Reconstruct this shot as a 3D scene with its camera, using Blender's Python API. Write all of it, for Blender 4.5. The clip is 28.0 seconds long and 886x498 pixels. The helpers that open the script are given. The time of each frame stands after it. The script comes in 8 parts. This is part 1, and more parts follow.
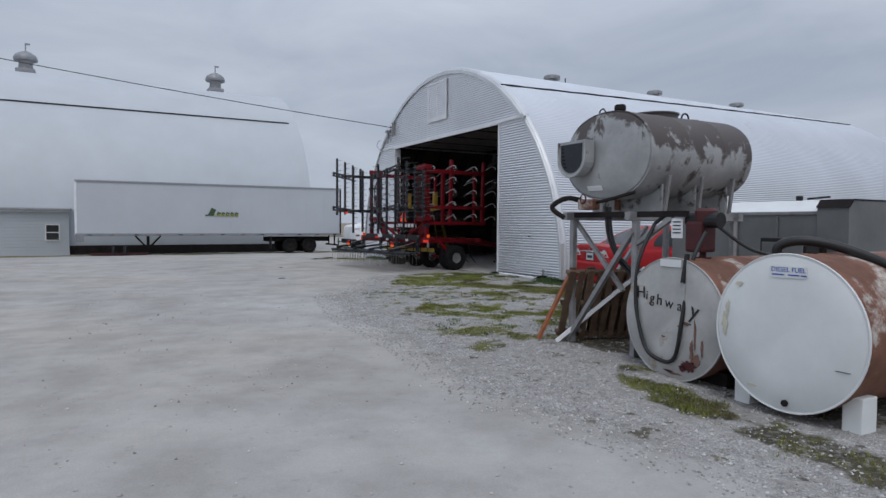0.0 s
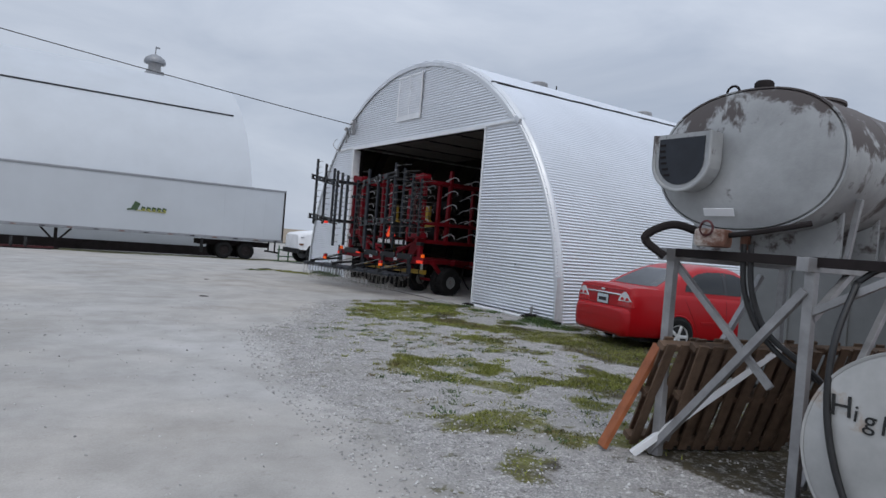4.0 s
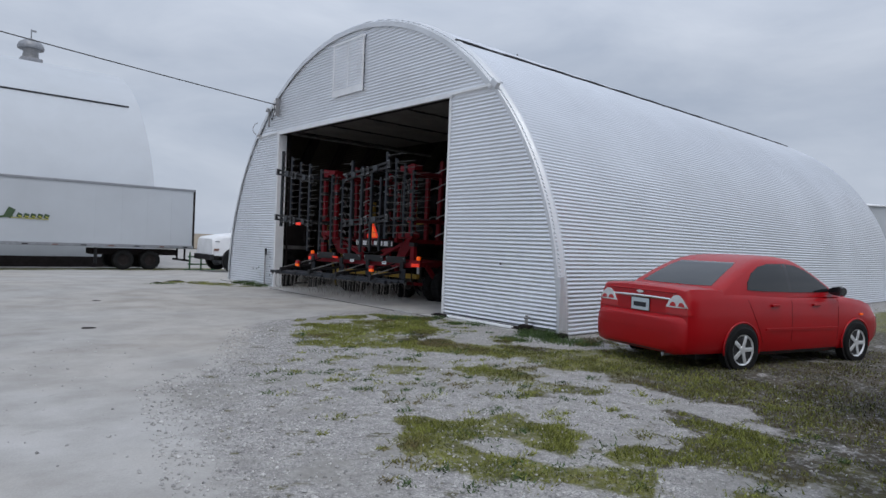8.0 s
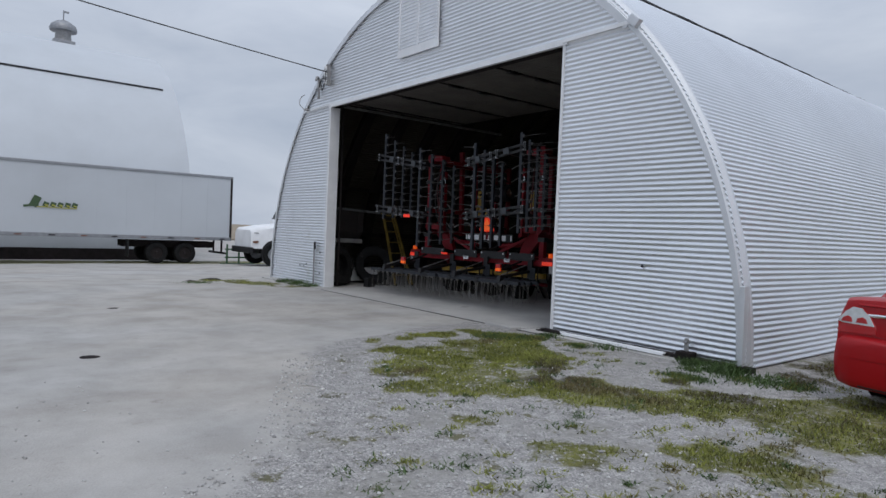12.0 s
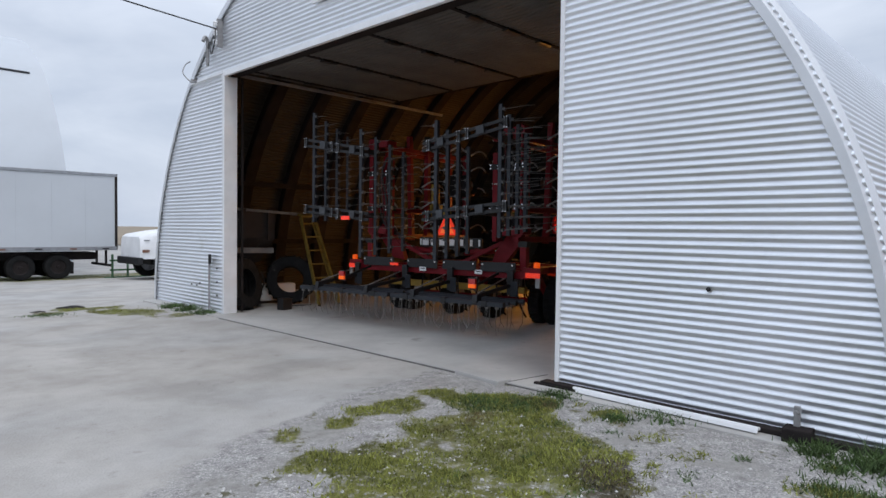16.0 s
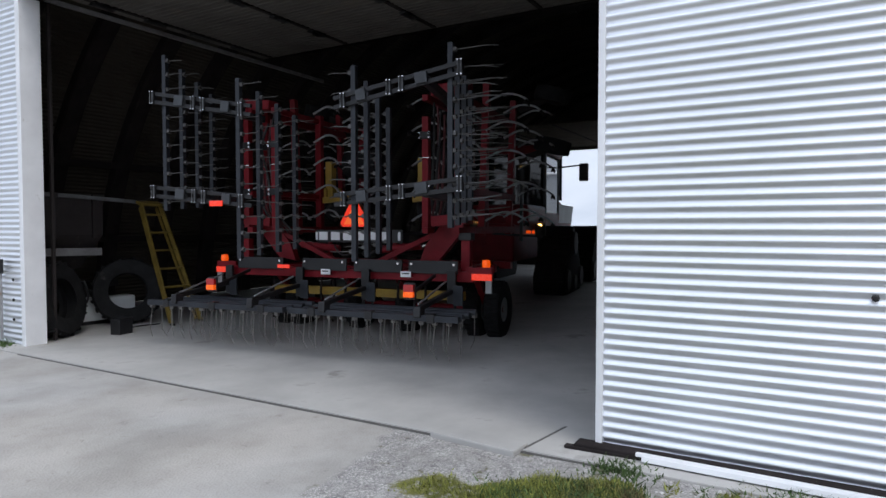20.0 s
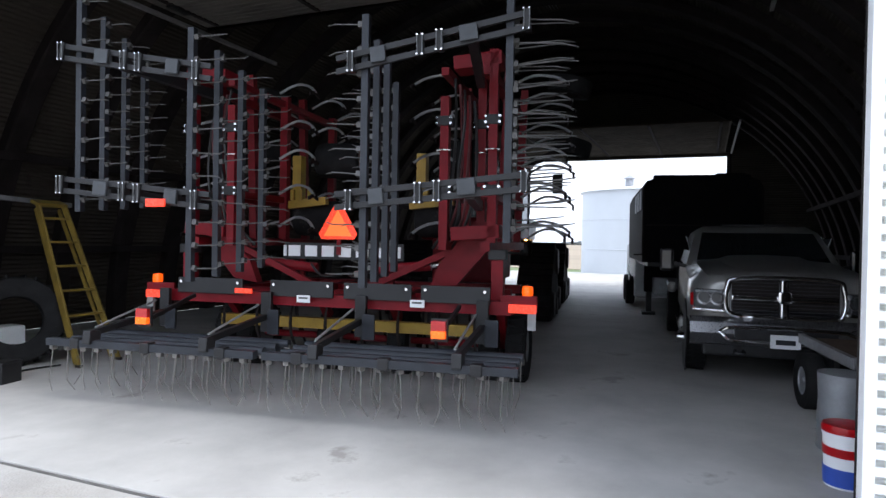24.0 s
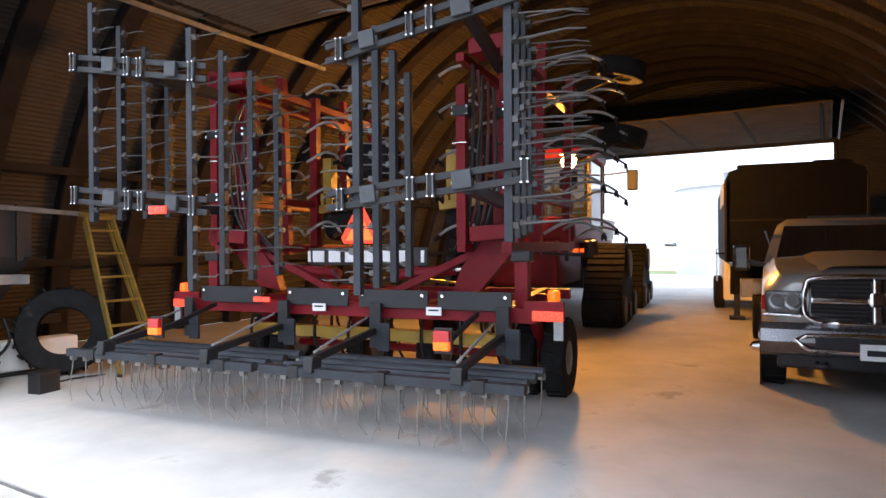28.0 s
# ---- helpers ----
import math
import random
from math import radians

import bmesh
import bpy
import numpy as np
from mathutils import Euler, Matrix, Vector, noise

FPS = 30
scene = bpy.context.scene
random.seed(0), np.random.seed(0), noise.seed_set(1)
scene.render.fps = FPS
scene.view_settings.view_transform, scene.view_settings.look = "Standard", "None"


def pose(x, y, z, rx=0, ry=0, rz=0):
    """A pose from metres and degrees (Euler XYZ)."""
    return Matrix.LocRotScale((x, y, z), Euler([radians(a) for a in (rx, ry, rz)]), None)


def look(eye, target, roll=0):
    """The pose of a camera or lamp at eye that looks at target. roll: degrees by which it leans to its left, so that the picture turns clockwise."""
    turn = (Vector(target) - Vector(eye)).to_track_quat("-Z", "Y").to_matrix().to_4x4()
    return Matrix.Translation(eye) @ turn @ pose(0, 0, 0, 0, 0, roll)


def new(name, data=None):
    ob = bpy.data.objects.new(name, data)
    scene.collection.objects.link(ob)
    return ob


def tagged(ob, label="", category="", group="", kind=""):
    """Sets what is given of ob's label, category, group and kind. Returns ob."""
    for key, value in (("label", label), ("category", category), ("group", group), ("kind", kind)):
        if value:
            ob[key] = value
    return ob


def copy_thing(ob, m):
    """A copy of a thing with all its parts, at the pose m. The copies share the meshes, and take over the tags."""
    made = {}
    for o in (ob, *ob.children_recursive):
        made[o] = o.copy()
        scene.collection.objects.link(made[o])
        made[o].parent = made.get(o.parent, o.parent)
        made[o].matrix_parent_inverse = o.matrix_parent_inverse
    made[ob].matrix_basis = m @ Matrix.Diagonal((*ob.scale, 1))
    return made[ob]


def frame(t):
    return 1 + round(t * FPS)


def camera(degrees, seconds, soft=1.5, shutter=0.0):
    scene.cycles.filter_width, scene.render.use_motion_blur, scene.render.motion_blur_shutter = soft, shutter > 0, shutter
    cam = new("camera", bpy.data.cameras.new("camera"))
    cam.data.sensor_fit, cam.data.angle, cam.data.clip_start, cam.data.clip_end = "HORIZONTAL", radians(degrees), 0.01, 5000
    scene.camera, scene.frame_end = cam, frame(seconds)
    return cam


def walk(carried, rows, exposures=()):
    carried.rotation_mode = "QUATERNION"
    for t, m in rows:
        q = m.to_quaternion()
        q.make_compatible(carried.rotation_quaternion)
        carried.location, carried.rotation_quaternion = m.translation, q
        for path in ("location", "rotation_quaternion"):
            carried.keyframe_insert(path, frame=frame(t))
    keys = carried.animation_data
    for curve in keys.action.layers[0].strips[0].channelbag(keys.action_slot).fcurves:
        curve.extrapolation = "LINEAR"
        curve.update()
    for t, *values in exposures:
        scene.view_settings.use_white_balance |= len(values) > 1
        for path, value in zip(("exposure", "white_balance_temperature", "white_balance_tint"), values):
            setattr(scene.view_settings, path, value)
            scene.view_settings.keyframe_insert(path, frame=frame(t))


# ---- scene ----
cam = camera(70.0, 28.0)
PATH = [
    (0, (1.472, -1.52, 1.576), (2.437, 0.231, 1.495), 0.4),
    (0.5, (1.556, -1.179, 1.577), (2.575, 0.541, 1.501), 1.1),
    (1, (1.811, -0.665, 1.612), (2.801, 1.07, 1.527), 0.6),
    (1.5, (1.864, -0.294, 1.634), (3.027, 1.333, 1.608), -1.0),
    (2, (2.076, 0.084, 1.602), (3.213, 1.729, 1.547), 0.6),
    (2.5, (2.262, 0.558, 1.63), (3.363, 2.227, 1.585), 2.3),
    (3, (2.284, 1.033, 1.621), (3.443, 2.662, 1.583), -0.3),
    (3.5, (2.486, 1.389, 1.618), (3.625, 3.033, 1.585), -0.6),
    (4, (2.572, 1.815, 1.635), (3.692, 3.472, 1.61), 4.7),
    (4.5, (2.602, 2.223, 1.622), (3.797, 3.827, 1.637), 2.0),
    (6.5, (3.288, 3.884, 1.569), (4.533, 5.449, 1.543), 2.9),
    (7, (3.381, 4.327, 1.573), (4.572, 5.933, 1.524), 5.2),
    (7.5, (3.203, 4.689, 1.539), (4.506, 6.207, 1.538), 2.4),
    (8, (3.619, 5.046, 1.571), (4.944, 6.544, 1.552), 2.3),
    (8.5, (3.98, 5.528, 1.584), (5.234, 7.084, 1.532), 2.2),
    (9, (3.999, 5.948, 1.629), (5.199, 7.547, 1.61), 1.9),
    (9.5, (4.091, 6.282, 1.599), (5.106, 8.002, 1.708), -0.7),
    (10, (4.229, 6.709, 1.557), (5.263, 8.42, 1.632), 2.7),
    (10.5, (4.309, 7.095, 1.565), (5.366, 8.792, 1.591), 1.6),
    (11, (4.477, 7.471, 1.528), (5.555, 9.155, 1.524), 2.7),
    (11.5, (4.548, 7.876, 1.522), (5.643, 9.548, 1.444), 4.5),
    (12, (4.739, 8.247, 1.57), (5.986, 9.809, 1.518), 2.4),
    (12.5, (5.068, 8.617, 1.539), (6.319, 10.175, 1.45), 3.4),
    (14.5, (5.961, 10.202, 1.837), (7.361, 11.627, 1.74), -0.4),
    (15, (6.056, 10.492, 1.797), (7.572, 11.795, 1.751), -0.6),
    (15.5, (6.558, 10.792, 1.744), (8.042, 12.132, 1.717), -1.9),
    (16, (6.726, 11.239, 1.737), (8.157, 12.635, 1.676), 0.7),
    (16.5, (6.76, 11.7, 1.677), (8.283, 12.992, 1.584), -0.2),
    (17, (6.986, 11.913, 1.65), (8.514, 13.196, 1.507), -0.9),
    (17.5, (7.176, 12.311, 1.667), (8.688, 13.615, 1.538), 1.0),
    (18, (7.377, 12.6, 1.691), (9.006, 13.753, 1.562), -0.6),
    (18.5, (7.549, 12.883, 1.721), (9.192, 14.015, 1.582), -1.5),
    (19, (7.776, 13.219, 1.732), (9.394, 14.389, 1.615), 1.3),
    (19.5, (7.985, 13.609, 1.635), (9.688, 14.654, 1.545), 1.6),
    (20, (8.125, 13.926, 1.642), (9.854, 14.929, 1.569), -0.0),
    (20.5, (8.345, 14.244, 1.623), (10.081, 15.232, 1.53), 2.3),
    (21, (8.531, 14.595, 1.56), (10.33, 15.466, 1.49), 0.7),
    (21.5, (8.608, 14.928, 1.626), (10.441, 15.72, 1.517), 3.1),
    (23.5, (9.263, 15.713, 1.701), (11.146, 16.388, 1.695), 1.8),
    (24, (9.409, 15.927, 1.626), (11.257, 16.692, 1.602), 1.0),
    (24.5, (9.55, 16.026, 1.675), (11.37, 16.856, 1.667), -0.8),
    (25, (9.728, 16.078, 1.677), (11.369, 17.221, 1.688), -0.4),
    (25.5, (9.841, 15.969, 1.627), (11.486, 17.106, 1.632), 3.9),
    (26, (9.941, 15.769, 1.607), (11.668, 16.771, 1.708), 2.2),
    (26.5, (10.024, 15.567, 1.595), (11.73, 16.606, 1.699), 2.1),
    (27, (10.197, 15.48, 1.591), (11.868, 16.578, 1.624), 0.4),
    (27.5, (10.258, 15.478, 1.586), (11.941, 16.559, 1.575), -0.6),
    (28, (10.239, 15.493, 1.592), (11.949, 16.53, 1.584), -0.4),
]
EXPOSURES = [(0, -0.13), (1, -0.10), (2, 0.02), (3.5, 0.03), (8, 0.0), (12, 0.0), (14.5, 0.25), (17, 0.45), (19, 0.65), (20, 0.68), (21.5, 0.95), (23.5, 1.55), (24.2, 1.75), (25, 2.15), (26, 2.25), (26.6, 2.2), (28, 2.2)]
walk(cam, [(t, look(eye, target, roll)) for t, eye, target, roll in PATH], EXPOSURES)

# ---- world and light ----
from mathutils.bvhtree import BVHTree


def nd(tree, kind, **values):
    n = tree.nodes.new(kind)
    for key, v in values.items():
        n.inputs[key.replace("_", " ")].default_value = v
    return n


world = bpy.data.worlds.new("overcast_sky")
scene.world = world
world.use_nodes = True
wt = world.node_tree
wt.nodes.clear()
w_out, w_bg = wt.nodes.new("ShaderNodeOutputWorld"), wt.nodes.new("ShaderNodeBackground")
w_sky = wt.nodes.new("ShaderNodeTexSky")
w_sky.sky_type, w_sky.sun_disc, w_sky.sun_elevation, w_sky.sun_rotation = "NISHITA", False, radians(38), radians(200)
w_sky.dust_density = 4.0
w_co = wt.nodes.new("ShaderNodeTexCoord")
w_map = wt.nodes.new("ShaderNodeMapping")
w_map.inputs["Scale"].default_value = (1.0, 1.0, 3.2)
w_n1 = nd(wt, "ShaderNodeTexNoise", Scale=2.6, Detail=6.0, Roughness=0.55, Distortion=0.35)
w_r1 = wt.nodes.new("ShaderNodeValToRGB")
w_r1.color_ramp.elements[0].position, w_r1.color_ramp.elements[0].color = 0.30, (4.0, 4.6, 5.7, 1)
w_r1.color_ramp.elements[1].position, w_r1.color_ramp.elements[1].color = 0.70, (5.9, 6.45, 7.45, 1)
w_sep = wt.nodes.new("ShaderNodeSeparateXYZ")
w_lift = nd(wt, "ShaderNodeMapRange")
w_lift.inputs["From Min"].default_value, w_lift.inputs["From Max"].default_value = 0.25, 1.0
w_lift.inputs["To Min"].default_value, w_lift.inputs["To Max"].default_value = 1.0, 1.9
w_mul = wt.nodes.new("ShaderNodeMix")
w_mul.data_type, w_mul.blend_type = "RGBA", "MULTIPLY"
w_mul.inputs[0].default_value = 1.0
w_mix = wt.nodes.new("ShaderNodeMix")
w_mix.data_type = "RGBA"
w_mix.inputs[0].default_value = 0.93
wt.links.new(w_co.outputs["Generated"], w_map.inputs["Vector"])
wt.links.new(w_map.outputs[0], w_n1.inputs["Vector"])
wt.links.new(w_n1.outputs["Fac"], w_r1.inputs[0])
wt.links.new(w_co.outputs["Generated"], w_sep.inputs[0])
wt.links.new(w_sep.outputs["Z"], w_lift.inputs["Value"])
wt.links.new(w_r1.outputs[0], w_mul.inputs[6])
wt.links.new(w_lift.outputs[0], w_mul.inputs[7])
wt.links.new(w_sky.outputs[0], w_mix.inputs[6])
wt.links.new(w_mul.outputs[2], w_mix.inputs[7])
wt.links.new(w_mix.outputs[2], w_bg.inputs["Color"])
w_bg.inputs["Strength"].default_value = 0.1
wt.links.new(w_bg.outputs[0], w_out.inputs[0])

sun = new("sun", bpy.data.lights.new("sun", "SUN"))
sun.data.energy, sun.data.angle, sun.data.color = 0.7, radians(25), (1.0, 0.96, 0.9)
sun.matrix_world = look((0, 0, 60), (14, 30, 0))


# ---- materials ----
def material(name, color, rough=0.6, metal=0.0, scale=6.0, amount=0.25, bump=0.0, bump_scale=60.0, stain=None, stain_scale=1.5, stain_at=0.6, coat=0.0, glow=None, power=0.0, random_shift=0.0):
    """A Principled surface with colour variation at two scales, an optional stain and fine relief."""
    m = bpy.data.materials.new(name)
    m.use_nodes = True
    t = m.node_tree
    b = t.nodes["Principled BSDF"]
    b.inputs["Metallic"].default_value, b.inputs["Coat Weight"].default_value = metal, coat
    co = t.nodes.new("ShaderNodeTexCoord")
    big = nd(t, "ShaderNodeTexNoise", Scale=scale, Detail=5.0, Roughness=0.6)
    fine = nd(t, "ShaderNodeTexNoise", Scale=bump_scale, Detail=4.0, Roughness=0.6)
    for n in (big, fine):
        t.links.new(co.outputs["Object"], n.inputs["Vector"])
    ramp = nd(t, "ShaderNodeMapRange")
    ramp.inputs["From Min"].default_value, ramp.inputs["From Max"].default_value = 0.3, 0.7
    ramp.inputs["To Min"].default_value, ramp.inputs["To Max"].default_value = 1 - amount, 1 + amount * 0.6
    t.links.new(big.outputs["Fac"], ramp.inputs["Value"])
    mul = t.nodes.new("ShaderNodeMix")
    mul.data_type, mul.blend_type = "RGBA", "MULTIPLY"
    mul.inputs[0].default_value = 1.0
    mul.inputs[6].default_value = (*color, 1)
    t.links.new(ramp.outputs[0], mul.inputs[7])
    last = mul.outputs[2]
    if random_shift:
        info = t.nodes.new("ShaderNodeObjectInfo")
        hsv = t.nodes.new("ShaderNodeHueSaturation")
        r2 = nd(t, "ShaderNodeMapRange")
        r2.inputs["To Min"].default_value, r2.inputs["To Max"].default_value = 1 - random_shift, 1 + random_shift
        t.links.new(info.outputs["Random"], r2.inputs["Value"])
        t.links.new(r2.outputs[0], hsv.inputs["Value"])
        t.links.new(last, hsv.inputs["Color"])
        last = hsv.outputs[0]
    if stain:
        patch = nd(t, "ShaderNodeTexNoise", Scale=stain_scale, Detail=8.0, Roughness=0.68)
        t.links.new(co.outputs["Object"], patch.inputs["Vector"])
        cut = nd(t, "ShaderNodeMapRange")
        cut.inputs["From Min"].default_value, cut.inputs["From Max"].default_value = stain_at, stain_at + 0.07
        t.links.new(patch.outputs["Fac"], cut.inputs["Value"])
        mx = t.nodes.new("ShaderNodeMix")
        mx.data_type = "RGBA"
        mx.inputs[7].default_value = (*stain, 1)
        t.links.new(cut.outputs[0], mx.inputs[0])
        t.links.new(last, mx.inputs[6])
        last = mx.outputs[2]
    t.links.new(last, b.inputs["Base Color"])
    rr = nd(t, "ShaderNodeMapRange")
    rr.inputs["To Min"].default_value, rr.inputs["To Max"].default_value = max(rough - 0.1, 0.03), min(rough + 0.12, 1)
    t.links.new(fine.outputs["Fac"], rr.inputs["Value"])
    t.links.new(rr.outputs[0], b.inputs["Roughness"])
    if bump:
        bp = nd(t, "ShaderNodeBump", Strength=bump, Distance=0.01)
        t.links.new(fine.outputs["Fac"], bp.inputs["Height"])
        t.links.new(bp.outputs[0], b.inputs["Normal"])
    if glow:
        b.inputs["Emission Color"].default_value, b.inputs["Emission Strength"].default_value = (*glow, 1), power
    return m


def glass_material(name, tint, rough=0.05):
    m = bpy.data.materials.new(name)
    m.use_nodes = True
    b = m.node_tree.nodes["Principled BSDF"]
    b.inputs["Base Color"].default_value = (*tint, 1)
    b.inputs["Roughness"].default_value = rough
    b.inputs["Coat Weight"].default_value = 0.15
    return m


M = {}
M["galv"] = material("galvanised_sheet", (0.80, 0.82, 0.855), 0.42, 0.88, 0.5, 0.06, 0.0, 40, (0.72, 0.73, 0.74), 0.8, 0.64)
# inner sheet far darker than the outer: the shed's dimness put into its colour
M["galv_in"] = material("shade_dark_inner_sheet", (0.066, 0.058, 0.049), 0.8, 0.0, 0.7, 0.3, 0.1, 30, (0.046, 0.039, 0.034), 0.9, 0.60)
M["trimwhite"] = material("white_painted_trim", (0.80, 0.81, 0.83), 0.5, 0.0, 2.0, 0.10, 0.05, 50, (0.55, 0.54, 0.52), 3.0, 0.66)
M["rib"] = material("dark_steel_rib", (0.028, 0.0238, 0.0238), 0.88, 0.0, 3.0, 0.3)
M["white"] = material("white_sheet", (0.51, 0.54, 0.575), 0.5, 0.0, 0.4, 0.06, 0.02, 20)
M["red"] = material("red_implement_paint", (0.175, 0.0058, 0.012), 0.48, 0.0, 4.0, 0.25, 0.08, 40, (0.09, 0.03, 0.028), 3.5, 0.68)
M["red"].node_tree.nodes["Principled BSDF"].inputs["Specular IOR Level"].default_value = 0.22
M["carred"] = material("red_car_paint", (0.36, 0.002, 0.006), 0.33, 0.0, 2.0, 0.08, 0.0, 20, coat=0.15)
M["carred"].node_tree.nodes["Principled BSDF"].inputs["Specular IOR Level"].default_value = 0.28
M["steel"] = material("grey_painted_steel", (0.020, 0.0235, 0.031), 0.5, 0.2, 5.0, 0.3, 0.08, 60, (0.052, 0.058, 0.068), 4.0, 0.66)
M["black"] = material("black_paint", (0.012, 0.012, 0.0138), 0.5, 0.1, 5.0, 0.3, 0.05, 60)
M["rubber"] = material("tyre_rubber", (0.0175, 0.0175, 0.0182), 0.8, 0.0, 6.0, 0.3, 0.3, 80, (0.05, 0.047, 0.045), 4.0, 0.62)
# dusty ladder yellow, with the dark corner's shade put into the colour
M["shadedyellow"] = material("shaded_dusty_yellow", (0.20, 0.135, 0.024), 0.6, 0.0, 4.0, 0.35, 0.05, 40, (0.15, 0.12, 0.06), 5.0, 0.6)
M["yellow"] = material("faded_yellow_paint", (0.345, 0.2175, 0.02625), 0.55, 0.0, 4.0, 0.25, 0.05, 40, (0.3, 0.22, 0.08), 4.0, 0.66)
M["chrome"] = material("chrome", (0.8, 0.8, 0.82), 0.12, 1.0, 3.0, 0.05)
M["tankwhite"] = material("white_tank_paint", (0.74, 0.76, 0.76), 0.5, 0.0, 2.0, 0.08, 0.04, 40, (0.60, 0.56, 0.45), 2.2, 0.70)
M["rust"] = material("rusted_tank_steel", (0.19, 0.085, 0.055), 0.75, 0.0, 3.0, 0.40, 0.2, 50, (0.50, 0.46, 0.42), 1.3, 0.55)
M["tankgrey"] = material("stained_tank_paint", (0.45, 0.45, 0.44), 0.6, 0.0, 2.2, 0.25, 0.06, 40, (0.40, 0.33, 0.27), 2.6, 0.60)
M["concrete"] = material("concrete_floor", (0.42, 0.41, 0.395), 0.72, 0.0, 0.9, 0.22, 0.25, 60, (0.29, 0.275, 0.26), 0.9, 0.60)

M["field"] = material("stubble_field", (0.26, 0.21, 0.15), 0.95, 0.0, 0.02, 0.25, 0.0, 2.0)
M["verge"] = material("verge_grass", (0.10, 0.14, 0.045), 0.95, 0.0, 0.5, 0.3, 0.3, 8.0)
M["farwood"] = material("far_trees", (0.10, 0.11, 0.11), 0.95, 0.0, 0.05, 0.3)
M["tar"] = material("tar_filler", (0.12, 0.115, 0.11), 0.8, 0.0, 8.0, 0.3)
M["blackline"] = material("black_roof_mastic", (0.03, 0.03, 0.035), 0.7, 0.0, 2.5, 0.5)
M["glass"] = glass_material("dark_glass", (0.012, 0.014, 0.016))
# reflectors, lenses and triangle glow weakly, standing in for light they throw back
M["glowred"] = material("red_reflector", (0.75, 0.03, 0.02), 0.25, 0.0, 30.0, 0.1, glow=(1.0, 0.06, 0.02), power=0.32)
M["lampamber"] = material("self_lit_amber_lens", (0.85, 0.16, 0.012), 0.25, 0.0, 30.0, 0.1, glow=(1.0, 0.085, 0.004), power=0.35)
M["smv"] = material("self_lit_fluorescent_orange", (0.95, 0.16, 0.03), 0.45, 0.0, 10.0, 0.06, glow=(1.0, 0.13, 0.02), power=0.35)
M["taillens"] = material("red_tail_lens", (0.45, 0.012, 0.015), 0.12, 0.0, 20.0, 0.1, coat=0.5)
M["clearlens"] = material("clear_lamp_lens", (0.72, 0.74, 0.76), 0.12, 0.3, 20.0, 0.15, coat=0.5)
M["wood"] = material("grey_brown_pallet_wood", (0.13, 0.082, 0.053), 0.85, 0.0, 7.0, 0.35, 0.4, 70, random_shift=0.3)
M["orangewood"] = material("red_stained_plank", (0.33, 0.10, 0.035), 0.7, 0.0, 6.0, 0.3, 0.2, 60)
M["hose"] = material("black_hose", (0.015, 0.015, 0.016), 0.45, 0.0, 10.0, 0.2)
M["pump"] = material("dark_red_pump", (0.075, 0.014, 0.016), 0.55, 0.1, 8.0, 0.3, 0.1, 50)
M["galvsteel"] = material("galvanised_angle_steel", (0.31, 0.31, 0.315), 0.5, 0.4, 6.0, 0.25, 0.1, 60, (0.22, 0.16, 0.12), 5.0, 0.64)
M["greybox"] = material("grey_painted_box_steel", (0.18, 0.187, 0.19), 0.6, 0.0, 1.5, 0.2, 0.1, 40, (0.20, 0.19, 0.17), 1.6, 0.6)
M["ink"] = material("black_marker_paint", (0.015, 0.015, 0.015), 0.6, 0.0, 10.0, 0.1)
M["plate"] = material("pale_plate", (0.55, 0.62, 0.66), 0.5, 0.0, 20.0, 0.1)
M["silver"] = material("silver_truck_paint", (0.322, 0.315, 0.301), 0.3, 0.35, 2.0, 0.08, coat=0.6)
M["blackgloss"] = material("black_gloss_paint", (0.012, 0.012, 0.014), 0.2, 0.0, 3.0, 0.1, coat=0.4)
M["darkbody"] = material("dark_dusty_machine_paint", (0.0196, 0.0154, 0.0154), 0.6, 0.0, 3.0, 0.4, 0.1, 40, (0.07, 0.06, 0.055), 3.0, 0.62)
M["bluelabel"] = material("blue_label", (0.03, 0.08, 0.40), 0.4, 0.0, 10.0, 0.1)
M["green"] = material("green_frame_paint", (0.05, 0.12, 0.06), 0.6, 0.0, 5.0, 0.3)
M["logo"] = material("dark_green_lettering_film", (0.05, 0.09, 0.04), 0.5, 0.0, 10.0, 0.1)
M["logogold"] = material("gold_lettering_film", (0.42, 0.40, 0.08), 0.5, 0.0, 10.0, 0.1)
M["grass"] = material("short_grass", (0.185, 0.20, 0.042), 0.85, 0.0, 1.2, 0.45, 0.0, 30, (0.125, 0.103, 0.044), 0.55, 0.54)
M["drygrass"] = material("dry_brown_grass", (0.105, 0.086, 0.042), 0.9, 0.0, 1.2, 0.45, 0.0, 30, (0.040, 0.046, 0.016), 0.8, 0.52)
M["weed"] = material("dark_green_weed", (0.062, 0.108, 0.030), 0.8, 0.0, 4.0, 0.4)
M["pebble"] = material("limestone_pebble", (0.48, 0.47, 0.46), 0.85, 0.0, 15.0, 0.3, 0.1, 80)
# darker copy of the door panels; shade at the far end put into colour
M["fardoor"] = material("shaded_far_door_panel", (0.0735, 0.0616, 0.049), 0.8, 0.0, 1.5, 0.25, 0.05, 30, (0.07, 0.055, 0.045), 1.2, 0.6)
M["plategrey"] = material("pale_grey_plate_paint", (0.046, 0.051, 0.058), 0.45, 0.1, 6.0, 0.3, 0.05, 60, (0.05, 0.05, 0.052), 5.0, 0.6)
M["linkbar"] = material("worn_link_steel", (0.156, 0.1625, 0.169), 0.5, 0.3, 6.0, 0.3, 0.1, 60, (0.12, 0.10, 0.09), 5.0, 0.6)
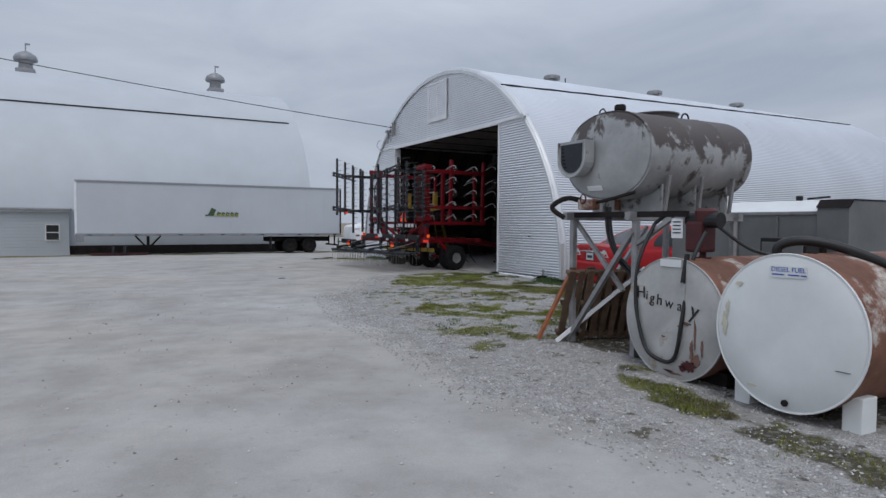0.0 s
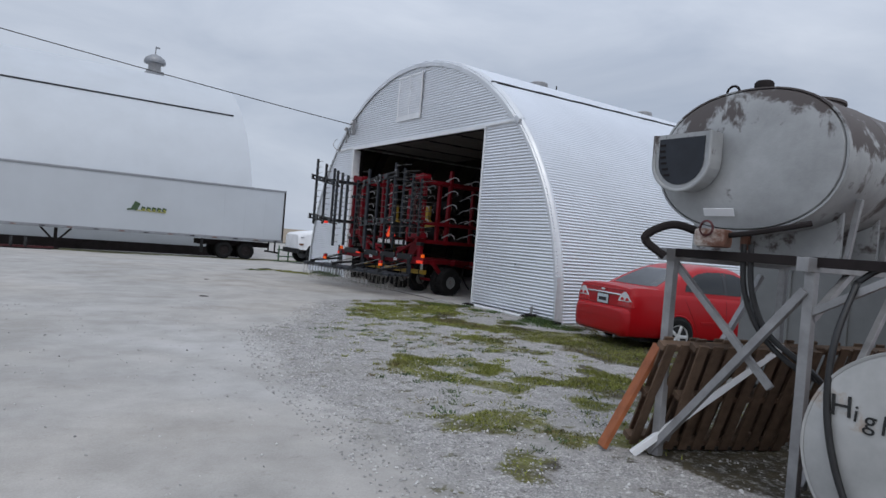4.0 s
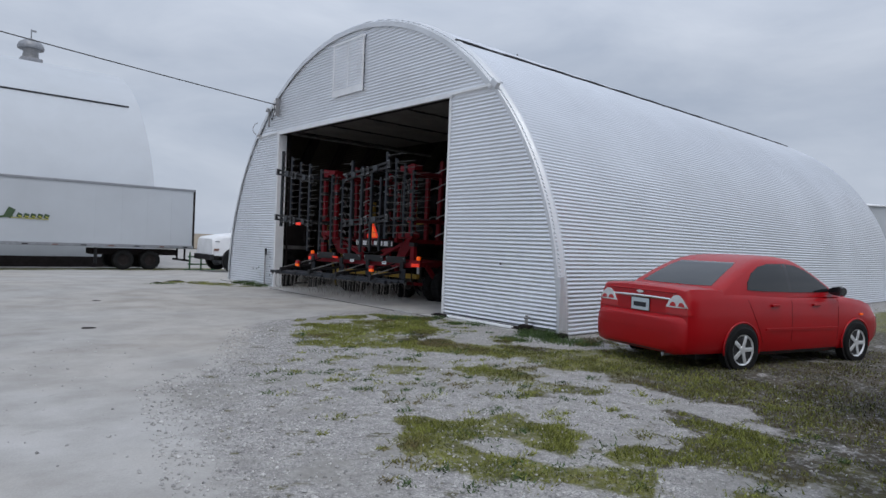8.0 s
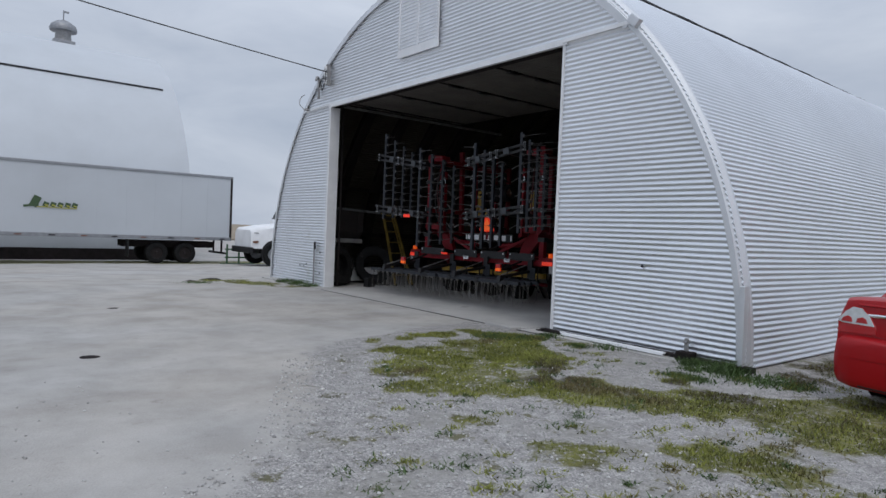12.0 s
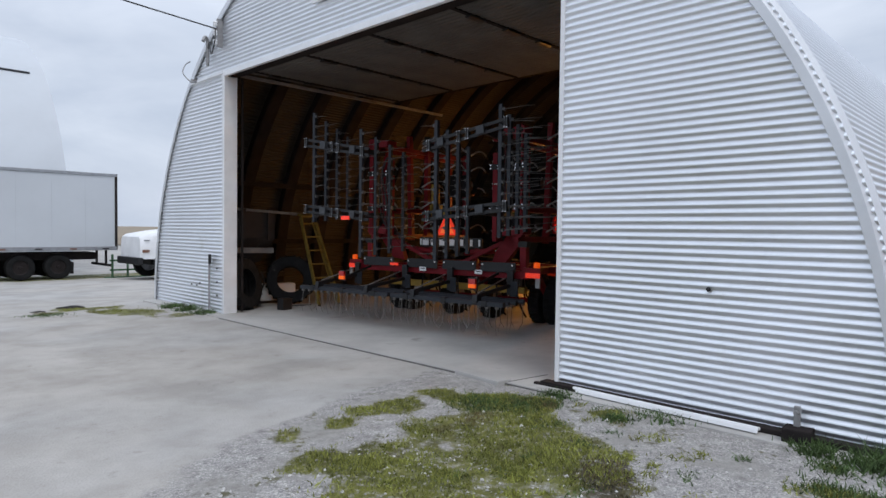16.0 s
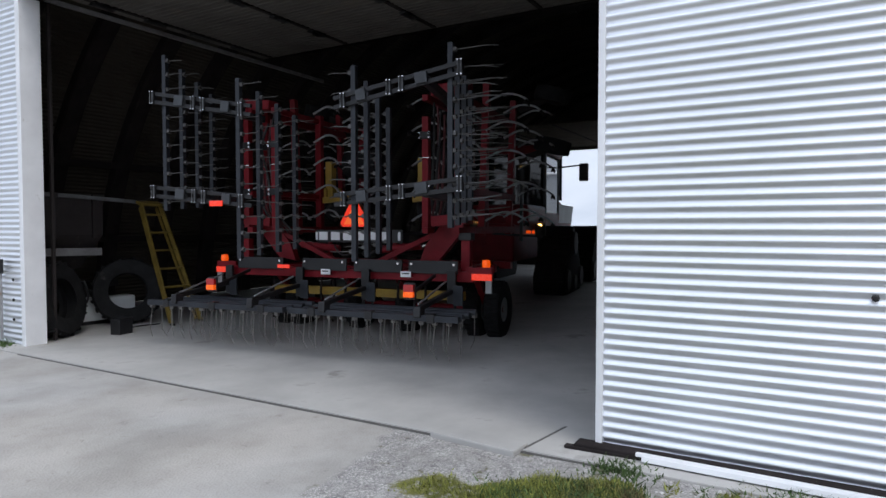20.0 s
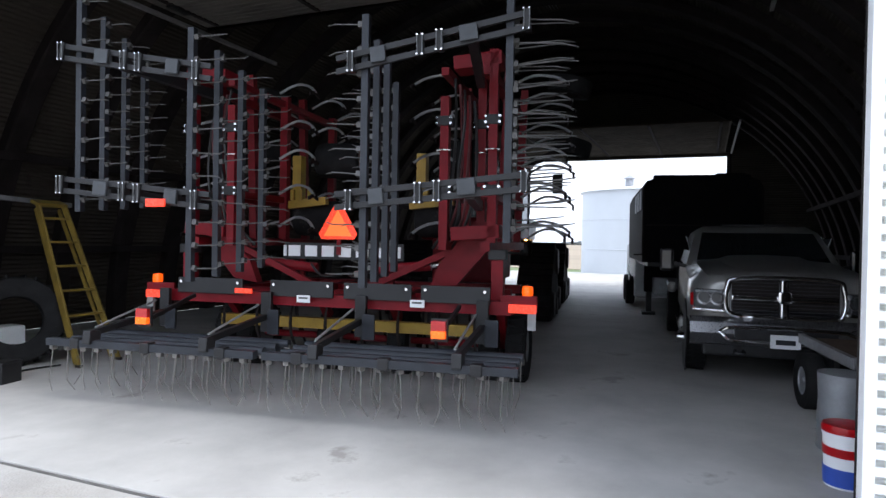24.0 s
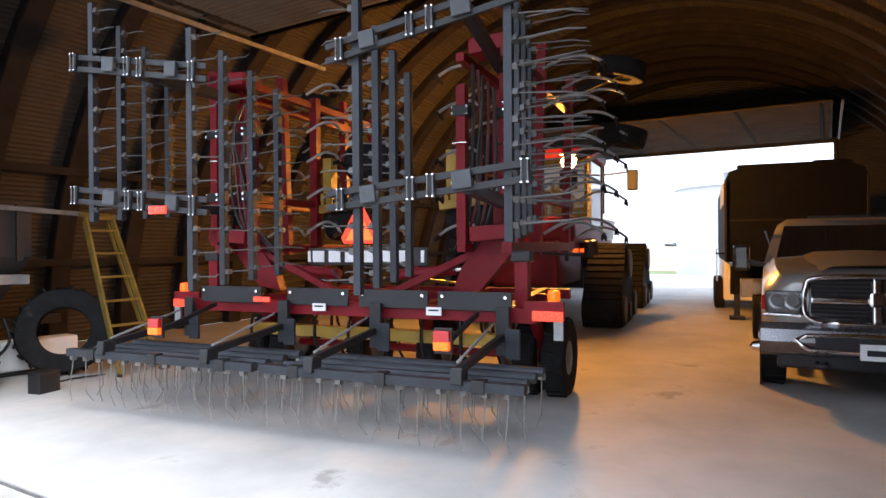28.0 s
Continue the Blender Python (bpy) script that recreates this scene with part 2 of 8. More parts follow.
M["flashing"] = material("dented_edge_flashing", (0.66, 0.68, 0.71), 0.42, 0.35, 1.2, 0.12, 0.25, 7.0, (0.56, 0.56, 0.56), 2.5, 0.62)
M["cargap"] = material("dark_red_panel_gap", (0.17, 0.003, 0.005), 0.6, 0.0, 10.0, 0.1)
# chrome with the dark floor's reflection put into its colour
M["bumper"] = material("darkened_chrome", (0.22, 0.22, 0.23), 0.28, 0.9, 3.0, 0.12)
M["headlens"] = material("smoky_head_lamp_lens", (0.10, 0.105, 0.11), 0.15, 0.2, 20.0, 0.2, coat=0.5)
M["flatblack"] = material("flat_black_sheet", (0.007, 0.007, 0.0085), 0.7, 0.0, 3.0, 0.3)
M["rustmark"] = material("rust_mark", (0.20, 0.11, 0.085), 0.8, 0.0, 9.0, 0.4)
M["tanstain"] = material("tan_water_stain", (0.62, 0.59, 0.48), 0.6, 0.0, 9.0, 0.15)
M["leadgrey"] = material("dull_grey_cap", (0.30, 0.31, 0.33), 0.5, 0.5, 6.0, 0.2)
# white panels coloured dark grey, standing in for shade under the roof
M["doorpanel"] = material("shaded_white_door_panel", (0.126, 0.117, 0.108), 0.7, 0.0, 1.5, 0.25, 0.05, 30, (0.13, 0.115, 0.10), 1.2, 0.6)


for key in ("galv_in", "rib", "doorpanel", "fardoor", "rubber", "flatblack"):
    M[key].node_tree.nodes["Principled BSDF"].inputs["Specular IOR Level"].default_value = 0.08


def island_shift(m, low, high):
    """Lets each loose piece of a joined mesh take its own brightness."""
    t = m.node_tree
    b = t.nodes["Principled BSDF"]
    src = b.inputs["Base Color"].links[0].from_socket
    geo = t.nodes.new("ShaderNodeNewGeometry")
    r = nd(t, "ShaderNodeMapRange")
    r.inputs["To Min"].default_value, r.inputs["To Max"].default_value = low, high
    hsv = t.nodes.new("ShaderNodeHueSaturation")
    t.links.new(geo.outputs["Random Per Island"], r.inputs["Value"])
    t.links.new(r.outputs[0], hsv.inputs["Value"])
    t.links.new(src, hsv.inputs["Color"])
    t.links.new(hsv.outputs[0], b.inputs["Base Color"])


for key, lo, hi in (("grass", 0.55, 1.7), ("drygrass", 0.5, 1.6), ("weed", 0.6, 1.4), ("pebble", 0.55, 1.3)):
    island_shift(M[key], lo, hi)


def peeling_material():
    """White tank paint peeled in streaks to dark brown primer, most on the crown."""
    m = material("peeling_white_tank_paint", (0.38, 0.39, 0.395), 0.55, 0.0, 2.0, 0.30, 0.15, 50)
    t = m.node_tree
    b = t.nodes["Principled BSDF"]
    src = b.inputs["Base Color"].links[0].from_socket
    co = t.nodes["Texture Coordinate"]
    mp = t.nodes.new("ShaderNodeMapping")
    mp.inputs["Scale"].default_value = (1.7, 1.6, 1.3)
    n = nd(t, "ShaderNodeTexNoise", Scale=2.4, Detail=9.0, Roughness=0.66, Distortion=0.3)
    sep = t.nodes.new("ShaderNodeSeparateXYZ")
    t.links.new(co.outputs["Object"], mp.inputs["Vector"])
    t.links.new(mp.outputs[0], n.inputs["Vector"])
    t.links.new(co.outputs["Object"], sep.inputs[0])
    up = nd(t, "ShaderNodeMapRange")
    for k, v in (("From Min", -0.10), ("From Max", 0.48), ("To Min", -0.02), ("To Max", 0.27)):
        up.inputs[k].default_value = v
    t.links.new(sep.outputs["Z"], up.inputs["Value"])
    back = nd(t, "ShaderNodeMapRange")
    for k, v in (("From Min", -0.02), ("From Max", 0.12), ("To Min", -0.13), ("To Max", 0.0)):
        back.inputs[k].default_value = v
    t.links.new(sep.outputs["X"], back.inputs["Value"])
    add = t.nodes.new("ShaderNodeMath")
    add2 = t.nodes.new("ShaderNodeMath")
    t.links.new(n.outputs["Fac"], add.inputs[0])
    t.links.new(up.outputs[0], add.inputs[1])
    t.links.new(add.outputs[0], add2.inputs[0])
    t.links.new(back.outputs[0], add2.inputs[1])
    cut = nd(t, "ShaderNodeMapRange")
    cut.inputs["From Min"].default_value, cut.inputs["From Max"].default_value = 0.525, 0.60
    t.links.new(add2.outputs[0], cut.inputs["Value"])
    mx = t.nodes.new("ShaderNodeMix")
    mx.data_type = "RGBA"
    mx.inputs[7].default_value = (0.085, 0.070, 0.066, 1)
    t.links.new(cut.outputs[0], mx.inputs[0])
    t.links.new(src, mx.inputs[6])
    t.links.new(mx.outputs[2], b.inputs["Base Color"])
    return m


M["oldpaint"] = peeling_material()


# ---- helpers for meshes ----
def thing(name, label, category, group="", at=(0, 0, 0), turn=0.0, kind=""):
    ob = new(name)
    ob.empty_display_size = 0.1
    ob.matrix_world = pose(*at, 0, 0, turn)
    return tagged(ob, label, category, group, kind)


def part(name, bm, mat, parent=None, label="", smooth=False):
    """Links a bmesh as one mesh object under a thing or a part."""
    me = bpy.data.meshes.new(name)
    bm.to_mesh(me)
    bm.free()
    me.materials.append(mat)
    if smooth:
        me.shade_smooth() if smooth is True else me.set_sharp_from_angle(angle=radians(smooth))
    ob = new(name, me)
    if parent:
        ob.parent = parent
    return tagged(ob, label)


def setting(name, bm, mat, label, smooth=False):
    ob = part(name, bm, mat, None, label, smooth)
    return tagged(ob, "", "", "", "structure")


def box(c, s, turn=(0, 0, 0), bevel=0.0, bm=None):
    """A box about c of size s, turned by degrees, its edges bevelled."""
    own = bmesh.new()
    bmesh.ops.create_cube(own, size=1.0)
    for v in own.verts:
        v.co = Vector((v.co.x * s[0], v.co.y * s[1], v.co.z * s[2]))
    if bevel:
        bmesh.ops.bevel(own, geom=own.edges[:], offset=bevel, segments=2, profile=0.6, affect="EDGES")
    bmesh.ops.transform(own, matrix=pose(*c, *turn), verts=own.verts)
    return join(bm, own)


def join(bm, own):
    if bm is None:
        return own
    tmp = bpy.data.meshes.new("tmp")
    own.to_mesh(tmp)
    own.free()
    bm.from_mesh(tmp)
    bpy.data.meshes.remove(tmp)
    return bm


def rod(p, q, r, n=8, bm=None, r2=None):
    """A round bar from p to q."""
    p, q = Vector(p), Vector(q)
    own = bmesh.new()
    bmesh.ops.create_cone(own, cap_ends=True, segments=n, radius1=r, radius2=r if r2 is None else r2, depth=(q - p).length)
    m = Matrix.Translation((p + q) / 2) @ (q - p).to_track_quat("Z", "Y").to_matrix().to_4x4()
    bmesh.ops.transform(own, matrix=m, verts=own.verts)
    return join(bm, own)


def beam(p, q, w, h, bm=None, bevel=0.004):
    """A square tube from p to q, w across and h in the other way."""
    p, q = Vector(p), Vector(q)
    own = box((0, 0, 0), (w, h, (q - p).length), bevel=bevel)
    m = Matrix.Translation((p + q) / 2) @ (q - p).to_track_quat("Z", "Y").to_matrix().to_4x4()
    bmesh.ops.transform(own, matrix=m, verts=own.verts)
    return join(bm, own)


def hose(points, r, n=8, bm=None, steps=6):
    """A bent round tube through points."""
    pts = [Vector(p) for p in points]
    path = []
    for i in range(len(pts) - 1):
        a, b, c, d = pts[max(i - 1, 0)], pts[i], pts[i + 1], pts[min(i + 2, len(pts) - 1)]
        for s in range(steps):
            t = s / steps
            path.append(0.5 * ((2 * b) + (c - a) * t + (2 * a - 5 * b + 4 * c - d) * t * t + (3 * b - a - 3 * c + d) * t ** 3))
    path.append(pts[-1])
    own = bmesh.new()
    rings = []
    for i, p in enumerate(path):
        way = (path[min(i + 1, len(path) - 1)] - path[max(i - 1, 0)]).normalized()
        side = way.cross(Vector((0.31, 0.17, 0.93))).normalized()
        up = side.cross(way)
        rings.append([own.verts.new(p + r * (math.cos(2 * math.pi * k / n) * side + math.sin(2 * math.pi * k / n) * up)) for k in range(n)])
    for a, b in zip(rings, rings[1:]):
        for k in range(n):
            own.faces.new((a[k], a[(k + 1) % n], b[(k + 1) % n], b[k]))
    own.faces.new(rings[0][::-1])
    own.faces.new(rings[-1])
    return join(bm, own)


def lathe(profile, n=32, bm=None, m=None, axis="Z"):
    """Turns a profile of (radius, height) round z, then lays it by m."""
    own = bmesh.new()
    rings = []
    for r, h in profile:
        rings.append([own.verts.new((r * math.cos(2 * math.pi * k / n), r * math.sin(2 * math.pi * k / n), h)) for k in range(n)] if r > 1e-5 else [own.verts.new((0, 0, h))])
    for a, b in zip(rings, rings[1:]):
        for k in range(n):
            k2 = (k + 1) % n
            if len(a) == 1 and len(b) > 1:
                own.faces.new((a[0], b[k2], b[k]))
            elif len(b) == 1 and len(a) > 1:
                own.faces.new((a[k], a[k2], b[0]))
            elif len(a) > 1:
                own.faces.new((a[k], a[k2], b[k2], b[k]))
    bmesh.ops.recalc_face_normals(own, faces=own.faces[:])
    if m is not None:
        bmesh.ops.transform(own, matrix=m, verts=own.verts)
    return join(bm, own)


def loft(sections, bm=None, close=True, caps=True):
    """Skins equal rings of points."""
    own = bmesh.new()
    rings = [[own.verts.new(p) for p in s] for s in sections]
    n = len(rings[0])
    for a, b in zip(rings, rings[1:]):
        for k in range(n if close else n - 1):
            own.faces.new((a[k], a[(k + 1) % n], b[(k + 1) % n], b[k]))
    if caps:
        own.faces.new(rings[0][::-1])
        own.faces.new(rings[-1])
    bmesh.ops.recalc_face_normals(own, faces=own.faces[:])
    return join(bm, own)


def prism(outline, depth, m=None, bm=None, bevel=0.0):
    """A flat outline in x and y, extruded to depth along z."""
    own = bmesh.new()
    low = [own.verts.new((x, y, 0)) for x, y in outline]
    high = [own.verts.new((x, y, depth)) for x, y in outline]
    own.faces.new(low[::-1])
    own.faces.new(high)
    n = len(low)
    for k in range(n):
        own.faces.new((low[k], low[(k + 1) % n], high[(k + 1) % n], high[k]))
    bmesh.ops.recalc_face_normals(own, faces=own.faces[:])
    if bevel:
        bmesh.ops.bevel(own, geom=own.edges[:], offset=bevel, segments=2, profile=0.6, affect="EDGES")
    if m is not None:
        bmesh.ops.transform(own, matrix=m, verts=own.verts)
    return join(bm, own)


def grid_mesh(name, rows, mat, label="", smooth=True):
    """A sheet from rows of equal length."""
    n, k = len(rows), len(rows[0])
    verts = [p for row in rows for p in row]
    faces = [(i * k + j, i * k + j + 1, (i + 1) * k + j + 1, (i + 1) * k + j) for i in range(n - 1) for j in range(k - 1)]
    me = bpy.data.meshes.new(name)
    me.from_pydata(verts, [], faces)
    me.materials.append(mat)
    if smooth:
        me.shade_smooth()
    return tagged(new(name, me), label)


# ---- where grass grows ----
SPREAD_GRASS = [(8.75, 14.1, 0.3), (9.15, 14.0, 0.35), (9.6, 13.8, 0.4), (9.75, 13.4, 0.4), (9.0, 13.2, 0.3), (8.5, 13.4, 0.28), (10.1, 12.5, 0.35)]
SILL_GRASS = [(9.3, 14.3, 0.38), (10.1, 14.6, 0.53), (11.1, 14.9, 0.53), (11, 14, 0.43), (8.3, 12.3, 0.24), (9.3, 13.2, 0.42), (9.7, 12.8, 0.4), (9.8, 12.2, 0.4), (10.3, 12, 0.42),
    (10.5, 11.6, 0.4), (11.5, 16, 0.27), (11, 15.9, 0.23), (10.7, 16, 0.22), (10.1, 15.8, 0.18), (11.7, 15.3, 0.28), (11.8, 15, 0.23), (10.8, 14.9, 0.27), (11, 14.8, 0.24),
    (11.4, 14.6, 0.23), (10.6, 15.1, 0.22), (9.6, 15.8, 0.18), (9.9, 15.1, 0.18), (9.4, 15.2, 0.23), (9.6, 14.9, 0.23), (10.2, 14.3, 0.24), (10.6, 14.3, 0.23), (10.8, 14.2, 0.23),
    (10.3, 14, 0.23), (9.9, 14, 0.2), (10.2, 13.8, 0.2), (10.4, 13.6, 0.18), (9.9, 14.5, 0.18), (12.2, 14.3, 0.18)]
MIDDLE_GRASS = [(10.8, 11.2, 0.52), (11.1, 10.8, 0.52), (11.4, 10.5, 0.52), (11.8, 10.3, 0.45), (8.4, 11.2, 0.38), (9.4, 10.2, 0.45), (9.2, 10.7, 0.26), (10.4, 10.2, 0.32), (8.9, 9.4, 0.23),
    (9.4, 9.3, 0.3), (7.2, 9.3, 0.23), (7.2, 9, 0.3), (7.4, 8.8, 0.28), (6.8, 8.8, 0.23), (7.9, 8.8, 0.3), (7.7, 8.4, 0.26), (7.7, 8.2, 0.23), (8, 8.4, 0.23),
    (6.8, 8.4, 0.3), (6.9, 8.1, 0.26), (7.1, 7.9, 0.23), (10.8, 9.3, 0.52), (10.7, 8.8, 0.48), (10.5, 8.4, 0.43), (11.4, 8.5, 0.51), (11, 8, 0.45), (10.9, 7.8, 0.42),
    (9.4, 8.1, 0.23), (9.3, 7.8, 0.28), (8, 7.7, 0.23), (8.1, 7.6, 0.23)]
TANK_GRASS = [(10.3, 7.4, 0.38), (9.2, 7.5, 0.23), (8.6, 7.3, 0.3), (8.7, 7.2, 0.29), (9.2, 7.1, 0.29), (8.9, 6.9, 0.26), (6.7, 3.6, 0.23), (6.4, 3.2, 0.26), (6.4, 2.8, 0.28),
    (6.3, 2.5, 0.26), (6.3, 2.2, 0.23), (6, 6.4, 0.36), (6.6, 6.4, 0.38), (6.8, 5.7, 0.29), (7.9, 6.5, 0.28), (7.4, 7.5, 0.38), (6.3, 1.5, 0.36), (6.1, 0.9, 0.43),
    (5.9, 5.3, 0.41)]
FAR_GRASS = [(10.8, 26.3, 0.45), (11.5, 26, 0.45), (11.7, 24.6, 0.5), (12.1, 23.6, 0.4), (10.3, 25.7, 0.35), (11.2, 25.2, 0.4)]
DEAD_GRASS = [(11.0, 11.6, 0.25), (11.2, 12.1, 0.2), (10.7, 13.5, 0.22), (10.4, 13.3, 0.2), (10.9, 13.6, 0.2), (13.9, 11.4, 0.5), (12.9, 11.5, 0.35), (11.3, 11.3, 0.28), (14.8, 11.3, 0.6), (10.4, 12.8, 0.2), (10.0, 13.0, 0.2)]
LUSH = [(11.45, 15.35, 0.22), (11.7, 15.05, 0.22), (11.65, 15.5, 0.16), (11.9, 15.2, 0.18), (12.0, 14.9, 0.14), (11.6, 12.3, 0.18), (11.6, 12.05, 0.16), (12.1, 12.4, 0.14), (12.4, 11.3, 0.25), (12.05, 14.15, 0.12), (12.2, 11.85, 0.2)]
PATCHES = DEAD_GRASS + LUSH + SPREAD_GRASS + SILL_GRASS + MIDDLE_GRASS + TANK_GRASS + FAR_GRASS


def patchy(x, y):
    """The broad cover of grass at a spot, from 0 to 1, with a shade strip under the semi trailer."""
    g = 0.0
    for px, py, r in PATCHES:
        d = ((x - px) ** 2 + (y - py) ** 2) / (r * r)
        if d < 4:
            g += math.exp(-d * 1.1)
    if y < 11.2 and x > 8.0:
        meadow = max(min(1.0, (x - 10.4) / 0.8) * min(1.0, 11.2 - y), min(1.0, (x - 8.0) / 0.9) * min(1.0, 7.7 - y), 0.0)
        g += meadow * (1.05 + 0.5 * noise.noise(Vector((x * 0.2, y * 0.2, 2.0)))) * max(0.0, min(1.0, (y + 9.0 + 3.0 * noise.noise(Vector((x * 0.3, 1.0, 0.0)))) / 6.0))
    if 1.0 < y < 6.0 and x > 6.9:
        g += min(1.0, (x - 6.9) / 0.4) * min(1.0, (y - 1.0) / 0.8) * min(1.0, (6.0 - y) / 0.6)
    # dark turf added under the semi trailer in place of its shadow
    if 39.2 < y < 43.5 and -4 < x < 18.5:
        g += 0.9
    return min(g, 1.0)


def grassy(x, y):
    """How much grass grows at a spot, broken up by small bare places."""
    g = patchy(x, y)
    if g < 0.06:
        return 0.0
    n = noise.noise(Vector((x * 1.2, y * 1.2, 8.4))) * 0.60 + noise.noise(Vector((x * 3.6, y * 3.6, 9.0))) * 0.70 + noise.noise(Vector((x * 9.0, y * 9.0, 3.0))) * 0.30
    return g * 0.72 + n


# ---- ground ----
def ground_material():
    m = bpy.data.materials.new("crushed_limestone_ground")
    m.use_nodes = True
    t = m.node_tree
    b = t.nodes["Principled BSDF"]
    co = t.nodes.new("ShaderNodeTexCoord")

    def tex(scale, detail=5.0, rough=0.6):
        n = nd(t, "ShaderNodeTexNoise", Scale=scale, Detail=detail, Roughness=rough)
        t.links.new(co.outputs["Object"], n.inputs["Vector"])
        return n.outputs["Fac"]

    def ramp(src, lo, hi, a, c):
        r = t.nodes.new("ShaderNodeValToRGB")
        r.color_ramp.elements[0].position, r.color_ramp.elements[0].color = lo, (*a, 1)
        r.color_ramp.elements[1].position, r.color_ramp.elements[1].color = hi, (*c, 1)
        t.links.new(src, r.inputs[0])
        return r.outputs[0]

    def mix(f, a, c, kind="MIX"):
        n = t.nodes.new("ShaderNodeMix")
        n.data_type, n.blend_type = "RGBA", kind
        for k, v in ((0, f), (6, a), (7, c)):
            if isinstance(v, (int, float)):
                n.inputs[k].default_value = v
            else:
                t.links.new(v, n.inputs[k])
        return n.outputs[2]

    packed = ramp(tex(0.30), 0.32, 0.70, (0.345, 0.330, 0.308), (0.47, 0.46, 0.45))
    packed = mix(ramp(tex(0.16, 4.0), 0.46, 0.60, (0, 0, 0), (1, 1, 1)), packed, ramp(tex(0.8, 6.0), 0.3, 0.7, (0.36, 0.335, 0.305), (0.47, 0.445, 0.415)))
    smear = ramp(tex(1.3, 7.0, 0.62), 0.36, 0.60, (0.62, 0.61, 0.59), (1.0, 1.0, 1.0))
    spots = ramp(tex(5.0, 6.0, 0.7), 0.28, 0.40, (0.62, 0.60, 0.58), (1.0, 1.0, 1.0))
    packed = mix(0.55, packed, smear, "MULTIPLY")
    packed = mix(0.60, packed, spots, "MULTIPLY")
    packed = mix(0.22, packed, ramp(tex(60.0, 3.0), 0.35, 0.65, (0.72, 0.72, 0.72), (1.12, 1.12, 1.12)), "MULTIPLY")
    vor = nd(t, "ShaderNodeTexVoronoi", Scale=58.0)
    small = nd(t, "ShaderNodeTexVoronoi", Scale=135.0)
    warp = nd(t, "ShaderNodeTexNoise", Scale=9.0, Detail=3.0)
    t.links.new(co.outputs["Object"], warp.inputs["Vector"])
    bent = t.nodes.new("ShaderNodeMix")
    bent.data_type = "VECTOR"
    bent.inputs[0].default_value = 0.035
    t.links.new(co.outputs["Object"], bent.inputs[4])
    t.links.new(warp.outputs["Color"], bent.inputs[5])
    for v in (vor, small):
        t.links.new(bent.outputs[1], v.inputs["Vector"])

    def tone(v):
        part_tone = t.nodes.new("ShaderNodeSeparateColor")
        t.links.new(v.outputs["Color"], part_tone.inputs[0])
        return mix(1.0, ramp(part_tone.outputs[0], 0.0, 1.0, (0.58, 0.58, 0.60), (1.30, 1.29, 1.27)), ramp(v.outputs["Distance"], 0.25, 0.75, (1.04, 1.04, 1.04), (0.52, 0.52, 0.53)), "MULTIPLY")

    stones = mix(ramp(tex(16.0, 3.0), 0.42, 0.56, (0, 0, 0), (1, 1, 1)), tone(vor), tone(small))
    loose = mix(1.0, ramp(tex(7.0), 0.3, 0.75, (0.315, 0.302, 0.290), (0.545, 0.53, 0.51)), stones, "MULTIPLY")
    dirt = ramp(tex(1.1, 6.0), 0.50, 0.66, (0, 0, 0), (1, 1, 1))
    loose = mix(dirt, loose, ramp(tex(14.0), 0.3, 0.7, (0.20, 0.19, 0.175), (0.32, 0.31, 0.29)))
    att = t.nodes.new("ShaderNodeAttribute")
    att.attribute_name = "loose"
    rough_edge = t.nodes.new("ShaderNodeMath")
    rough_edge.operation = "ADD"
    t.links.new(att.outputs["Fac"], rough_edge.inputs[0])
    t.links.new(tex(2.0, 6.0, 0.7), rough_edge.inputs[1])
    where = ramp(rough_edge.outputs[0], 0.80, 1.05, (0, 0, 0), (1, 1, 1))
    col = mix(where, packed, loose)
    # moss and short grass that has crept into the stone, dead and brown by the wall of the shed
    cover = t.nodes.new("ShaderNodeAttribute")
    cover.attribute_name = "cover"
    soil = t.nodes.new("ShaderNodeAttribute")
    soil.attribute_name = "soil"
    green = ramp(tex(3.0, 7.0, 0.65), 0.35, 0.65, (0.070, 0.072, 0.016), (0.168, 0.166, 0.034))
    dead = ramp(tex(4.0, 7.0, 0.65), 0.35, 0.65, (0.024, 0.020, 0.011), (0.072, 0.058, 0.031))
    wilt = t.nodes.new("ShaderNodeMath")
    wilt.operation = "ADD"
    t.links.new(soil.outputs["Fac"], wilt.inputs[0])
    t.links.new(tex(0.9, 5.0, 0.65), wilt.inputs[1])
    turf = mix(ramp(wilt.outputs[0], 0.52, 0.72, (0, 0, 0), (1, 1, 1)), green, dead)
    turf = mix(0.8, turf, ramp(tex(70.0, 3.0, 0.7), 0.30, 0.62, (0.35, 0.35, 0.33), (1.25, 1.25, 1.25)), "MULTIPLY")
    fray = t.nodes.new("ShaderNodeMath")
    fray.operation = "ADD"
    t.links.new(cover.outputs["Fac"], fray.inputs[0])
    t.links.new(tex(5.0, 10.0, 0.80), fray.inputs[1])
    thick = ramp(fray.outputs[0], 0.84, 1.10, (0, 0, 0), (1, 1, 1))
    bare = ramp(tex(16.0, 5.0, 0.7), 0.34, 0.50, (0.15, 0.15, 0.15), (1, 1, 1))
    col = mix(mix(1.0, thick, bare, "MULTIPLY"), col, turf)
    # single small plants and crumbs of moss between the stones
    crumbs = mix(1.0, ramp(tex(3.2, 6.0, 0.72), 0.585, 0.635, (0, 0, 0), (0.85, 0.85, 0.85)), where, "MULTIPLY")
    col = mix(crumbs, col, mix(0.45, turf, dead))
    t.links.new(col, b.inputs["Base Color"])
    b.inputs["Roughness"].default_value = 0.9
    bp = nd(t, "ShaderNodeBump", Strength=0.40, Distance=0.02)
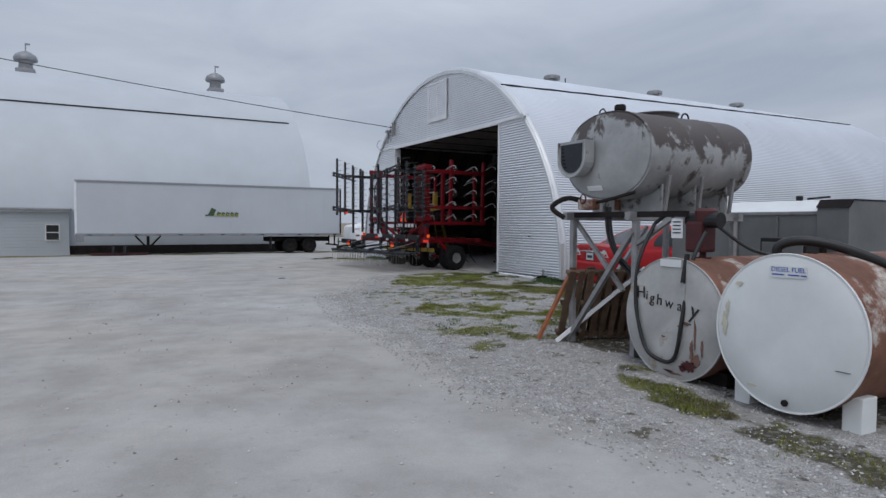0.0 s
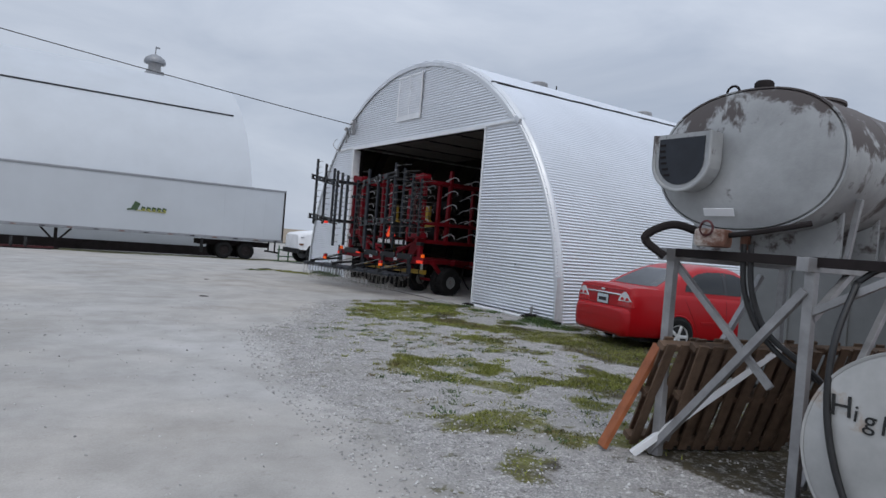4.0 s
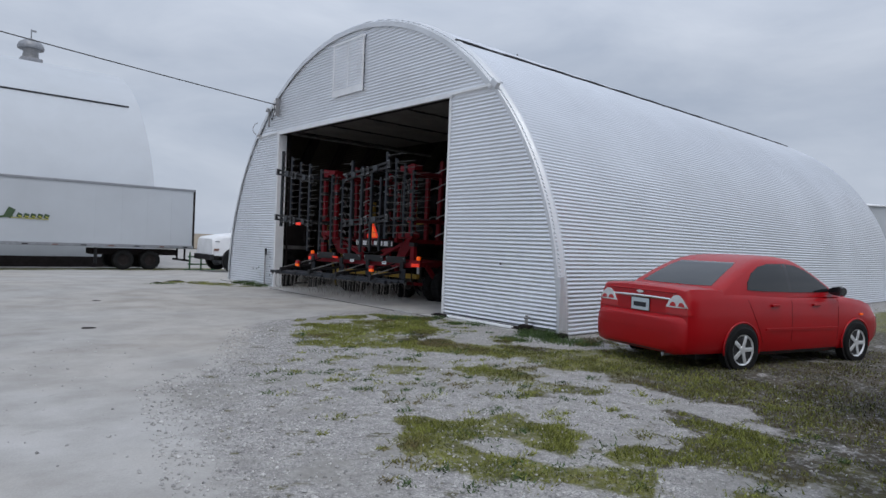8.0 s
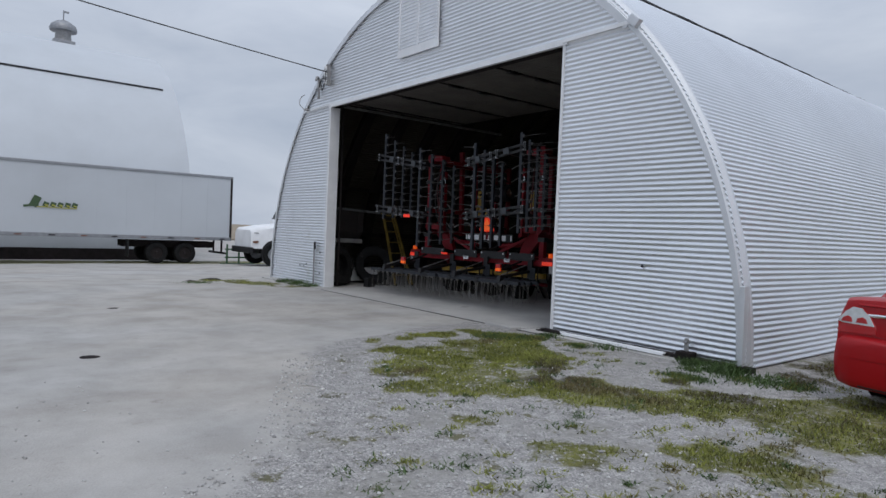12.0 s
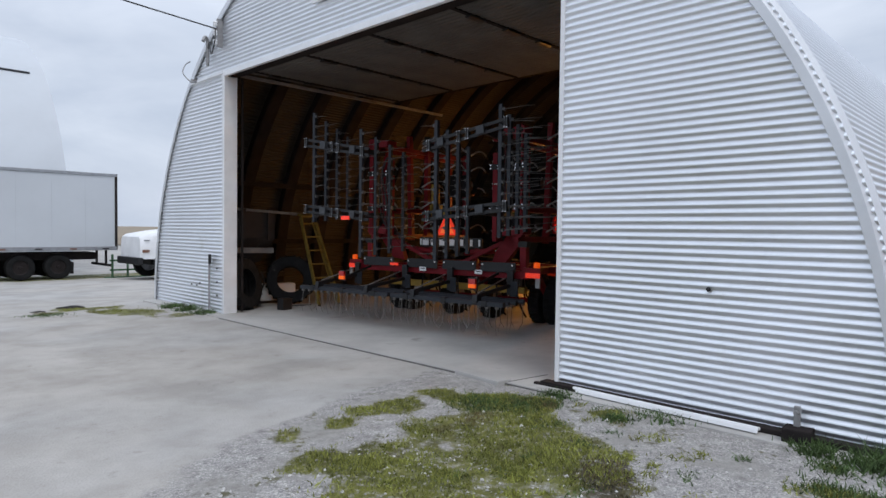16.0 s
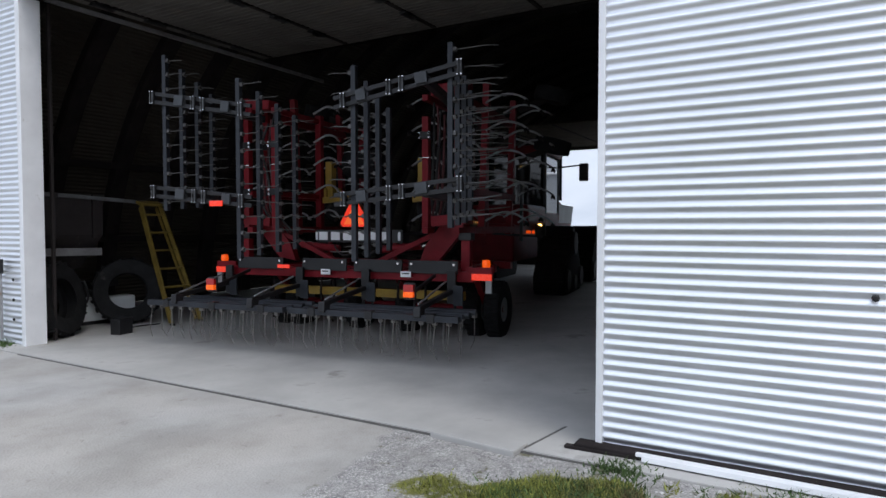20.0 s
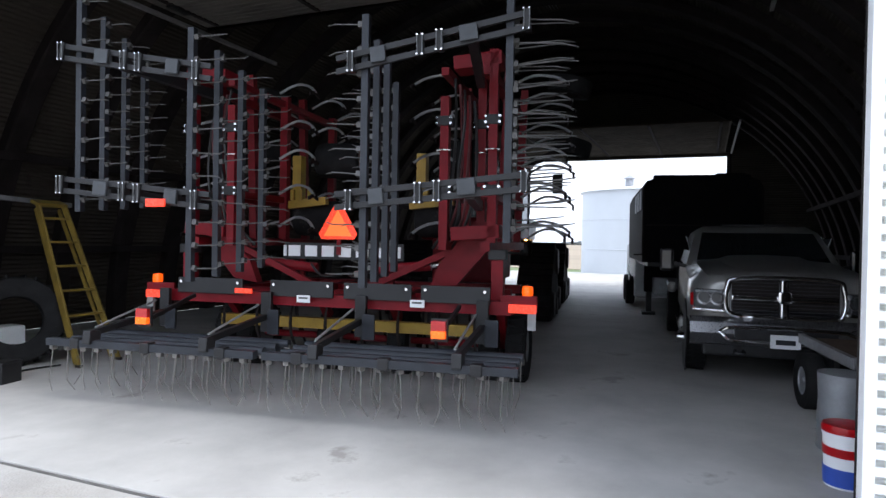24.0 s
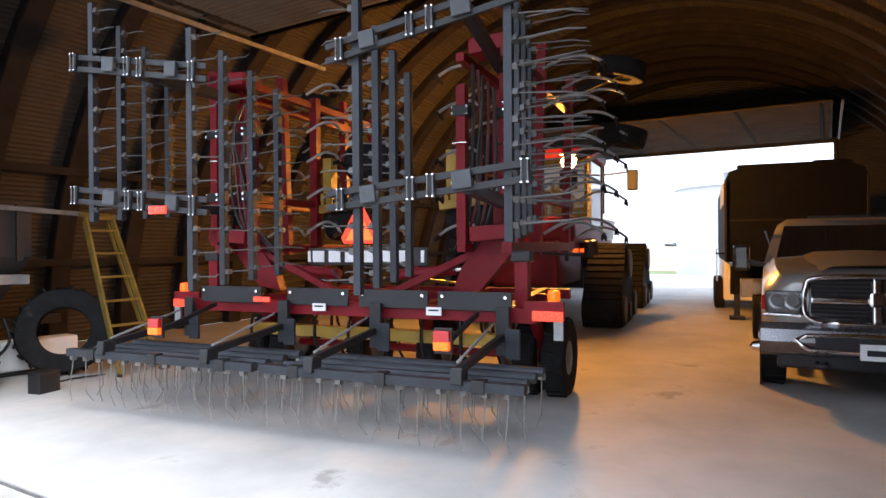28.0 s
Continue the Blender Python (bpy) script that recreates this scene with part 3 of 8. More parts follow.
    t.links.new(mix(0.5, vor.outputs["Distance"], tex(22.0)), bp.inputs["Height"])
    t.links.new(bp.outputs[0], b.inputs["Normal"])
    return m


M["ground"] = ground_material()


def ground_height(x, y):
    """Gentle unevenness of the yard, level at the shed's sill, falling to the north."""
    near = max(0.0, 1 - max(abs(x - 23) - 10.4, abs(y - 19) - 7.6, 0.0) / 1.2)
    bumps = 0.028 * (noise.noise(Vector((x * 0.35, y * 0.35, 0.3))) + 0.5 * noise.noise(Vector((x * 1.3, y * 1.3, 2.0))))
    fall = -0.43 * min(1.0, max(0.0, (y - 25) / 15)) - 0.17 * min(1.0, max(0.0, (y - 40) / 6))
    dip = -0.11 * min(1.0, max(0.0, (4.1 - y) / 1.6)) * min(1.0, max(0.0, (x - 4.4) / 1.8)) * min(1.0, max(0.0, (y + 6.0) / 4.0))
    return (bumps + fall) * (1 - near) + dip - 0.012 - 0.004 * near


def edge_x(y):
    """Where the packed drive gives way to loose stone."""
    pts = ((-6, 6.2), (1, 5.2), (3.5, 4.8), (5.5, 5.1), (8.4, 5.3), (11.7, 6.0), (12.7, 7.1), (14.7, 8.2), (15.7, 8.7), (16.2, 9.8), (16.6, 11.4), (17.1, 13.5))
    return float(np.interp(y, [p[0] for p in pts], [p[1] for p in pts]))


def build_ground():
    xs = [-3000, -900, -300, -120, -60, -30] + [-16 + 0.4 * i for i in range(51)] + [4.4 + 0.1 * i for i in range(126)] + [17.2 + 0.4 * i for i in range(46)] + [38, 45, 60, 100, 200, 500, 1200, 3000]
    ys = [-3000, -900, -300, -120, -60, -30] + [-12 + 0.4 * i for i in range(31)] + [0.4 + 0.1 * i for i in range(160)] + [16.4 + 0.4 * i for i in range(14)] + [22.0 + 0.1 * i for i in range(56)] + [27.6 + 0.4 * i for i in range(48)] + [50, 60, 100, 200, 500, 1200, 3000]
    rows = [[(x, y, ground_height(x, y) if abs(x) < 60 and abs(y) < 60 else -0.6) for x in xs] for y in ys]
    sheet = tagged(grid_mesh("ground", rows, M["ground"], "pale crushed limestone yard with mossy grass patches"), kind="structure")
    mask = sheet.data.attributes.new("loose", "FLOAT", "POINT")
    mask.data.foreach_set("value", [min(1.0, max(0.0, 0.5 + (x - edge_x(y)) / 1.3)) if y < 17.2 else 0.05 for y in ys for x in xs])
    near = [[(4.0 < x < 52.0 and -16.0 < y < 28.0 or -5 < x < 19 and 38 < y < 45) for x in xs] for y in ys]
    cover = sheet.data.attributes.new("cover", "FLOAT", "POINT")
    cover.data.foreach_set("value", [max(0.0, min(1.0, 0.40 * patchy(x, y) + 0.55 * grassy(x, y))) if ok else 0.0 for y, line in zip(ys, near) for x, ok in zip(xs, line)])
    soil = sheet.data.attributes.new("soil", "FLOAT", "POINT")
    soil.data.foreach_set("value", [(0.16 + 0.3 * min(1.0, max(0.0, (x - 6.9) / 0.5)) if 1.0 < y else 0.16) if y < 5.4 else 0.36 * min(1.0, max(0.0, (x - 8.0) / 1.5)) * min(1.0, max(0.0, (9.8 - y) / 1.5)) + (0.28 * max(math.exp(-((x - px) ** 2 + (y - py) ** 2) / (r * r)) for px, py, r in DEAD_GRASS) if 8 < x < 17 and 10 < y < 15 else 0.0) for y in ys for x in xs])
    fields = bmesh.new()
    for x0, x1, y0, y1 in ((62, 2900, -2900, 2900), (-2900, 62, 90, 2900), (-2900, -60, -2900, 90), (-60, 62, -2900, -60)):
        box(((x0 + x1) / 2, (y0 + y1) / 2, -0.5), (x1 - x0, y1 - y0, 0.06), bm=fields)
    setting("field", fields, M["field"], "tan stubble field stretching to the horizon")
    verge = bmesh.new()
    box((56, 20, -0.46), (8, 120, 0.06), bm=verge)
    setting("grass_verge", verge, M["verge"], "green mown grass strip beside the gravel")
    rng = random.Random(4)
    trees = bmesh.new()
    for k in range(420):
        a = 2 * math.pi * k / 420 + rng.uniform(-0.006, 0.006)
        d, h, w = rng.uniform(850, 1050), rng.choice((3.0, 4.5, 6.0, 9.0)) * rng.uniform(0.7, 1.2), rng.uniform(6, 16)
        if noise.noise(Vector((math.cos(a) * 5, math.sin(a) * 5, 0))) < -0.05:
            continue
        own = bmesh.new()
        bmesh.ops.create_icosphere(own, subdivisions=2, radius=1.0)
        for v in own.verts:
            v.co *= 1 + 0.35 * noise.noise(v.co * 2.3 + Vector((k, 0, 0)))
            v.co = Vector((v.co.x * w, v.co.y * w, v.co.z * h))
        bmesh.ops.translate(own, vec=(d * math.cos(a), d * math.sin(a), h * 0.4), verts=own.verts)
        join(trees, own)
    setting("backdrop_treeline", trees, M["farwood"], "low dark tree line on the far horizon")


build_ground()

# ---- the arched steel shed ----
XF, XE, YC, RAD, FLAT = 12.70, 33.2, 19.32, 7.305, 0.98
DOOR_Y0, DOOR_Y1, DOOR_Z = 15.265, 23.11, 4.71
PITCH, DEPTH = 0.0762, 0.0122


def wave(s, amp=DEPTH):
    return amp * math.sin(2 * math.pi * s / PITCH)


def arch_sheet(name, r, x0, x1, mat, label, amp, centre=(YC, 0.0), a0=0.0, a1=math.pi):
    n = int(r * (a1 - a0) / PITCH * 6)
    rows = []
    for i in range(n + 1):
        a = a0 + (a1 - a0) * i / n
        rr = r + wave(r * a, amp)
        y, z = centre[0] - rr * math.cos(a), centre[1] + FLAT * rr * math.sin(a)
        rows.append([(x0, y, z), (x1, y, z)])
    return grid_mesh(name, rows, mat, label)


def end_wall(name, x, sign, door, mat, label, r, y_of=None, pitch=PITCH):
    """Horizontal corrugated cladding that fills the arch round a door."""
    d0, d1, dz = door
    z, step = 0.0, pitch / 6
    verts, faces = [], []

    def strip(z0, z1, y0, y1):
        n = len(verts)
        xa, xb = x + sign * DEPTH * math.sin(2 * math.pi * z0 / pitch), x + sign * DEPTH * math.sin(2 * math.pi * z1 / pitch)
        w0, w1 = y0(z0), y0(z1)
        e0, e1 = y1(z0), y1(z1)
        verts.extend([(xa, w0, z0), (xa, e0, z0), (xb, e1, z1), (xb, w1, z1)])
        faces.append((n, n + 1, n + 2, n + 3))

    def low(zz):
        return YC - math.sqrt(max(r * r - (zz / FLAT) ** 2, 0.0))

    def high(zz):
        return YC + math.sqrt(max(r * r - (zz / FLAT) ** 2, 0.0))

    while z < FLAT * r - step:
        z1 = z + step
        if z < dz:
            z1 = min(z1, dz)
            if d0 > low(z):
                strip(z, z1, low, lambda q: d0)
            if d1 < high(z):
                strip(z, z1, lambda q: d1, high)
        else:
            strip(z, z1, low, high)
        z = z1
    me = bpy.data.meshes.new(name)
    me.from_pydata(verts, [], faces)
    me.materials.append(mat)
    bm = bmesh.new()
    bm.from_mesh(me)
    bmesh.ops.remove_doubles(bm, verts=bm.verts[:], dist=0.0005)
    bmesh.ops.recalc_face_normals(bm, faces=bm.faces[:])
    bm.to_mesh(me)
    bm.free()
    me.shade_smooth()
    return tagged(new(name, me), label, "", "", "structure")


def build_shed():
    tagged(arch_sheet("shed_roof", RAD, XF + 0.11, XE + 1.1, M["galv"], "white arched roof of corrugated steel sheets", DEPTH), kind="structure")
    tagged(arch_sheet("ceiling", RAD - 0.05, XF + 0.08, XE + 1.08, M["galv_in"], "corrugated steel lining of the arched roof, coloured dark as in shade", DEPTH), kind="structure")
    end_wall("wall_west", XF, -1, (DOOR_Y0, DOOR_Y1, DOOR_Z), M["galv"], "white corrugated steel end wall round a tall door opening", RAD - 0.01)
    end_wall("wall_west_lining", XF + 0.07, 1, (DOOR_Y0 - 0.01, DOOR_Y1 + 0.01, DOOR_Z + 0.01), M["galv_in"], "inner face of the end wall, coloured dark as in shade", RAD - 0.06)
    end_wall("wall_east", XE, 1, (15.30, 23.11, 4.71), M["galv"], "corrugated steel far end wall", RAD - 0.01)
    end_wall("wall_east_lining", XE - 0.07, -1, (15.29, 23.12, 4.72), M["galv_in"], "inner face of the far end wall, coloured dark as in shade", RAD - 0.06)
    # floor slabs with open joints between them
    floor_x = [XF - 0.32, 23.0, XE + 0.4]
    slab = thing("floor", "worn grey concrete floor in long slabs", "floor", kind="structure")
    for x0, x1 in zip(floor_x, floor_x[1:]):
        part("slab", box(((x0 + x1) / 2, YC, -0.095), (x1 - x0 - 0.014, 2 * RAD - 0.2, 0.2), bevel=0.008), M["concrete"], slab)
    part("edge_joint", box((XF - 0.333, 18.9, -0.10), (0.014, 7.6, 0.194)), M["tar"], slab, "dark joint along the door sill")
    part("crack", beam((XF - 0.30, 15.72, 0.004), (XF + 0.35, 15.62, 0.004), 0.025, 0.006), M["tar"], slab, "short dark crack")
    # rolled edge trim of the front arch, in two thicknesses
    for name, a0, a1, prof in (("trim_arch", 0.0, math.pi, ((-0.13, -0.022), (-0.125, -0.040), (-0.05, -0.036), (0.018, 0.075), (0.022, 0.13), (0.005, 0.16))),
                               ("trim_gable", 0.74, math.pi - 0.74, ((-0.19, -0.030), (-0.185, -0.052), (-0.07, -0.050), (0.026, 0.08), (0.032, 0.17), (0.005, 0.20)))):
        rows = []
        n = 120
        for i in range(n + 1):
            a = a0 + (a1 - a0) * i / n
            dent = 0.006 * noise.noise(Vector((a * 9, 0.0, 3.0))) + 0.004 * noise.noise(Vector((a * 31, 0.0, 7.0)))
            c, q = -math.cos(a), math.sin(a)
            rows.append([(XF + dx + dent, YC + c * (RAD + dr), FLAT * q * (RAD + dr)) for dr, dx in prof])
        tagged(grid_mesh(name, rows, M["flashing"], "folded pale edge flashing of the arch", smooth=False), kind="structure")
    # door surround
    setting("trim_jamb_left", box((XF + 0.10, DOOR_Y1 + 0.03, DOOR_Z / 2), (0.28, 0.10, DOOR_Z), bevel=0.008), M["trimwhite"], "white painted door jamb")
    setting("trim_jamb_right", box((XF + 0.03, DOOR_Y0 - 0.02, DOOR_Z / 2 + 0.01), (0.11, 0.05, DOOR_Z), bevel=0.006), M["trimwhite"], "thin white corner strip beside the door opening")
    setting("trim_lintel", box((XF - 0.005, (DOOR_Y0 + DOOR_Y1) / 2, DOOR_Z + 0.045), (0.07, DOOR_Y1 - DOOR_Y0 + 0.2, 0.10), bevel=0.008), M["trimwhite"], "white metal head flashing above the door opening")
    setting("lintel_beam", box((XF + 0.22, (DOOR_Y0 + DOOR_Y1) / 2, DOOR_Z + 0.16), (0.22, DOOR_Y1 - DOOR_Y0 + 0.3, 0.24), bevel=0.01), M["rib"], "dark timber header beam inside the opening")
    for side, y0, y1 in (("right", 13.93, DOOR_Y0), ("left", DOOR_Y1, 24.55)):
        setting("trim_ledge_" + side, beam((XF - 0.03, y0, DOOR_Z + 0.075), (XF - 0.03, y1, DOOR_Z + 0.06), 0.05, 0.06), M["trimwhite"], "narrow white ledge where gable sheets overlap the lower wall")
    setting("trim_joint_cap", box((XF - 0.06, 13.88, DOOR_Z + 0.07), (0.10, 0.20, 0.14), (40, 0, 0), bevel=0.02), M["flashing"], "folded white flashing cap at the eave joint")
    setting("trim_corner_strip", beam((XF - 0.03, YC - RAD + 0.045, -0.1), (XF - 0.03, YC - RAD + 0.06, 1.05), 0.11, 0.06), M["flashing"], "dented white corner strip at the foot of the arch")
    # arched steel ribs inside
    for k in range(17):
        x = XF + 0.75 + k * 1.22
        if x > XE - 0.4:
            break
        rows = []
        for i in range(49):
            a = math.pi * i / 48
            c, q = -math.cos(a), math.sin(a)
            rows.append([(x + dx, YC + c * r, max(FLAT * q * r, 0.0)) for r, dx in ((RAD - 0.06, -0.16), (RAD - 0.22, -0.16), (RAD - 0.24, -0.14), (RAD - 0.24, 0.14), (RAD - 0.22, 0.16), (RAD - 0.06, 0.16))])
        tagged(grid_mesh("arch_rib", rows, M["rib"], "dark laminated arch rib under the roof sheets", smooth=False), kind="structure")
    # two horizontal girts along each side wall
    for sgn in (-1, 1):
        for a in (0.20, 0.42):
            y, z = YC + sgn * (RAD - 0.25) * math.cos(a), FLAT * (RAD - 0.25) * math.sin(a)
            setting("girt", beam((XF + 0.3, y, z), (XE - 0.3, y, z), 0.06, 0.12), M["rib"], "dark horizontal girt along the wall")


build_shed()



# ---- shed fittings ----
def gable_hatch():
    t = thing("gable_hatch", "closed white corrugated loft hatch in the gable", "hatch")
    y0, y1, z0, z1 = 18.62, 20.02, 5.38, 6.80
    x = XF - 0.035
    part("panel", box((x, (y0 + y1) / 2, (z0 + z1) / 2), (0.03, y1 - y0, z1 - z0)), M["trimwhite"], t)
    for k in range(16):
        part("rib", rod((x - 0.017, y0 + 0.05, z0 + 0.20 + k * 0.0762), (x - 0.017, y1 - 0.05, z0 + 0.20 + k * 0.0762), 0.016, 6), M["galv"], t)
    part("sill_board", box((x - 0.012, (y0 + y1) / 2, z0 + 0.07), (0.04, y1 - y0 + 0.04, 0.16), bevel=0.005), M["trimwhite"], t)
    part("head_board", box((x - 0.014, (y0 + y1) / 2, z1 - 0.03), (0.05, y1 - y0 + 0.1, 0.06), bevel=0.005), M["trimwhite"], t)
    for y in (y0, (y0 + y1) / 2, y1):
        part("stile", box((x - 0.018, y, (z0 + z1) / 2), (0.03, 0.05, z1 - z0), bevel=0.004), M["trimwhite"], t)


def roof_line():
    """The long black mastic joint on the south slope of the roof."""
    t = thing("roof_joint", "long black mastic joint along the white roof", "roof joint")
    pts = []
    for i in range(44):
        x = XF + 0.05 + i * 0.5
        a = radians(56.0 + 7.7 * i / 32)
        r = RAD + 0.028 + 0.008 * math.sin(i * 1.9)
        pts.append((x, YC - r * math.cos(a), FLAT * r * math.sin(a)))
    part("bead", hose(pts, 0.026, 6, steps=2), M["blackline"], t)


def ridge_vent(x, y, z, s, label):
    t = thing("ridge_vent", label, "roof vent", "ridge vents", (x, y, z))
    part("base", box((0, 0, 0.10 * s), (0.75 * s, 0.75 * s, 0.5 * s), bevel=0.03 * s), M["leadgrey"], t)
    part("neck", lathe([(0.0, 0.3 * s), (0.30 * s, 0.3 * s), (0.27 * s, 0.62 * s), (0.30 * s, 0.75 * s), (0.0, 0.75 * s)], 20), M["galvsteel"], t, smooth=40)
    part("cap", lathe([(0.0, 0.72 * s), (0.46 * s, 0.74 * s), (0.48 * s, 0.82 * s), (0.42 * s, 0.98 * s), (0.22 * s, 1.12 * s), (0.06 * s, 1.18 * s), (0.0, 1.20 * s)], 24), M["leadgrey"], t, smooth=40)
    part("finial", rod((0, 0, 1.15 * s), (0, 0, 1.55 * s), 0.025 * s, 6), M["leadgrey"], t)
    part("vane", box((0.08 * s, 0, 1.5 * s), (0.2 * s, 0.01, 0.08 * s)), M["leadgrey"], t)


def low_vent(x):
    t = thing("ridge_vent", "low round grey ventilator with a flat cap on the roof ridge", "roof vent", "low roof vents", (x, YC, FLAT * RAD + 0.16))
    part("curb", lathe([(0.0, -0.20), (0.27, -0.20), (0.26, 0.04), (0.21, 0.06), (0.0, 0.06)], 24), M["galvsteel"], t, smooth=40)
    part("neck", lathe([(0.0, 0.05), (0.20, 0.05), (0.20, 0.20), (0.0, 0.20)], 24), M["leadgrey"], t, smooth=40)
    part("cap", lathe([(0.0, 0.17), (0.33, 0.17), (0.345, 0.20), (0.33, 0.31), (0.26, 0.345), (0.0, 0.36)], 28), M["galvsteel"], t, smooth=40)


def service_drop():
    t = thing("service_cable", "black overhead service cable ending at brackets on the gable", "cable")
    a = Vector((XF - 0.13, 23.22, 5.62))
    pts = []
    for i in range(17):
        s = i / 16
        p = a.lerp(Vector((-26.0, 25.0, 10.3)), s)
        pts.append(tuple(p - Vector((0, 0, 0.9 * 4 * s * (1 - s) * 0.5))))
    part("cable", hose(pts, 0.011, 6, steps=3), M["hose"], t)
    part("second_cable", hose([tuple(Vector(p) + Vector((0, 0.015, 0.015))) for p in pts], 0.006, 6, steps=3), M["hose"], t)
    part("bracket", box((XF - 0.07, 23.22, 5.55), (0.12, 0.05, 0.55), bevel=0.008), M["galvsteel"], t)
    for k, z in enumerate((5.36, 5.54, 5.72)):
        part("insulator", lathe([(0, 0), (0.035, 0.0), (0.045, 0.03), (0.03, 0.05), (0.045, 0.07), (0.03, 0.1), (0, 0.1)], 12, m=pose(XF - 0.16, 23.22, z - 0.05)), M["trimwhite"], t)
    part("drip_loop", hose([(XF - 0.16, 23.22, 5.62), (XF - 0.25, 23.05, 5.35), (XF - 0.18, 23.35, 5.15), (XF - 0.1, 23.6, 5.45), (XF - 0.07, 23.75, 5.2)], 0.012, 6), M["hose"], t)
    part("weather_head", hose([(XF - 0.08, 23.72, 5.0), (XF - 0.08, 23.72, 5.45), (XF - 0.14, 23.70, 5.56), (XF - 0.2, 23.66, 5.46)], 0.035, 10), M["galvsteel"], t)
    part("wire_loop", hose([(XF - 0.1, 24.4, 4.75), (XF - 0.22, 24.55, 4.95), (XF - 0.15, 24.62, 5.15), (XF - 0.09, 24.5, 5.22)], 0.012, 6), M["galvsteel"], t)
    part("lamp_bracket", box((XF - 0.09, 24.3, 4.78), (0.14, 0.08, 0.06), bevel=0.01), M["galvsteel"], t)


def wall_bits():
    c = thing("wall_conduit", "short grey conduit with a dark handle on the sheet wall", "conduit")
    part("pipe", rod((XF - 0.04, 23.72, 0.05), (XF - 0.04, 23.72, 1.12), 0.022, 8), M["galvsteel"], c)
    part("handle", box((XF - 0.06, 23.66, 1.08), (0.05, 0.05, 0.2), bevel=0.01), M["black"], c)
    for y, z in ((13.58, 1.21), (23.43, 0.9), (23.43, 0.62), (23.43, 0.35), (24.2, 0.55), (24.35, 0.5), (24.6, 0.5)):
        k = thing("wall_bolt", "small dark bolt head on the corrugated wall", "bolt", "bolts on the wall", (XF - 0.012, y, z))
        part("head", lathe([(0, 0), (0.022, 0), (0.022, 0.012), (0.012, 0.018), (0, 0.018)], 8, m=pose(0, 0, 0, 0, -90, 0)), M["black"], k)
    p = thing("loose_trim_strip", "loose white metal trim strip lying along the wall foot", "metal trim")
    part("strip", box((XF - 0.15, 14.0, 0.05), (0.05, 1.9, 0.03), (0, 12, -1.5), bevel=0.008), M["trimwhite"], p)
    part("lip", box((XF - 0.185, 13.98, 0.035), (0.012, 1.85, 0.04), (0, 12, -1.5), bevel=0.004), M["trimwhite"], p)
    b = thing("sill_timber", "dark weathered timber along the wall foot", "timber")
    part("beam", box((XF - 0.05, 13.65, 0.0), (0.14, 3.5, 0.10), (0, 0, 0), bevel=0.012), M["rib"], b)
    q = thing("anchor_block", "dark concrete anchor block with a steel bracket at the wall", "anchor block")
    part("block", box((XF - 0.14, 12.76, 0.02), (0.18, 0.22, 0.20), (0, 0, 4), bevel=0.015), M["rib"], q)
    part("bracket", box((XF - 0.10, 12.78, 0.19), (0.04, 0.05, 0.20), (0, 0, 4), bevel=0.006), M["galvsteel"], q)
    part("pin", rod((XF - 0.16, 12.78, 0.24), (XF - 0.02, 12.78, 0.24), 0.018, 8), M["galvsteel"], q)
    s = thing("door_track_rail", "dark steel rail let into the door sill", "rail")
    part("rail", box((XF - 0.10, 15.22, 0.012), (0.06, 0.50, 0.03), (0, 0, 2), bevel=0.004), M["rib"], s)
    part("edge_stone", box((XF - 0.30, 16.1, 0.0), (0.22, 0.75, 0.06), (0, 0, -6), bevel=0.015), M["concrete"], s)


def overhead_door(x0, way):
    # far panels take the darker, shade-coloured copy
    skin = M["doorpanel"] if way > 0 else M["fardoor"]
    t = thing("overhead_door", "raised sectional door of dusty white panels under the roof, darkened as in shade", "door", "raised doors")
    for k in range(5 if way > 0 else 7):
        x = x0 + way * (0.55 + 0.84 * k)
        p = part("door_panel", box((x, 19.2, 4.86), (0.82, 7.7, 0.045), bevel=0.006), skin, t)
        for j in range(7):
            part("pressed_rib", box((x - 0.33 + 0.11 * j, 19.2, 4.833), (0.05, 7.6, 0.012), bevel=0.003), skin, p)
    for y in (15.6, 17.4, 19.2, 21.0, 22.8):
        part("hinge_stile", box((x0 + way * (2.2 if way > 0 else 3.05), y, 4.825), (4.1 if way > 0 else 5.8, 0.07, 0.025), bevel=0.004), M["rib"], t)
        for k in range(4 if way > 0 else 0):
            part("hinge", box((x0 + way * (0.97 + 0.84 * k), y, 4.80), (0.34, 0.12, 0.03), bevel=0.005), M["black"], t)
    for y in (15.17, 23.21):
        part("track", beam((x0 + way * 0.2, y, 4.80), (x0 + way * 6.2, y, 4.80), 0.05, 0.06), M["galvsteel"], t)
        part("vertical_track", beam((x0 + way * 0.40, y - 0.02 * (1 if y > 19 else -1), 0.02), (x0 + way * 0.40, y - 0.02 * (1 if y > 19 else -1), 4.75), 0.04, 0.05), M["rib"], t)
    part("hanger", beam((XF + 4.5, 17.5, 4.85), (XF + 4.5, 17.5, 7.1), 0.03, 0.03), M["rib"], t)
    part("hanger", beam((XF + 4.5, 21.0, 4.85), (XF + 4.5, 21.0, 7.0), 0.03, 0.03), M["rib"], t)
    part("cross_bar", beam((XF + 4.5, 15.2, 4.9), (XF + 4.5, 23.2, 4.9), 0.06, 0.06), M["rib"], t)


gable_hatch()
roof_line()
for vx in (18.0, 23.9, 29.6):
    low_vent(vx)
service_drop()
wall_bits()
overhead_door(XF, 1)
overhead_door(XE, -1)


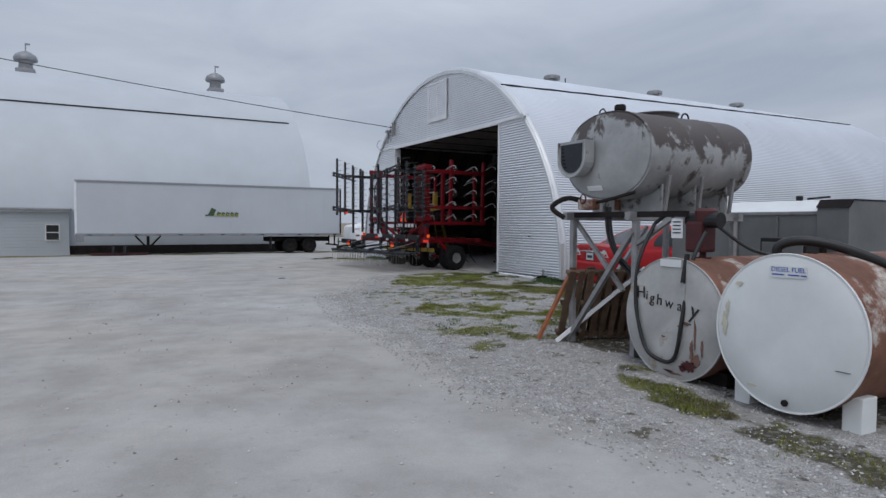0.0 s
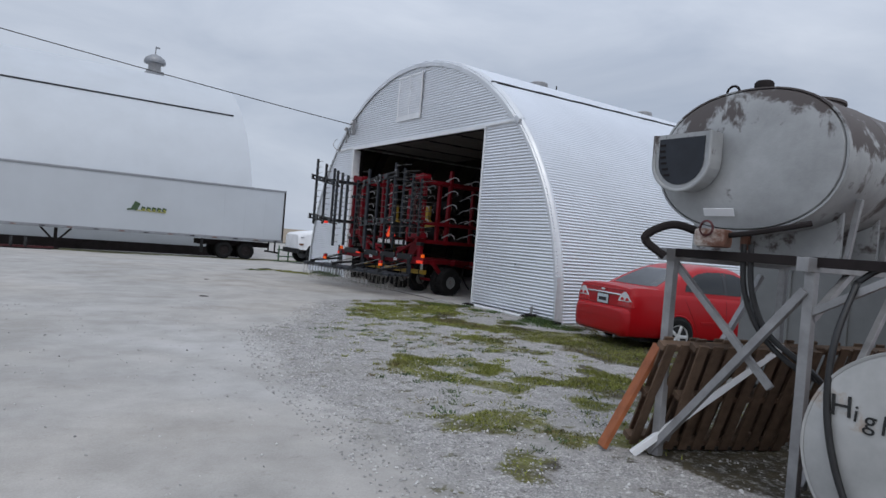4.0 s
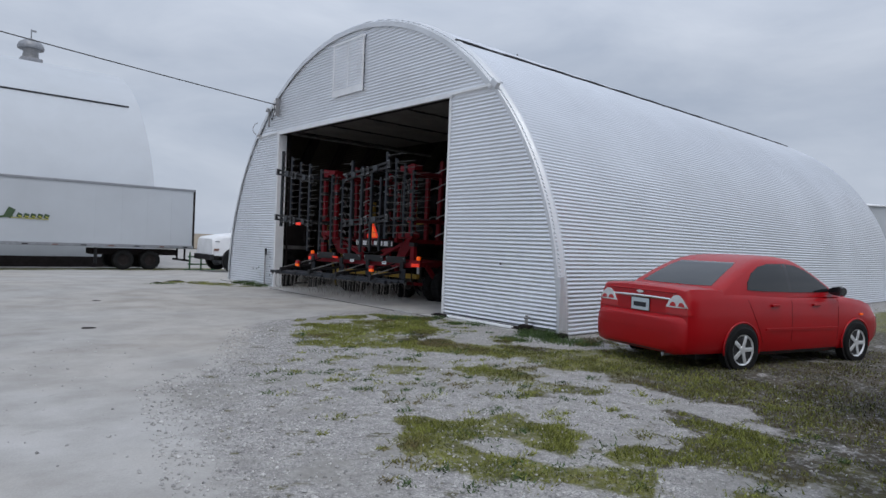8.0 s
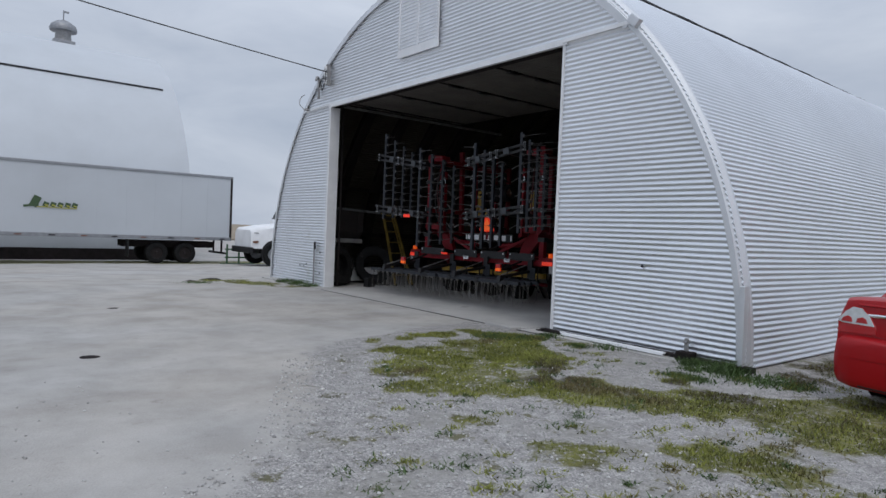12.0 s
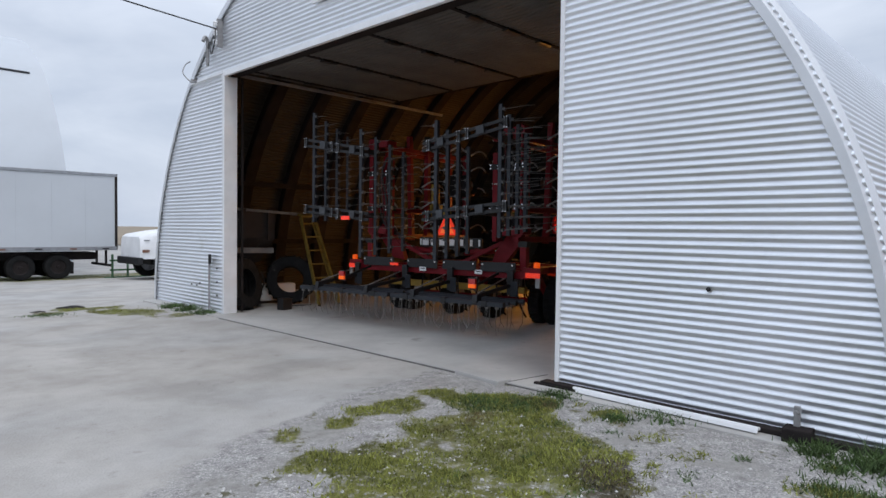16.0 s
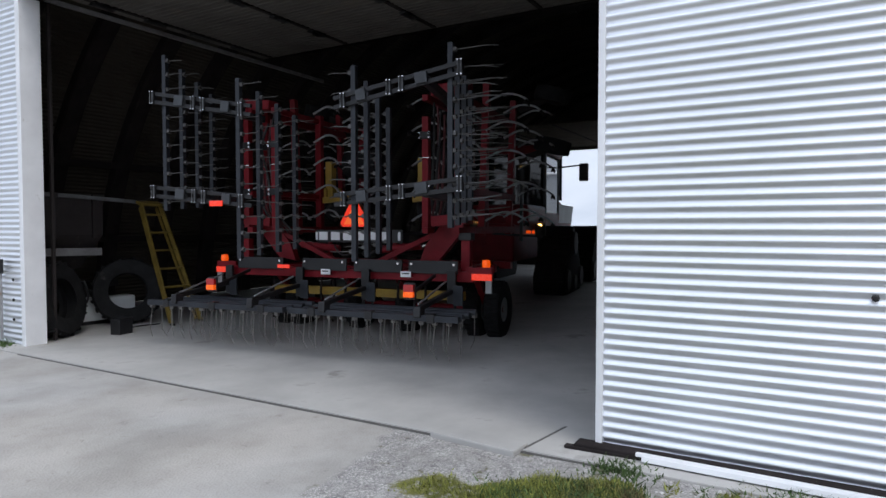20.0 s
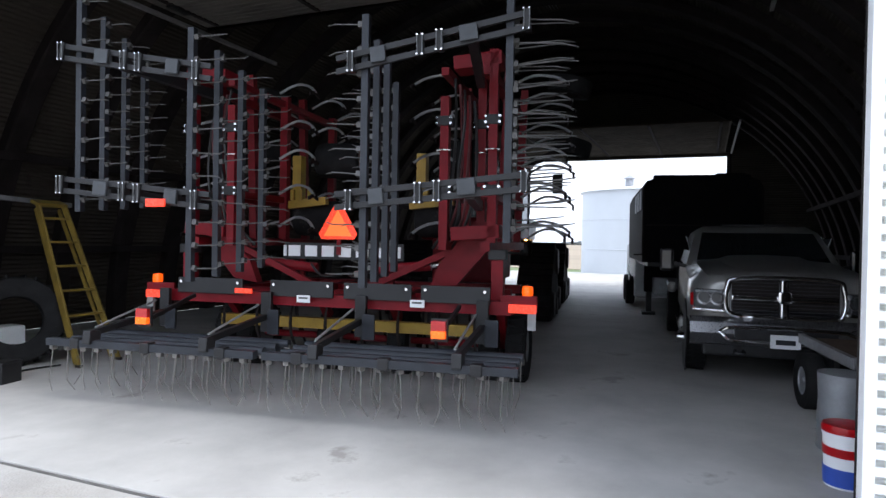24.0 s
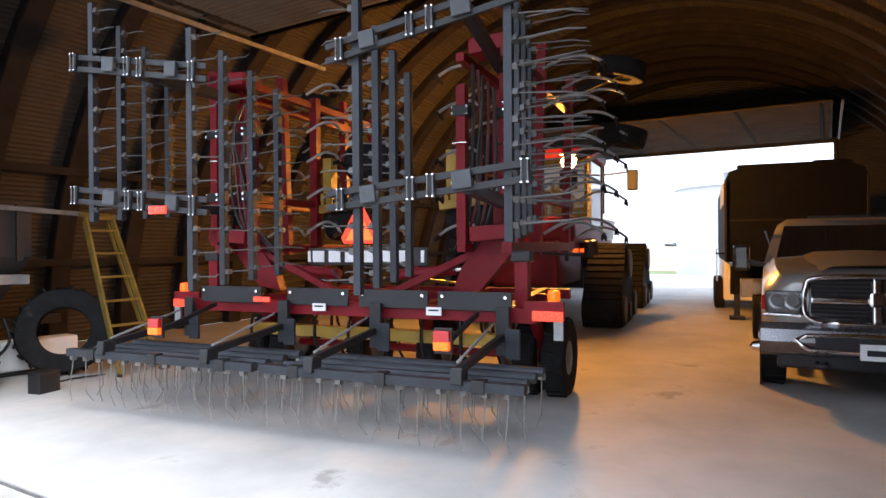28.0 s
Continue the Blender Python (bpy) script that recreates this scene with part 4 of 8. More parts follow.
# ---- buildings and vehicles beyond the yard ----
def big_shed():
    t = thing("big_arched_shed", "huge white arched steel shed behind the semi trailer", "shed")
    yc, z0, r, xa, xb = 58.65, -0.6, 13.6, -46.0, 16.0
    rows = []
    for i in range(181):
        a = math.pi * i / 180
        rr = r + (0.02 if i % 2 else 0.0)
        rows.append([(x, yc - rr * math.cos(a), z0 + rr * math.sin(a)) for x in (xa, xb)])
    ob = grid_mesh("roof", rows, M["white"])
    ob.parent = t
    for k, x in enumerate((xa, xb)):
        bm = bmesh.new()
        ring = [bm.verts.new((x - 0.1 * (1 if k else -1), yc - (r - 0.1) * math.cos(math.pi * i / 48), z0 + (r - 0.1) * math.sin(math.pi * i / 48))) for i in range(49)]
        bm.faces.new(ring)
        bmesh.ops.recalc_face_normals(bm, faces=bm.faces[:])
        part("end_wall", bm, M["white"], t)
    part("foot_wall", box(((xa + xb) / 2, yc - r - 0.05, -0.35), (xb - xa, 0.3, 0.7), bevel=0.02), M["rib"], t, "dark concrete footing")
    a = math.acos((yc - 49.55) / r)
    pts = [(x, yc - (r + 0.06) * math.cos(a), z0 + (r + 0.06) * math.sin(a)) for x in [xa + 2 + 2 * i for i in range(30)] + [15.3]]
    part("roof_joint", hose(pts, 0.05, 6, steps=1), M["blackline"], t, "black mastic joint along the roof")
    for x in (11.15, -3.1, -17.4):
        ridge_vent(x, yc, 12.85, 1.75, "tall grey metal ventilator with a round cap on the ridge")


def office():
    t = thing("low_annex", "low white-sided annex with a small dark window", "annex")
    part("wall", box((-9.4, 46.0, 0.75), (19.0, 3.6, 3.0)), M["white"], t)
    part("roof", box((-9.4, 45.9, 2.32), (19.3, 4.2, 0.16), (2, 0, 0), bevel=0.03), M["leadgrey"], t)
    part("fascia", box((-9.4, 43.95, 2.18), (19.3, 0.06, 0.14)), M["trimwhite"], t)
    for k in range(14):
        part("siding_board", box((-9.4, 44.19, -0.55 + 0.2 * k), (18.98, 0.03, 0.17), (6, 0, 0)), M["white"], t)
    w = part("window", box((-0.78, 44.16, 0.85), (0.72, 0.06, 0.95)), M["glass"], t, "small dark sash window")
    for dx in (-0.36, 0.36):
        part("frame", box((-0.78 + dx, 44.13, 0.85), (0.06, 0.06, 1.0), bevel=0.006), M["trimwhite"], w)
    for dz in (-0.48, 0.0, 0.48):
        part("rail", box((-0.78, 44.13, 0.85 + dz), (0.76, 0.06, 0.05), bevel=0.006), M["trimwhite"], w)


LUGS = {}


def add_lugs(tyre, m, r, w, count):
    """Tread bars round a tyre, alike and each a piece of its own."""
    if (r, w) not in LUGS:
        own = box((0, 0, 0), (0.10 * r, 0.055 * r, w * 0.84), (0, 0, 0), bevel=0.01)
        LUGS[r, w] = bpy.data.meshes.new("tread_lug")
        own.to_mesh(LUGS[r, w])
        own.free()
        LUGS[r, w].materials.append(M["rubber"])
    for k in range(count):
        a = 360 * k / count
        lug = new("tread_lug", LUGS[r, w])
        lug.parent = tyre
        lug.matrix_basis = m @ pose(0, 0, 0, 0, 0, a) @ pose(r, 0, 0, 10 if k % 2 else -10, 0, 0)


def wheel(parent, at, r, w, rim=0.6, spokes=0, rim_mat="chrome", name="wheel", n=28, axis_turn=0.0, tread=0, tilt=90, spoke_mat=None):
    """A wheel that rolls along x: the tyre, with its rim as a sub-part on both faces."""
    m = pose(*at, tilt, 0, axis_turn)
    prof = [(r * rim, -w * 0.42), (r * 0.80, -w * 0.5), (r * 0.95, -w * 0.46), (r, -w * 0.34), (r, w * 0.34), (r * 0.95, w * 0.46), (r * 0.80, w * 0.5), (r * rim, w * 0.42)]
    bm = lathe(prof + [prof[0]], n, m=m)
    ty = part(name, bm, M["rubber"], parent, smooth=35)
    add_lugs(ty, m, r, w, tread)
    rr = r * rim * 1.02
    rb = lathe([(0, -w * 0.30), (rr * 0.9, -w * 0.33), (rr, -w * 0.42), (rr, w * 0.42), (rr * 0.9, w * 0.33), (0, w * 0.30)], n, m=m)
    hub = lathe([(0, -w * 0.40), (rr * 0.22, -w * 0.38), (rr * 0.26, -w * 0.3), (rr * 0.26, w * 0.3), (rr * 0.22, w * 0.38), (0, w * 0.40)], 14, m=m, bm=rb)
    cover = bmesh.new() if spoke_mat else hub
    if spokes:
        for face in (-1, 1):
            for k in range(spokes):
                own = box((rr * 0.55, 0, face * w * 0.36), (rr * 0.8, rr * 0.28, w * 0.08), bevel=0.008)
                bmesh.ops.transform(own, matrix=m @ pose(0, 0, 0, 0, 0, 360 / spokes * k), verts=own.verts)
                join(cover, own)
            if spoke_mat:
                lathe([(rr * 0.90, face * w * 0.36), (rr * 1.0, face * w * 0.44), (rr * 1.02, face * w * 0.36), (rr * 0.90, face * w * 0.36)], n, m=m, bm=cover)
                lathe([(0, face * w * 0.43), (rr * 0.26, face * w * 0.42), (rr * 0.30, face * w * 0.36), (0, face * w * 0.34)], 14, m=m, bm=cover)
    part("rim", hub, M[rim_mat], ty, smooth=35)
    if spoke_mat:
        part("spoke_cover", cover, M[spoke_mat], ty, "bright spoked wheel cover", smooth=35)
    return ty


def semi_trailer():
    t = thing("semi_trailer", "long white box semi trailer parked without a tractor", "semi trailer")
    x0, x1, y, z0, z1, g = 0.52, 16.3, 40.0, 0.72, 3.92, -0.45
    part("box_body", box(((x0 + x1) / 2, y + 1.3, (z0 + z1) / 2), (x1 - x0, 2.6, z1 - z0), bevel=0.03), M["white"], t)
    part("top_rail", box(((x0 + x1) / 2, y - 0.012, z1 - 0.06), (x1 - x0 + 0.02, 0.05, 0.12), bevel=0.01), M["leadgrey"], t)
    part("bottom_rail", box(((x0 + x1) / 2, y - 0.012, z0 + 0.06), (x1 - x0, 0.05, 0.16), bevel=0.01), M["leadgrey"], t)
    for k in range(13):
        part("marker_block", box((x0 + 0.7 + 1.22 * k, y - 0.04, z0 + 0.05), (0.24, 0.03, 0.05)), M["rust"] if k % 2 else M["rib"], t)
    for k in range(1, 13):
        part("side_seam", box((x0 + 1.215 * k, y - 0.003, (z0 + z1) / 2), (0.012, 0.008, z1 - z0 - 0.3)), M["white"], t)
    part("rear_post", box((x1 - 0.02, y - 0.01, (z0 + z1) / 2), (0.10, 0.05, z1 - z0), bevel=0.008), M["rib"], t)
    part("front_radius", box((x0 + 0.03, y - 0.01, (z0 + z1) / 2), (0.12, 0.05, z1 - z0), bevel=0.015), M["trimwhite"], t)
    part("bogie_frame", box((13.6, y + 1.3, 0.45), (4.2, 1.3, 0.30), bevel=0.02), M["rib"], t)
    part("mud_flap", box((11.6, y + 0.35, 0.25), (0.03, 0.6, 0.8)), M["black"], t)
    for x in (12.85, 14.15):
        for yy in (y + 0.35, y + 2.25):
            wheel(t, (x, yy, g + 0.50), 0.50, 0.50, 0.56, 0, "rib")
    part("landing_gear", box((4.3, y + 0.45, 0.40), (0.16, 0.14, 0.9), bevel=0.01), M["rib"], t)
    part("landing_brace", beam((3.6, y + 0.45, 0.7), (4.25, y + 0.45, -0.02), 0.10, 0.10), M["rib"], t)
    part("landing_brace", beam((5.0, y + 0.45, 0.7), (4.35, y + 0.45, -0.02), 0.10, 0.10), M["rib"], t)
    part("landing_foot", box((4.3, y + 0.45, -0.40), (0.35, 0.3, 0.10), bevel=0.01), M["rib"], t)
    part("landing_leg", box((4.3, y + 0.45, -0.18), (0.10, 0.10, 0.5)), M["rib"], t)
    part("rear_guard", beam((16.1, y + 0.1, 0.05), (16.1, y + 2.5, 0.05), 0.10, 0.10), M["rib"], t)
    for yy in (y + 0.7, y + 1.9):
        part("guard_upright", beam((16.1, yy, 0.05), (16.1, yy, 0.72), 0.08, 0.08), M["rib"], t)
    part("end_box", box((0.75, y + 0.2, 0.62), (0.35, 0.5, 0.45), bevel=0.02), M["leadgrey"], t)
    # script lettering, kept as plain strokes
    lx = 7.72
    lg = part("lettering", box((lx + 0.20, y - 0.03, 2.18), (0.30, 0.012, 0.46), (0, 25, 0), bevel=0.004), M["logo"], t, "dark green and gold script mark")
    part("flourish", box((lx + 0.05, y - 0.032, 2.00), (0.55, 0.012, 0.09), (0, -8, 0), bevel=0.004), M["logo"], lg)
    for k in range(5):
        part("stroke", box((lx + 0.58 + 0.27 * k, y - 0.03, 2.07), (0.20, 0.012, 0.20), (0, 20, 0), bevel=0.02), M["logo"], lg)
        part("stroke_edge", box((lx + 0.60 + 0.27 * k, y - 0.036, 2.03), (0.14, 0.012, 0.06), (0, 20, 0), bevel=0.01), M["logogold"], lg)
    part("underline", box((lx + 1.0, y - 0.034, 1.945), (1.5, 0.012, 0.035), (0, 1, 0)), M["logogold"], lg)


def yard_clutter_far():
    t = thing("green_implement", "small green steel implement frame under the trailer's tail", "implement")
    for x in (15.9, 16.5, 17.1):
        part("upright", beam((x, 39.3, -0.42), (x, 39.3, 0.55), 0.07, 0.07), M["green"], t)
    for z in (-0.1, 0.3):
        part("bar", beam((15.8, 39.3, z), (17.2, 39.3, z), 0.07, 0.07), M["green"], t)
    part("runner", beam((15.6, 39.3, -0.40), (17.3, 39.3, -0.40), 0.08, 0.05), M["green"], t)
    d = thing("dark_disc_gang", "low dark disc implement on the ground by the annex", "implement")
    part("frame", beam((1.2, 39.2, -0.30), (4.2, 39.2, -0.30), 0.10, 0.10), M["pump"], d)
    for k in range(2):
        part("disc", lathe([(0, 0), (0.26, 0.02), (0.27, 0.05), (0, 0.05)], 18, m=pose(2.4 + 0.6 * k, 39.2, -0.12, 0, 90, 0)), M["black"], d)
        part("standard", beam((2.4 + 0.6 * k, 39.2, -0.3), (2.4 + 0.6 * k, 39.3, 0.15), 0.14, 0.14), M["black"], d)
    part("runner", box((2.7, 39.2, -0.40), (2.8, 0.25, 0.08)), M["rib"], d)


def old_truck():
    """A white conventional truck of which the bonnet and front wheel show."""
    t = thing("white_truck", "old white conventional truck parked behind the shed", "truck")
    x, y, g = 15.85, 36.0, -0.33

    def ring(xx, hw, zb, zt):
        return [(xx, y + 1.15 + s * w, z) for s, w, z in ((-1, hw, zb), (-1, hw, zb + 0.35 * (zt - zb)), (-1, hw * 0.97, zt - 0.12), (-1, hw * 0.85, zt), (1, hw * 0.85, zt), (1, hw * 0.97, zt - 0.12), (1, hw, zb + 0.35 * (zt - zb)), (1, hw, zb))]

    part("bonnet", loft([ring(x, 1.0, 0.52, 1.32), ring(x + 0.15, 1.10, 0.48, 1.42), ring(x + 0.9, 1.15, 0.48, 1.55), ring(x + 1.75, 1.15, 0.5, 1.66)]), M["trimwhite"], t, smooth=40)
    part("cab", loft([ring(x + 1.72, 1.15, 0.3, 1.7), ring(x + 1.85, 1.15, 0.3, 2.0), ring(x + 2.2, 1.12, 0.3, 2.62), ring(x + 3.4, 1.12, 0.3, 2.66)]), M["trimwhite"], t, smooth=40)
    part("windscreen", box((x + 1.95, y + 1.15, 2.15), (0.04, 1.9, 0.62), (0, 28, 0)), M["glass"], t)
    part("side_window", box((x + 2.7, y + 0.02, 2.12), (0.7, 0.04, 0.5)), M["glass"], t)
    # flat black disc standing in for the shaded wheel arch
    part("wheel_arch", lathe([(0, 0), (0.62, 0), (0.62, 0.02), (0, 0.02)], 24, m=pose(x + 1.05, y - 0.002, 0.26, 90, 0, 0)), M["black"], t)
    for yy in (y + 0.07, y + 2.2):
        wheel(t, (x + 1.05, yy, g + 0.55), 0.55, 0.30, 0.56, 5, "leadgrey")
    wheel(t, (x + 4.6, y + 0.2, g + 0.52), 0.52, 0.5, 0.58, 0, "leadgrey")
    part("bumper", box((x - 0.02, y + 1.15, 0.40), (0.2, 2.2, 0.28), bevel=0.03), M["black"], t)
    part("frame_rail", box((x + 3.6, y + 1.15, 0.35), (6.0, 0.9, 0.25)), M["black"], t)
    part("side_marker", box((x + 0.16, y - 0.005, 0.78), (0.26, 0.02, 0.11), bevel=0.006), M["rust"], t, "dull orange marker lamp")
    part("badge_bar", box((x + 0.2, y + 0.02, 1.19), (0.22, 0.012, 0.05)), M["leadgrey"], t)
    part("bonnet_latch", box((x + 1.5, y + 0.005, 1.28), (0.22, 0.03, 0.05), (0, 25, 0)), M["black"], t)
    part("mirror_arm", beam((x + 1.8, y - 0.2, 1.7), (x + 1.8, y - 0.2, 2.4), 0.03, 0.03), M["chrome"], t)
    part("mirror", box((x + 1.8, y - 0.22, 2.15), (0.08, 0.18, 0.42), bevel=0.01), M["rib"], t)
    part("mirror_stay", beam((x + 1.8, y - 0.2, 1.75), (x + 1.85, y + 0.05, 1.75), 0.025, 0.025), M["chrome"], t)


big_shed()
office()
semi_trailer()
yard_clutter_far()
old_truck()


# ---- fuel tanks ----
def text_mesh(name, body, size, m, mat, parent, depth=0.003):
    cu = bpy.data.curves.new(name, "FONT")
    cu.body, cu.size, cu.extrude, cu.align_x, cu.align_y = body, size, depth, "CENTER", "CENTER"
    tmp = bpy.data.objects.new(name, cu)
    me = bpy.data.meshes.new_from_object(tmp)
    bpy.data.objects.remove(tmp)
    me.materials.clear()
    me.materials.append(mat)
    me.transform(m)
    ob = new(name, me)
    ob.parent = parent
    return ob


def drum_tank(name, label, x0, x1, y, z, r, end_mat, shell_mat):
    t = thing(name, label, "fuel tank", "fuel tanks on the ground", (x0, y, z))
    L = x1 - x0
    m = pose(0, 0, 0, 0, 90, 0)
    part("shell", lathe([(r - 0.012, 0.01), (r, 0.03), (r, L * 0.33), (r + 0.006, L * 0.333), (r, L * 0.336), (r, L * 0.66), (r + 0.006, L * 0.663), (r, L * 0.666), (r, L - 0.03), (r - 0.012, L - 0.01)], 64, m=m), shell_mat, t, smooth=40)
    part("end_plate", lathe([(0, -0.006), (r * 0.6, -0.004), (r - 0.03, 0.0), (r - 0.008, 0.012), (r - 0.004, 0.04)], 64, m=m), end_mat, t, smooth=30)
    part("weld_rim", lathe([(r - 0.012, 0.004), (r + 0.004, 0.0), (r + 0.008, 0.012), (r + 0.003, 0.026), (r - 0.012, 0.02), (r - 0.012, 0.004)], 64, m=m), end_mat, t, smooth=40)
    part("far_end", lathe([(0, L), (r - 0.012, L - 0.012), (r - 0.012, L - 0.05)], 48, m=m), shell_mat, t)
    return t


ta = drum_tank("white_fuel_tank", "horizontal steel fuel tank with a white end and rusty shell", 6.727, 10.0, 1.836, 0.641, 0.69, M["tankwhite"], M["rust"])
for dx in (0.25, 2.9):
    part("leg", box((dx, -0.50, -0.63), (0.22, 0.16, 0.34), (0, 0, 0), bevel=0.01), M["tankwhite"], ta)
    part("leg", box((dx, 0.50, -0.63), (0.22, 0.16, 0.34), (0, 0, 0), bevel=0.01), M["tankwhite"], ta)
lab = part("label_plate", box((-0.010, -0.02, 0.535), (0.004, 0.33, 0.10)), M["tankwhite"], ta, "small printed label")
text_mesh("print", "DIESEL FUEL", 0.058, pose(-0.0135, -0.02, 0.553) @ Matrix(((0, 0, -1, 0), (-1, 0, 0, 0), (0, 1, 0, 0), (0, 0, 0, 1))), M["bluelabel"], lab, 0.001)
for y, w in ((0.09, 0.11), (-0.05, 0.10), (-0.14, 0.05)):
    part("print_bar", box((-0.0135, y - 0.02, 0.510), (0.003, w, 0.012)), M["bluelabel"], lab)
STAINS_WHITE = ((0.60, 0.02, 0.03, 0.10), (0.57, 0.16, 0.02, 0.07), (0.30, -0.52, 0.05, 0.012), (0.45, 0.40, 0.04, 0.02))
part("scratch", box((-0.009, -0.50, -0.24), (0.004, 0.12, 0.006)), M["rib"], ta)
part("drain_plug", lathe([(0, 0), (0.03, 0), (0.03, 0.02), (0, 0.02)], 10, m=pose(-0.02, -0.02, -0.61, 0, 90, 0)), M["rib"], ta)
part("bung", lathe([(0, 0), (0.05, 0), (0.05, 0.05), (0.035, 0.07), (0, 0.07)], 14, m=pose(0.35, 0, 0.645)), M["rib"], ta)
part("vent_pipe", rod((0.7, 0.1, 0.62), (0.7, 0.1, 0.82), 0.03, 10), M["rib"], ta)
part("fill_hose", hose([(0.35, 0.30, 0.60), (0.33, 0.30, 0.74), (0.42, 0.14, 0.80), (0.62, -0.12, 0.74), (0.9, -0.45, 0.55), (1.2, -0.62, 0.30)], 0.045, 10), M["hose"], ta, "thick black rubber hose", smooth=True)

def ragged(name, y, z, w, h, seed, mat, parent, label="", off=-0.0125):
    """A thin ragged stain on an end plate that faces -x."""
    rng = random.Random(seed)
    out = []
    for k in range(28):
        q = 2 * math.pi * k / 28
        r = 1 + rng.uniform(-0.35, 0.25) + (0.35 * rng.random() if -2.2 < q - 2 * math.pi < -1.0 else 0)
        out.append((w * r * math.cos(q), h * r * math.sin(q)))
    part(name, prism(out, 0.003, pose(off + 0.003, y, z) @ Matrix(((0, 0, -1, 0), (-1, 0, 0, 0), (0, 1, 0, 0), (0, 0, 0, 1)))), M[mat], parent, label)


tb = drum_tank("highway_fuel_tank", "stained white fuel tank hand-lettered Highway with rust streaks", 6.885, 9.9, 3.206, 0.567, 0.657, M["tankgrey"], M["rust"])
FACE = Matrix(((0, 0, -1, 0), (-1, 0, 0, 0), (0, 1, 0, 0), (0, 0, 0, 1)))
for ch, v, z, size, tilt in (("H", 0.43, 0.245, 0.19, 2), ("i", 0.345, 0.22, 0.15, -4), ("g", 0.265, 0.20, 0.16, -5), ("h", 0.165, 0.185, 0.17, -4), ("w", 0.03, 0.165, 0.16, -8), ("a", -0.11, 0.15, 0.16, -6), ("y", -0.30, 0.12, 0.25, -14)):
    text_mesh("hand_lettering", ch, size, pose(-0.012, v, z) @ FACE @ pose(0, 0, 0, 0, 0, tilt), M["ink"], tb, 0.002)
for dx in (0.3, 2.6):
    part("cradle", box((dx, 0, -0.58), (0.16, 1.05, 0.14), bevel=0.012), M["rib"], tb)
part("bare_patch", box((-0.009, -0.02, 0.16), (0.003, 0.30, 0.62), bevel=0.001), M["tankgrey"], tb)
part("top_plate", box((-0.012, 0.02, 0.60), (0.010, 0.28, 0.08), (0, 0, 0), bevel=0.004), M["tankwhite"], tb)
for k, (y, z, w, h, mat) in enumerate(((-0.24, -0.46, 0.10, 0.05, "pump"), (-0.16, -0.50, 0.05, 0.03, "pump"), (-0.33, -0.38, 0.05, 0.06, "rustmark"), (-0.27, -0.30, 0.022, 0.12, "rustmark"), (-0.31, -0.12, 0.014, 0.16, "rustmark"),
                                      (-0.20, -0.02, 0.06, 0.018, "rustmark"), (-0.12, -0.06, 0.03, 0.012, "rustmark"), (-0.40, -0.24, 0.016, 0.09, "rustmark"), (0.10, -0.20, 0.03, 0.008, "rustmark"), (0.02, -0.56, 0.07, 0.012, "pump"), (-0.06, -0.575, 0.10, 0.010, "rustmark"))):
    ragged("rust_stain", y, z, w, h, 40 + k, mat, tb, "ragged rust stain")

for k, (y, z, w, h) in enumerate(STAINS_WHITE):
    ragged("edge_stain", y, z, w, h, 70 + k, "tanstain", ta, "faint tan stain", off=-0.011)

pump = thing("fuel_pump", "dark red fuel pump with a white notice above the tank", "fuel pump", at=(7.22, 3.18, -0.03))
part("stand", rod((0.10, 0, 1.20), (0.10, 0, 1.75), 0.035, 10), M["pump"], pump)
part("body", box((0.08, 0.02, 1.48), (0.24, 0.22, 0.34), bevel=0.03), M["pump"], pump)
part("head", lathe([(0, 0), (0.11, 0), (0.12, 0.04), (0.12, 0.14), (0.09, 0.17), (0, 0.17)], 16, m=pose(0.08, -0.05, 1.62)), M["pump"], pump, smooth=40)
part("motor", rod((0.06, -0.25, 1.66), (0.06, 0.15, 1.66), 0.085, 14), M["black"], pump)
part("foot_flange", lathe([(0, 0), (0.09, 0), (0.09, 0.03), (0, 0.03)], 14, m=pose(0.10, 0, 1.225)), M["pump"], pump)
nt = part("notice", box((-0.06, 0.22, 1.57), (0.008, 0.14, 0.22), (0, 0, 6), bevel=0.002), M["trimwhite"], pump, "small white notice card")
for k in range(4):
    part("print_bar", box((-0.067, 0.22, 1.64 - 0.04 * k), (0.002, 0.10, 0.014), (0, 0, 6)), M["ink"], nt)
part("arm", hose([(0.06, 0.1, 1.70), (0.02, 0.40, 1.73), (-0.05, 0.55, 1.62)], 0.022, 8), M["hose"], pump)
part("hose", hose([(-0.05, 0.55, 1.62), (-0.28, 0.56, 1.2), (-0.36, 0.52, 0.72), (-0.38, 0.36, 0.26), (-0.38, 0.14, 0.14), (-0.37, -0.05, 0.20), (-0.36, -0.13, 0.62), (-0.22, -0.12, 1.2), (0.0, -0.12, 1.55)], 0.022, 8), M["hose"], pump, "looped black fuel hose", smooth=True)
part("nozzle", beam((-0.36, -0.13, 1.0), (-0.30, -0.13, 1.30), 0.035, 0.045), M["black"], pump)
part("feed_pipe", hose([(0.08, -0.2, 1.6), (0.25, -0.5, 1.35), (0.5, -0.9, 1.25)], 0.02, 8), M["hose"], pump)


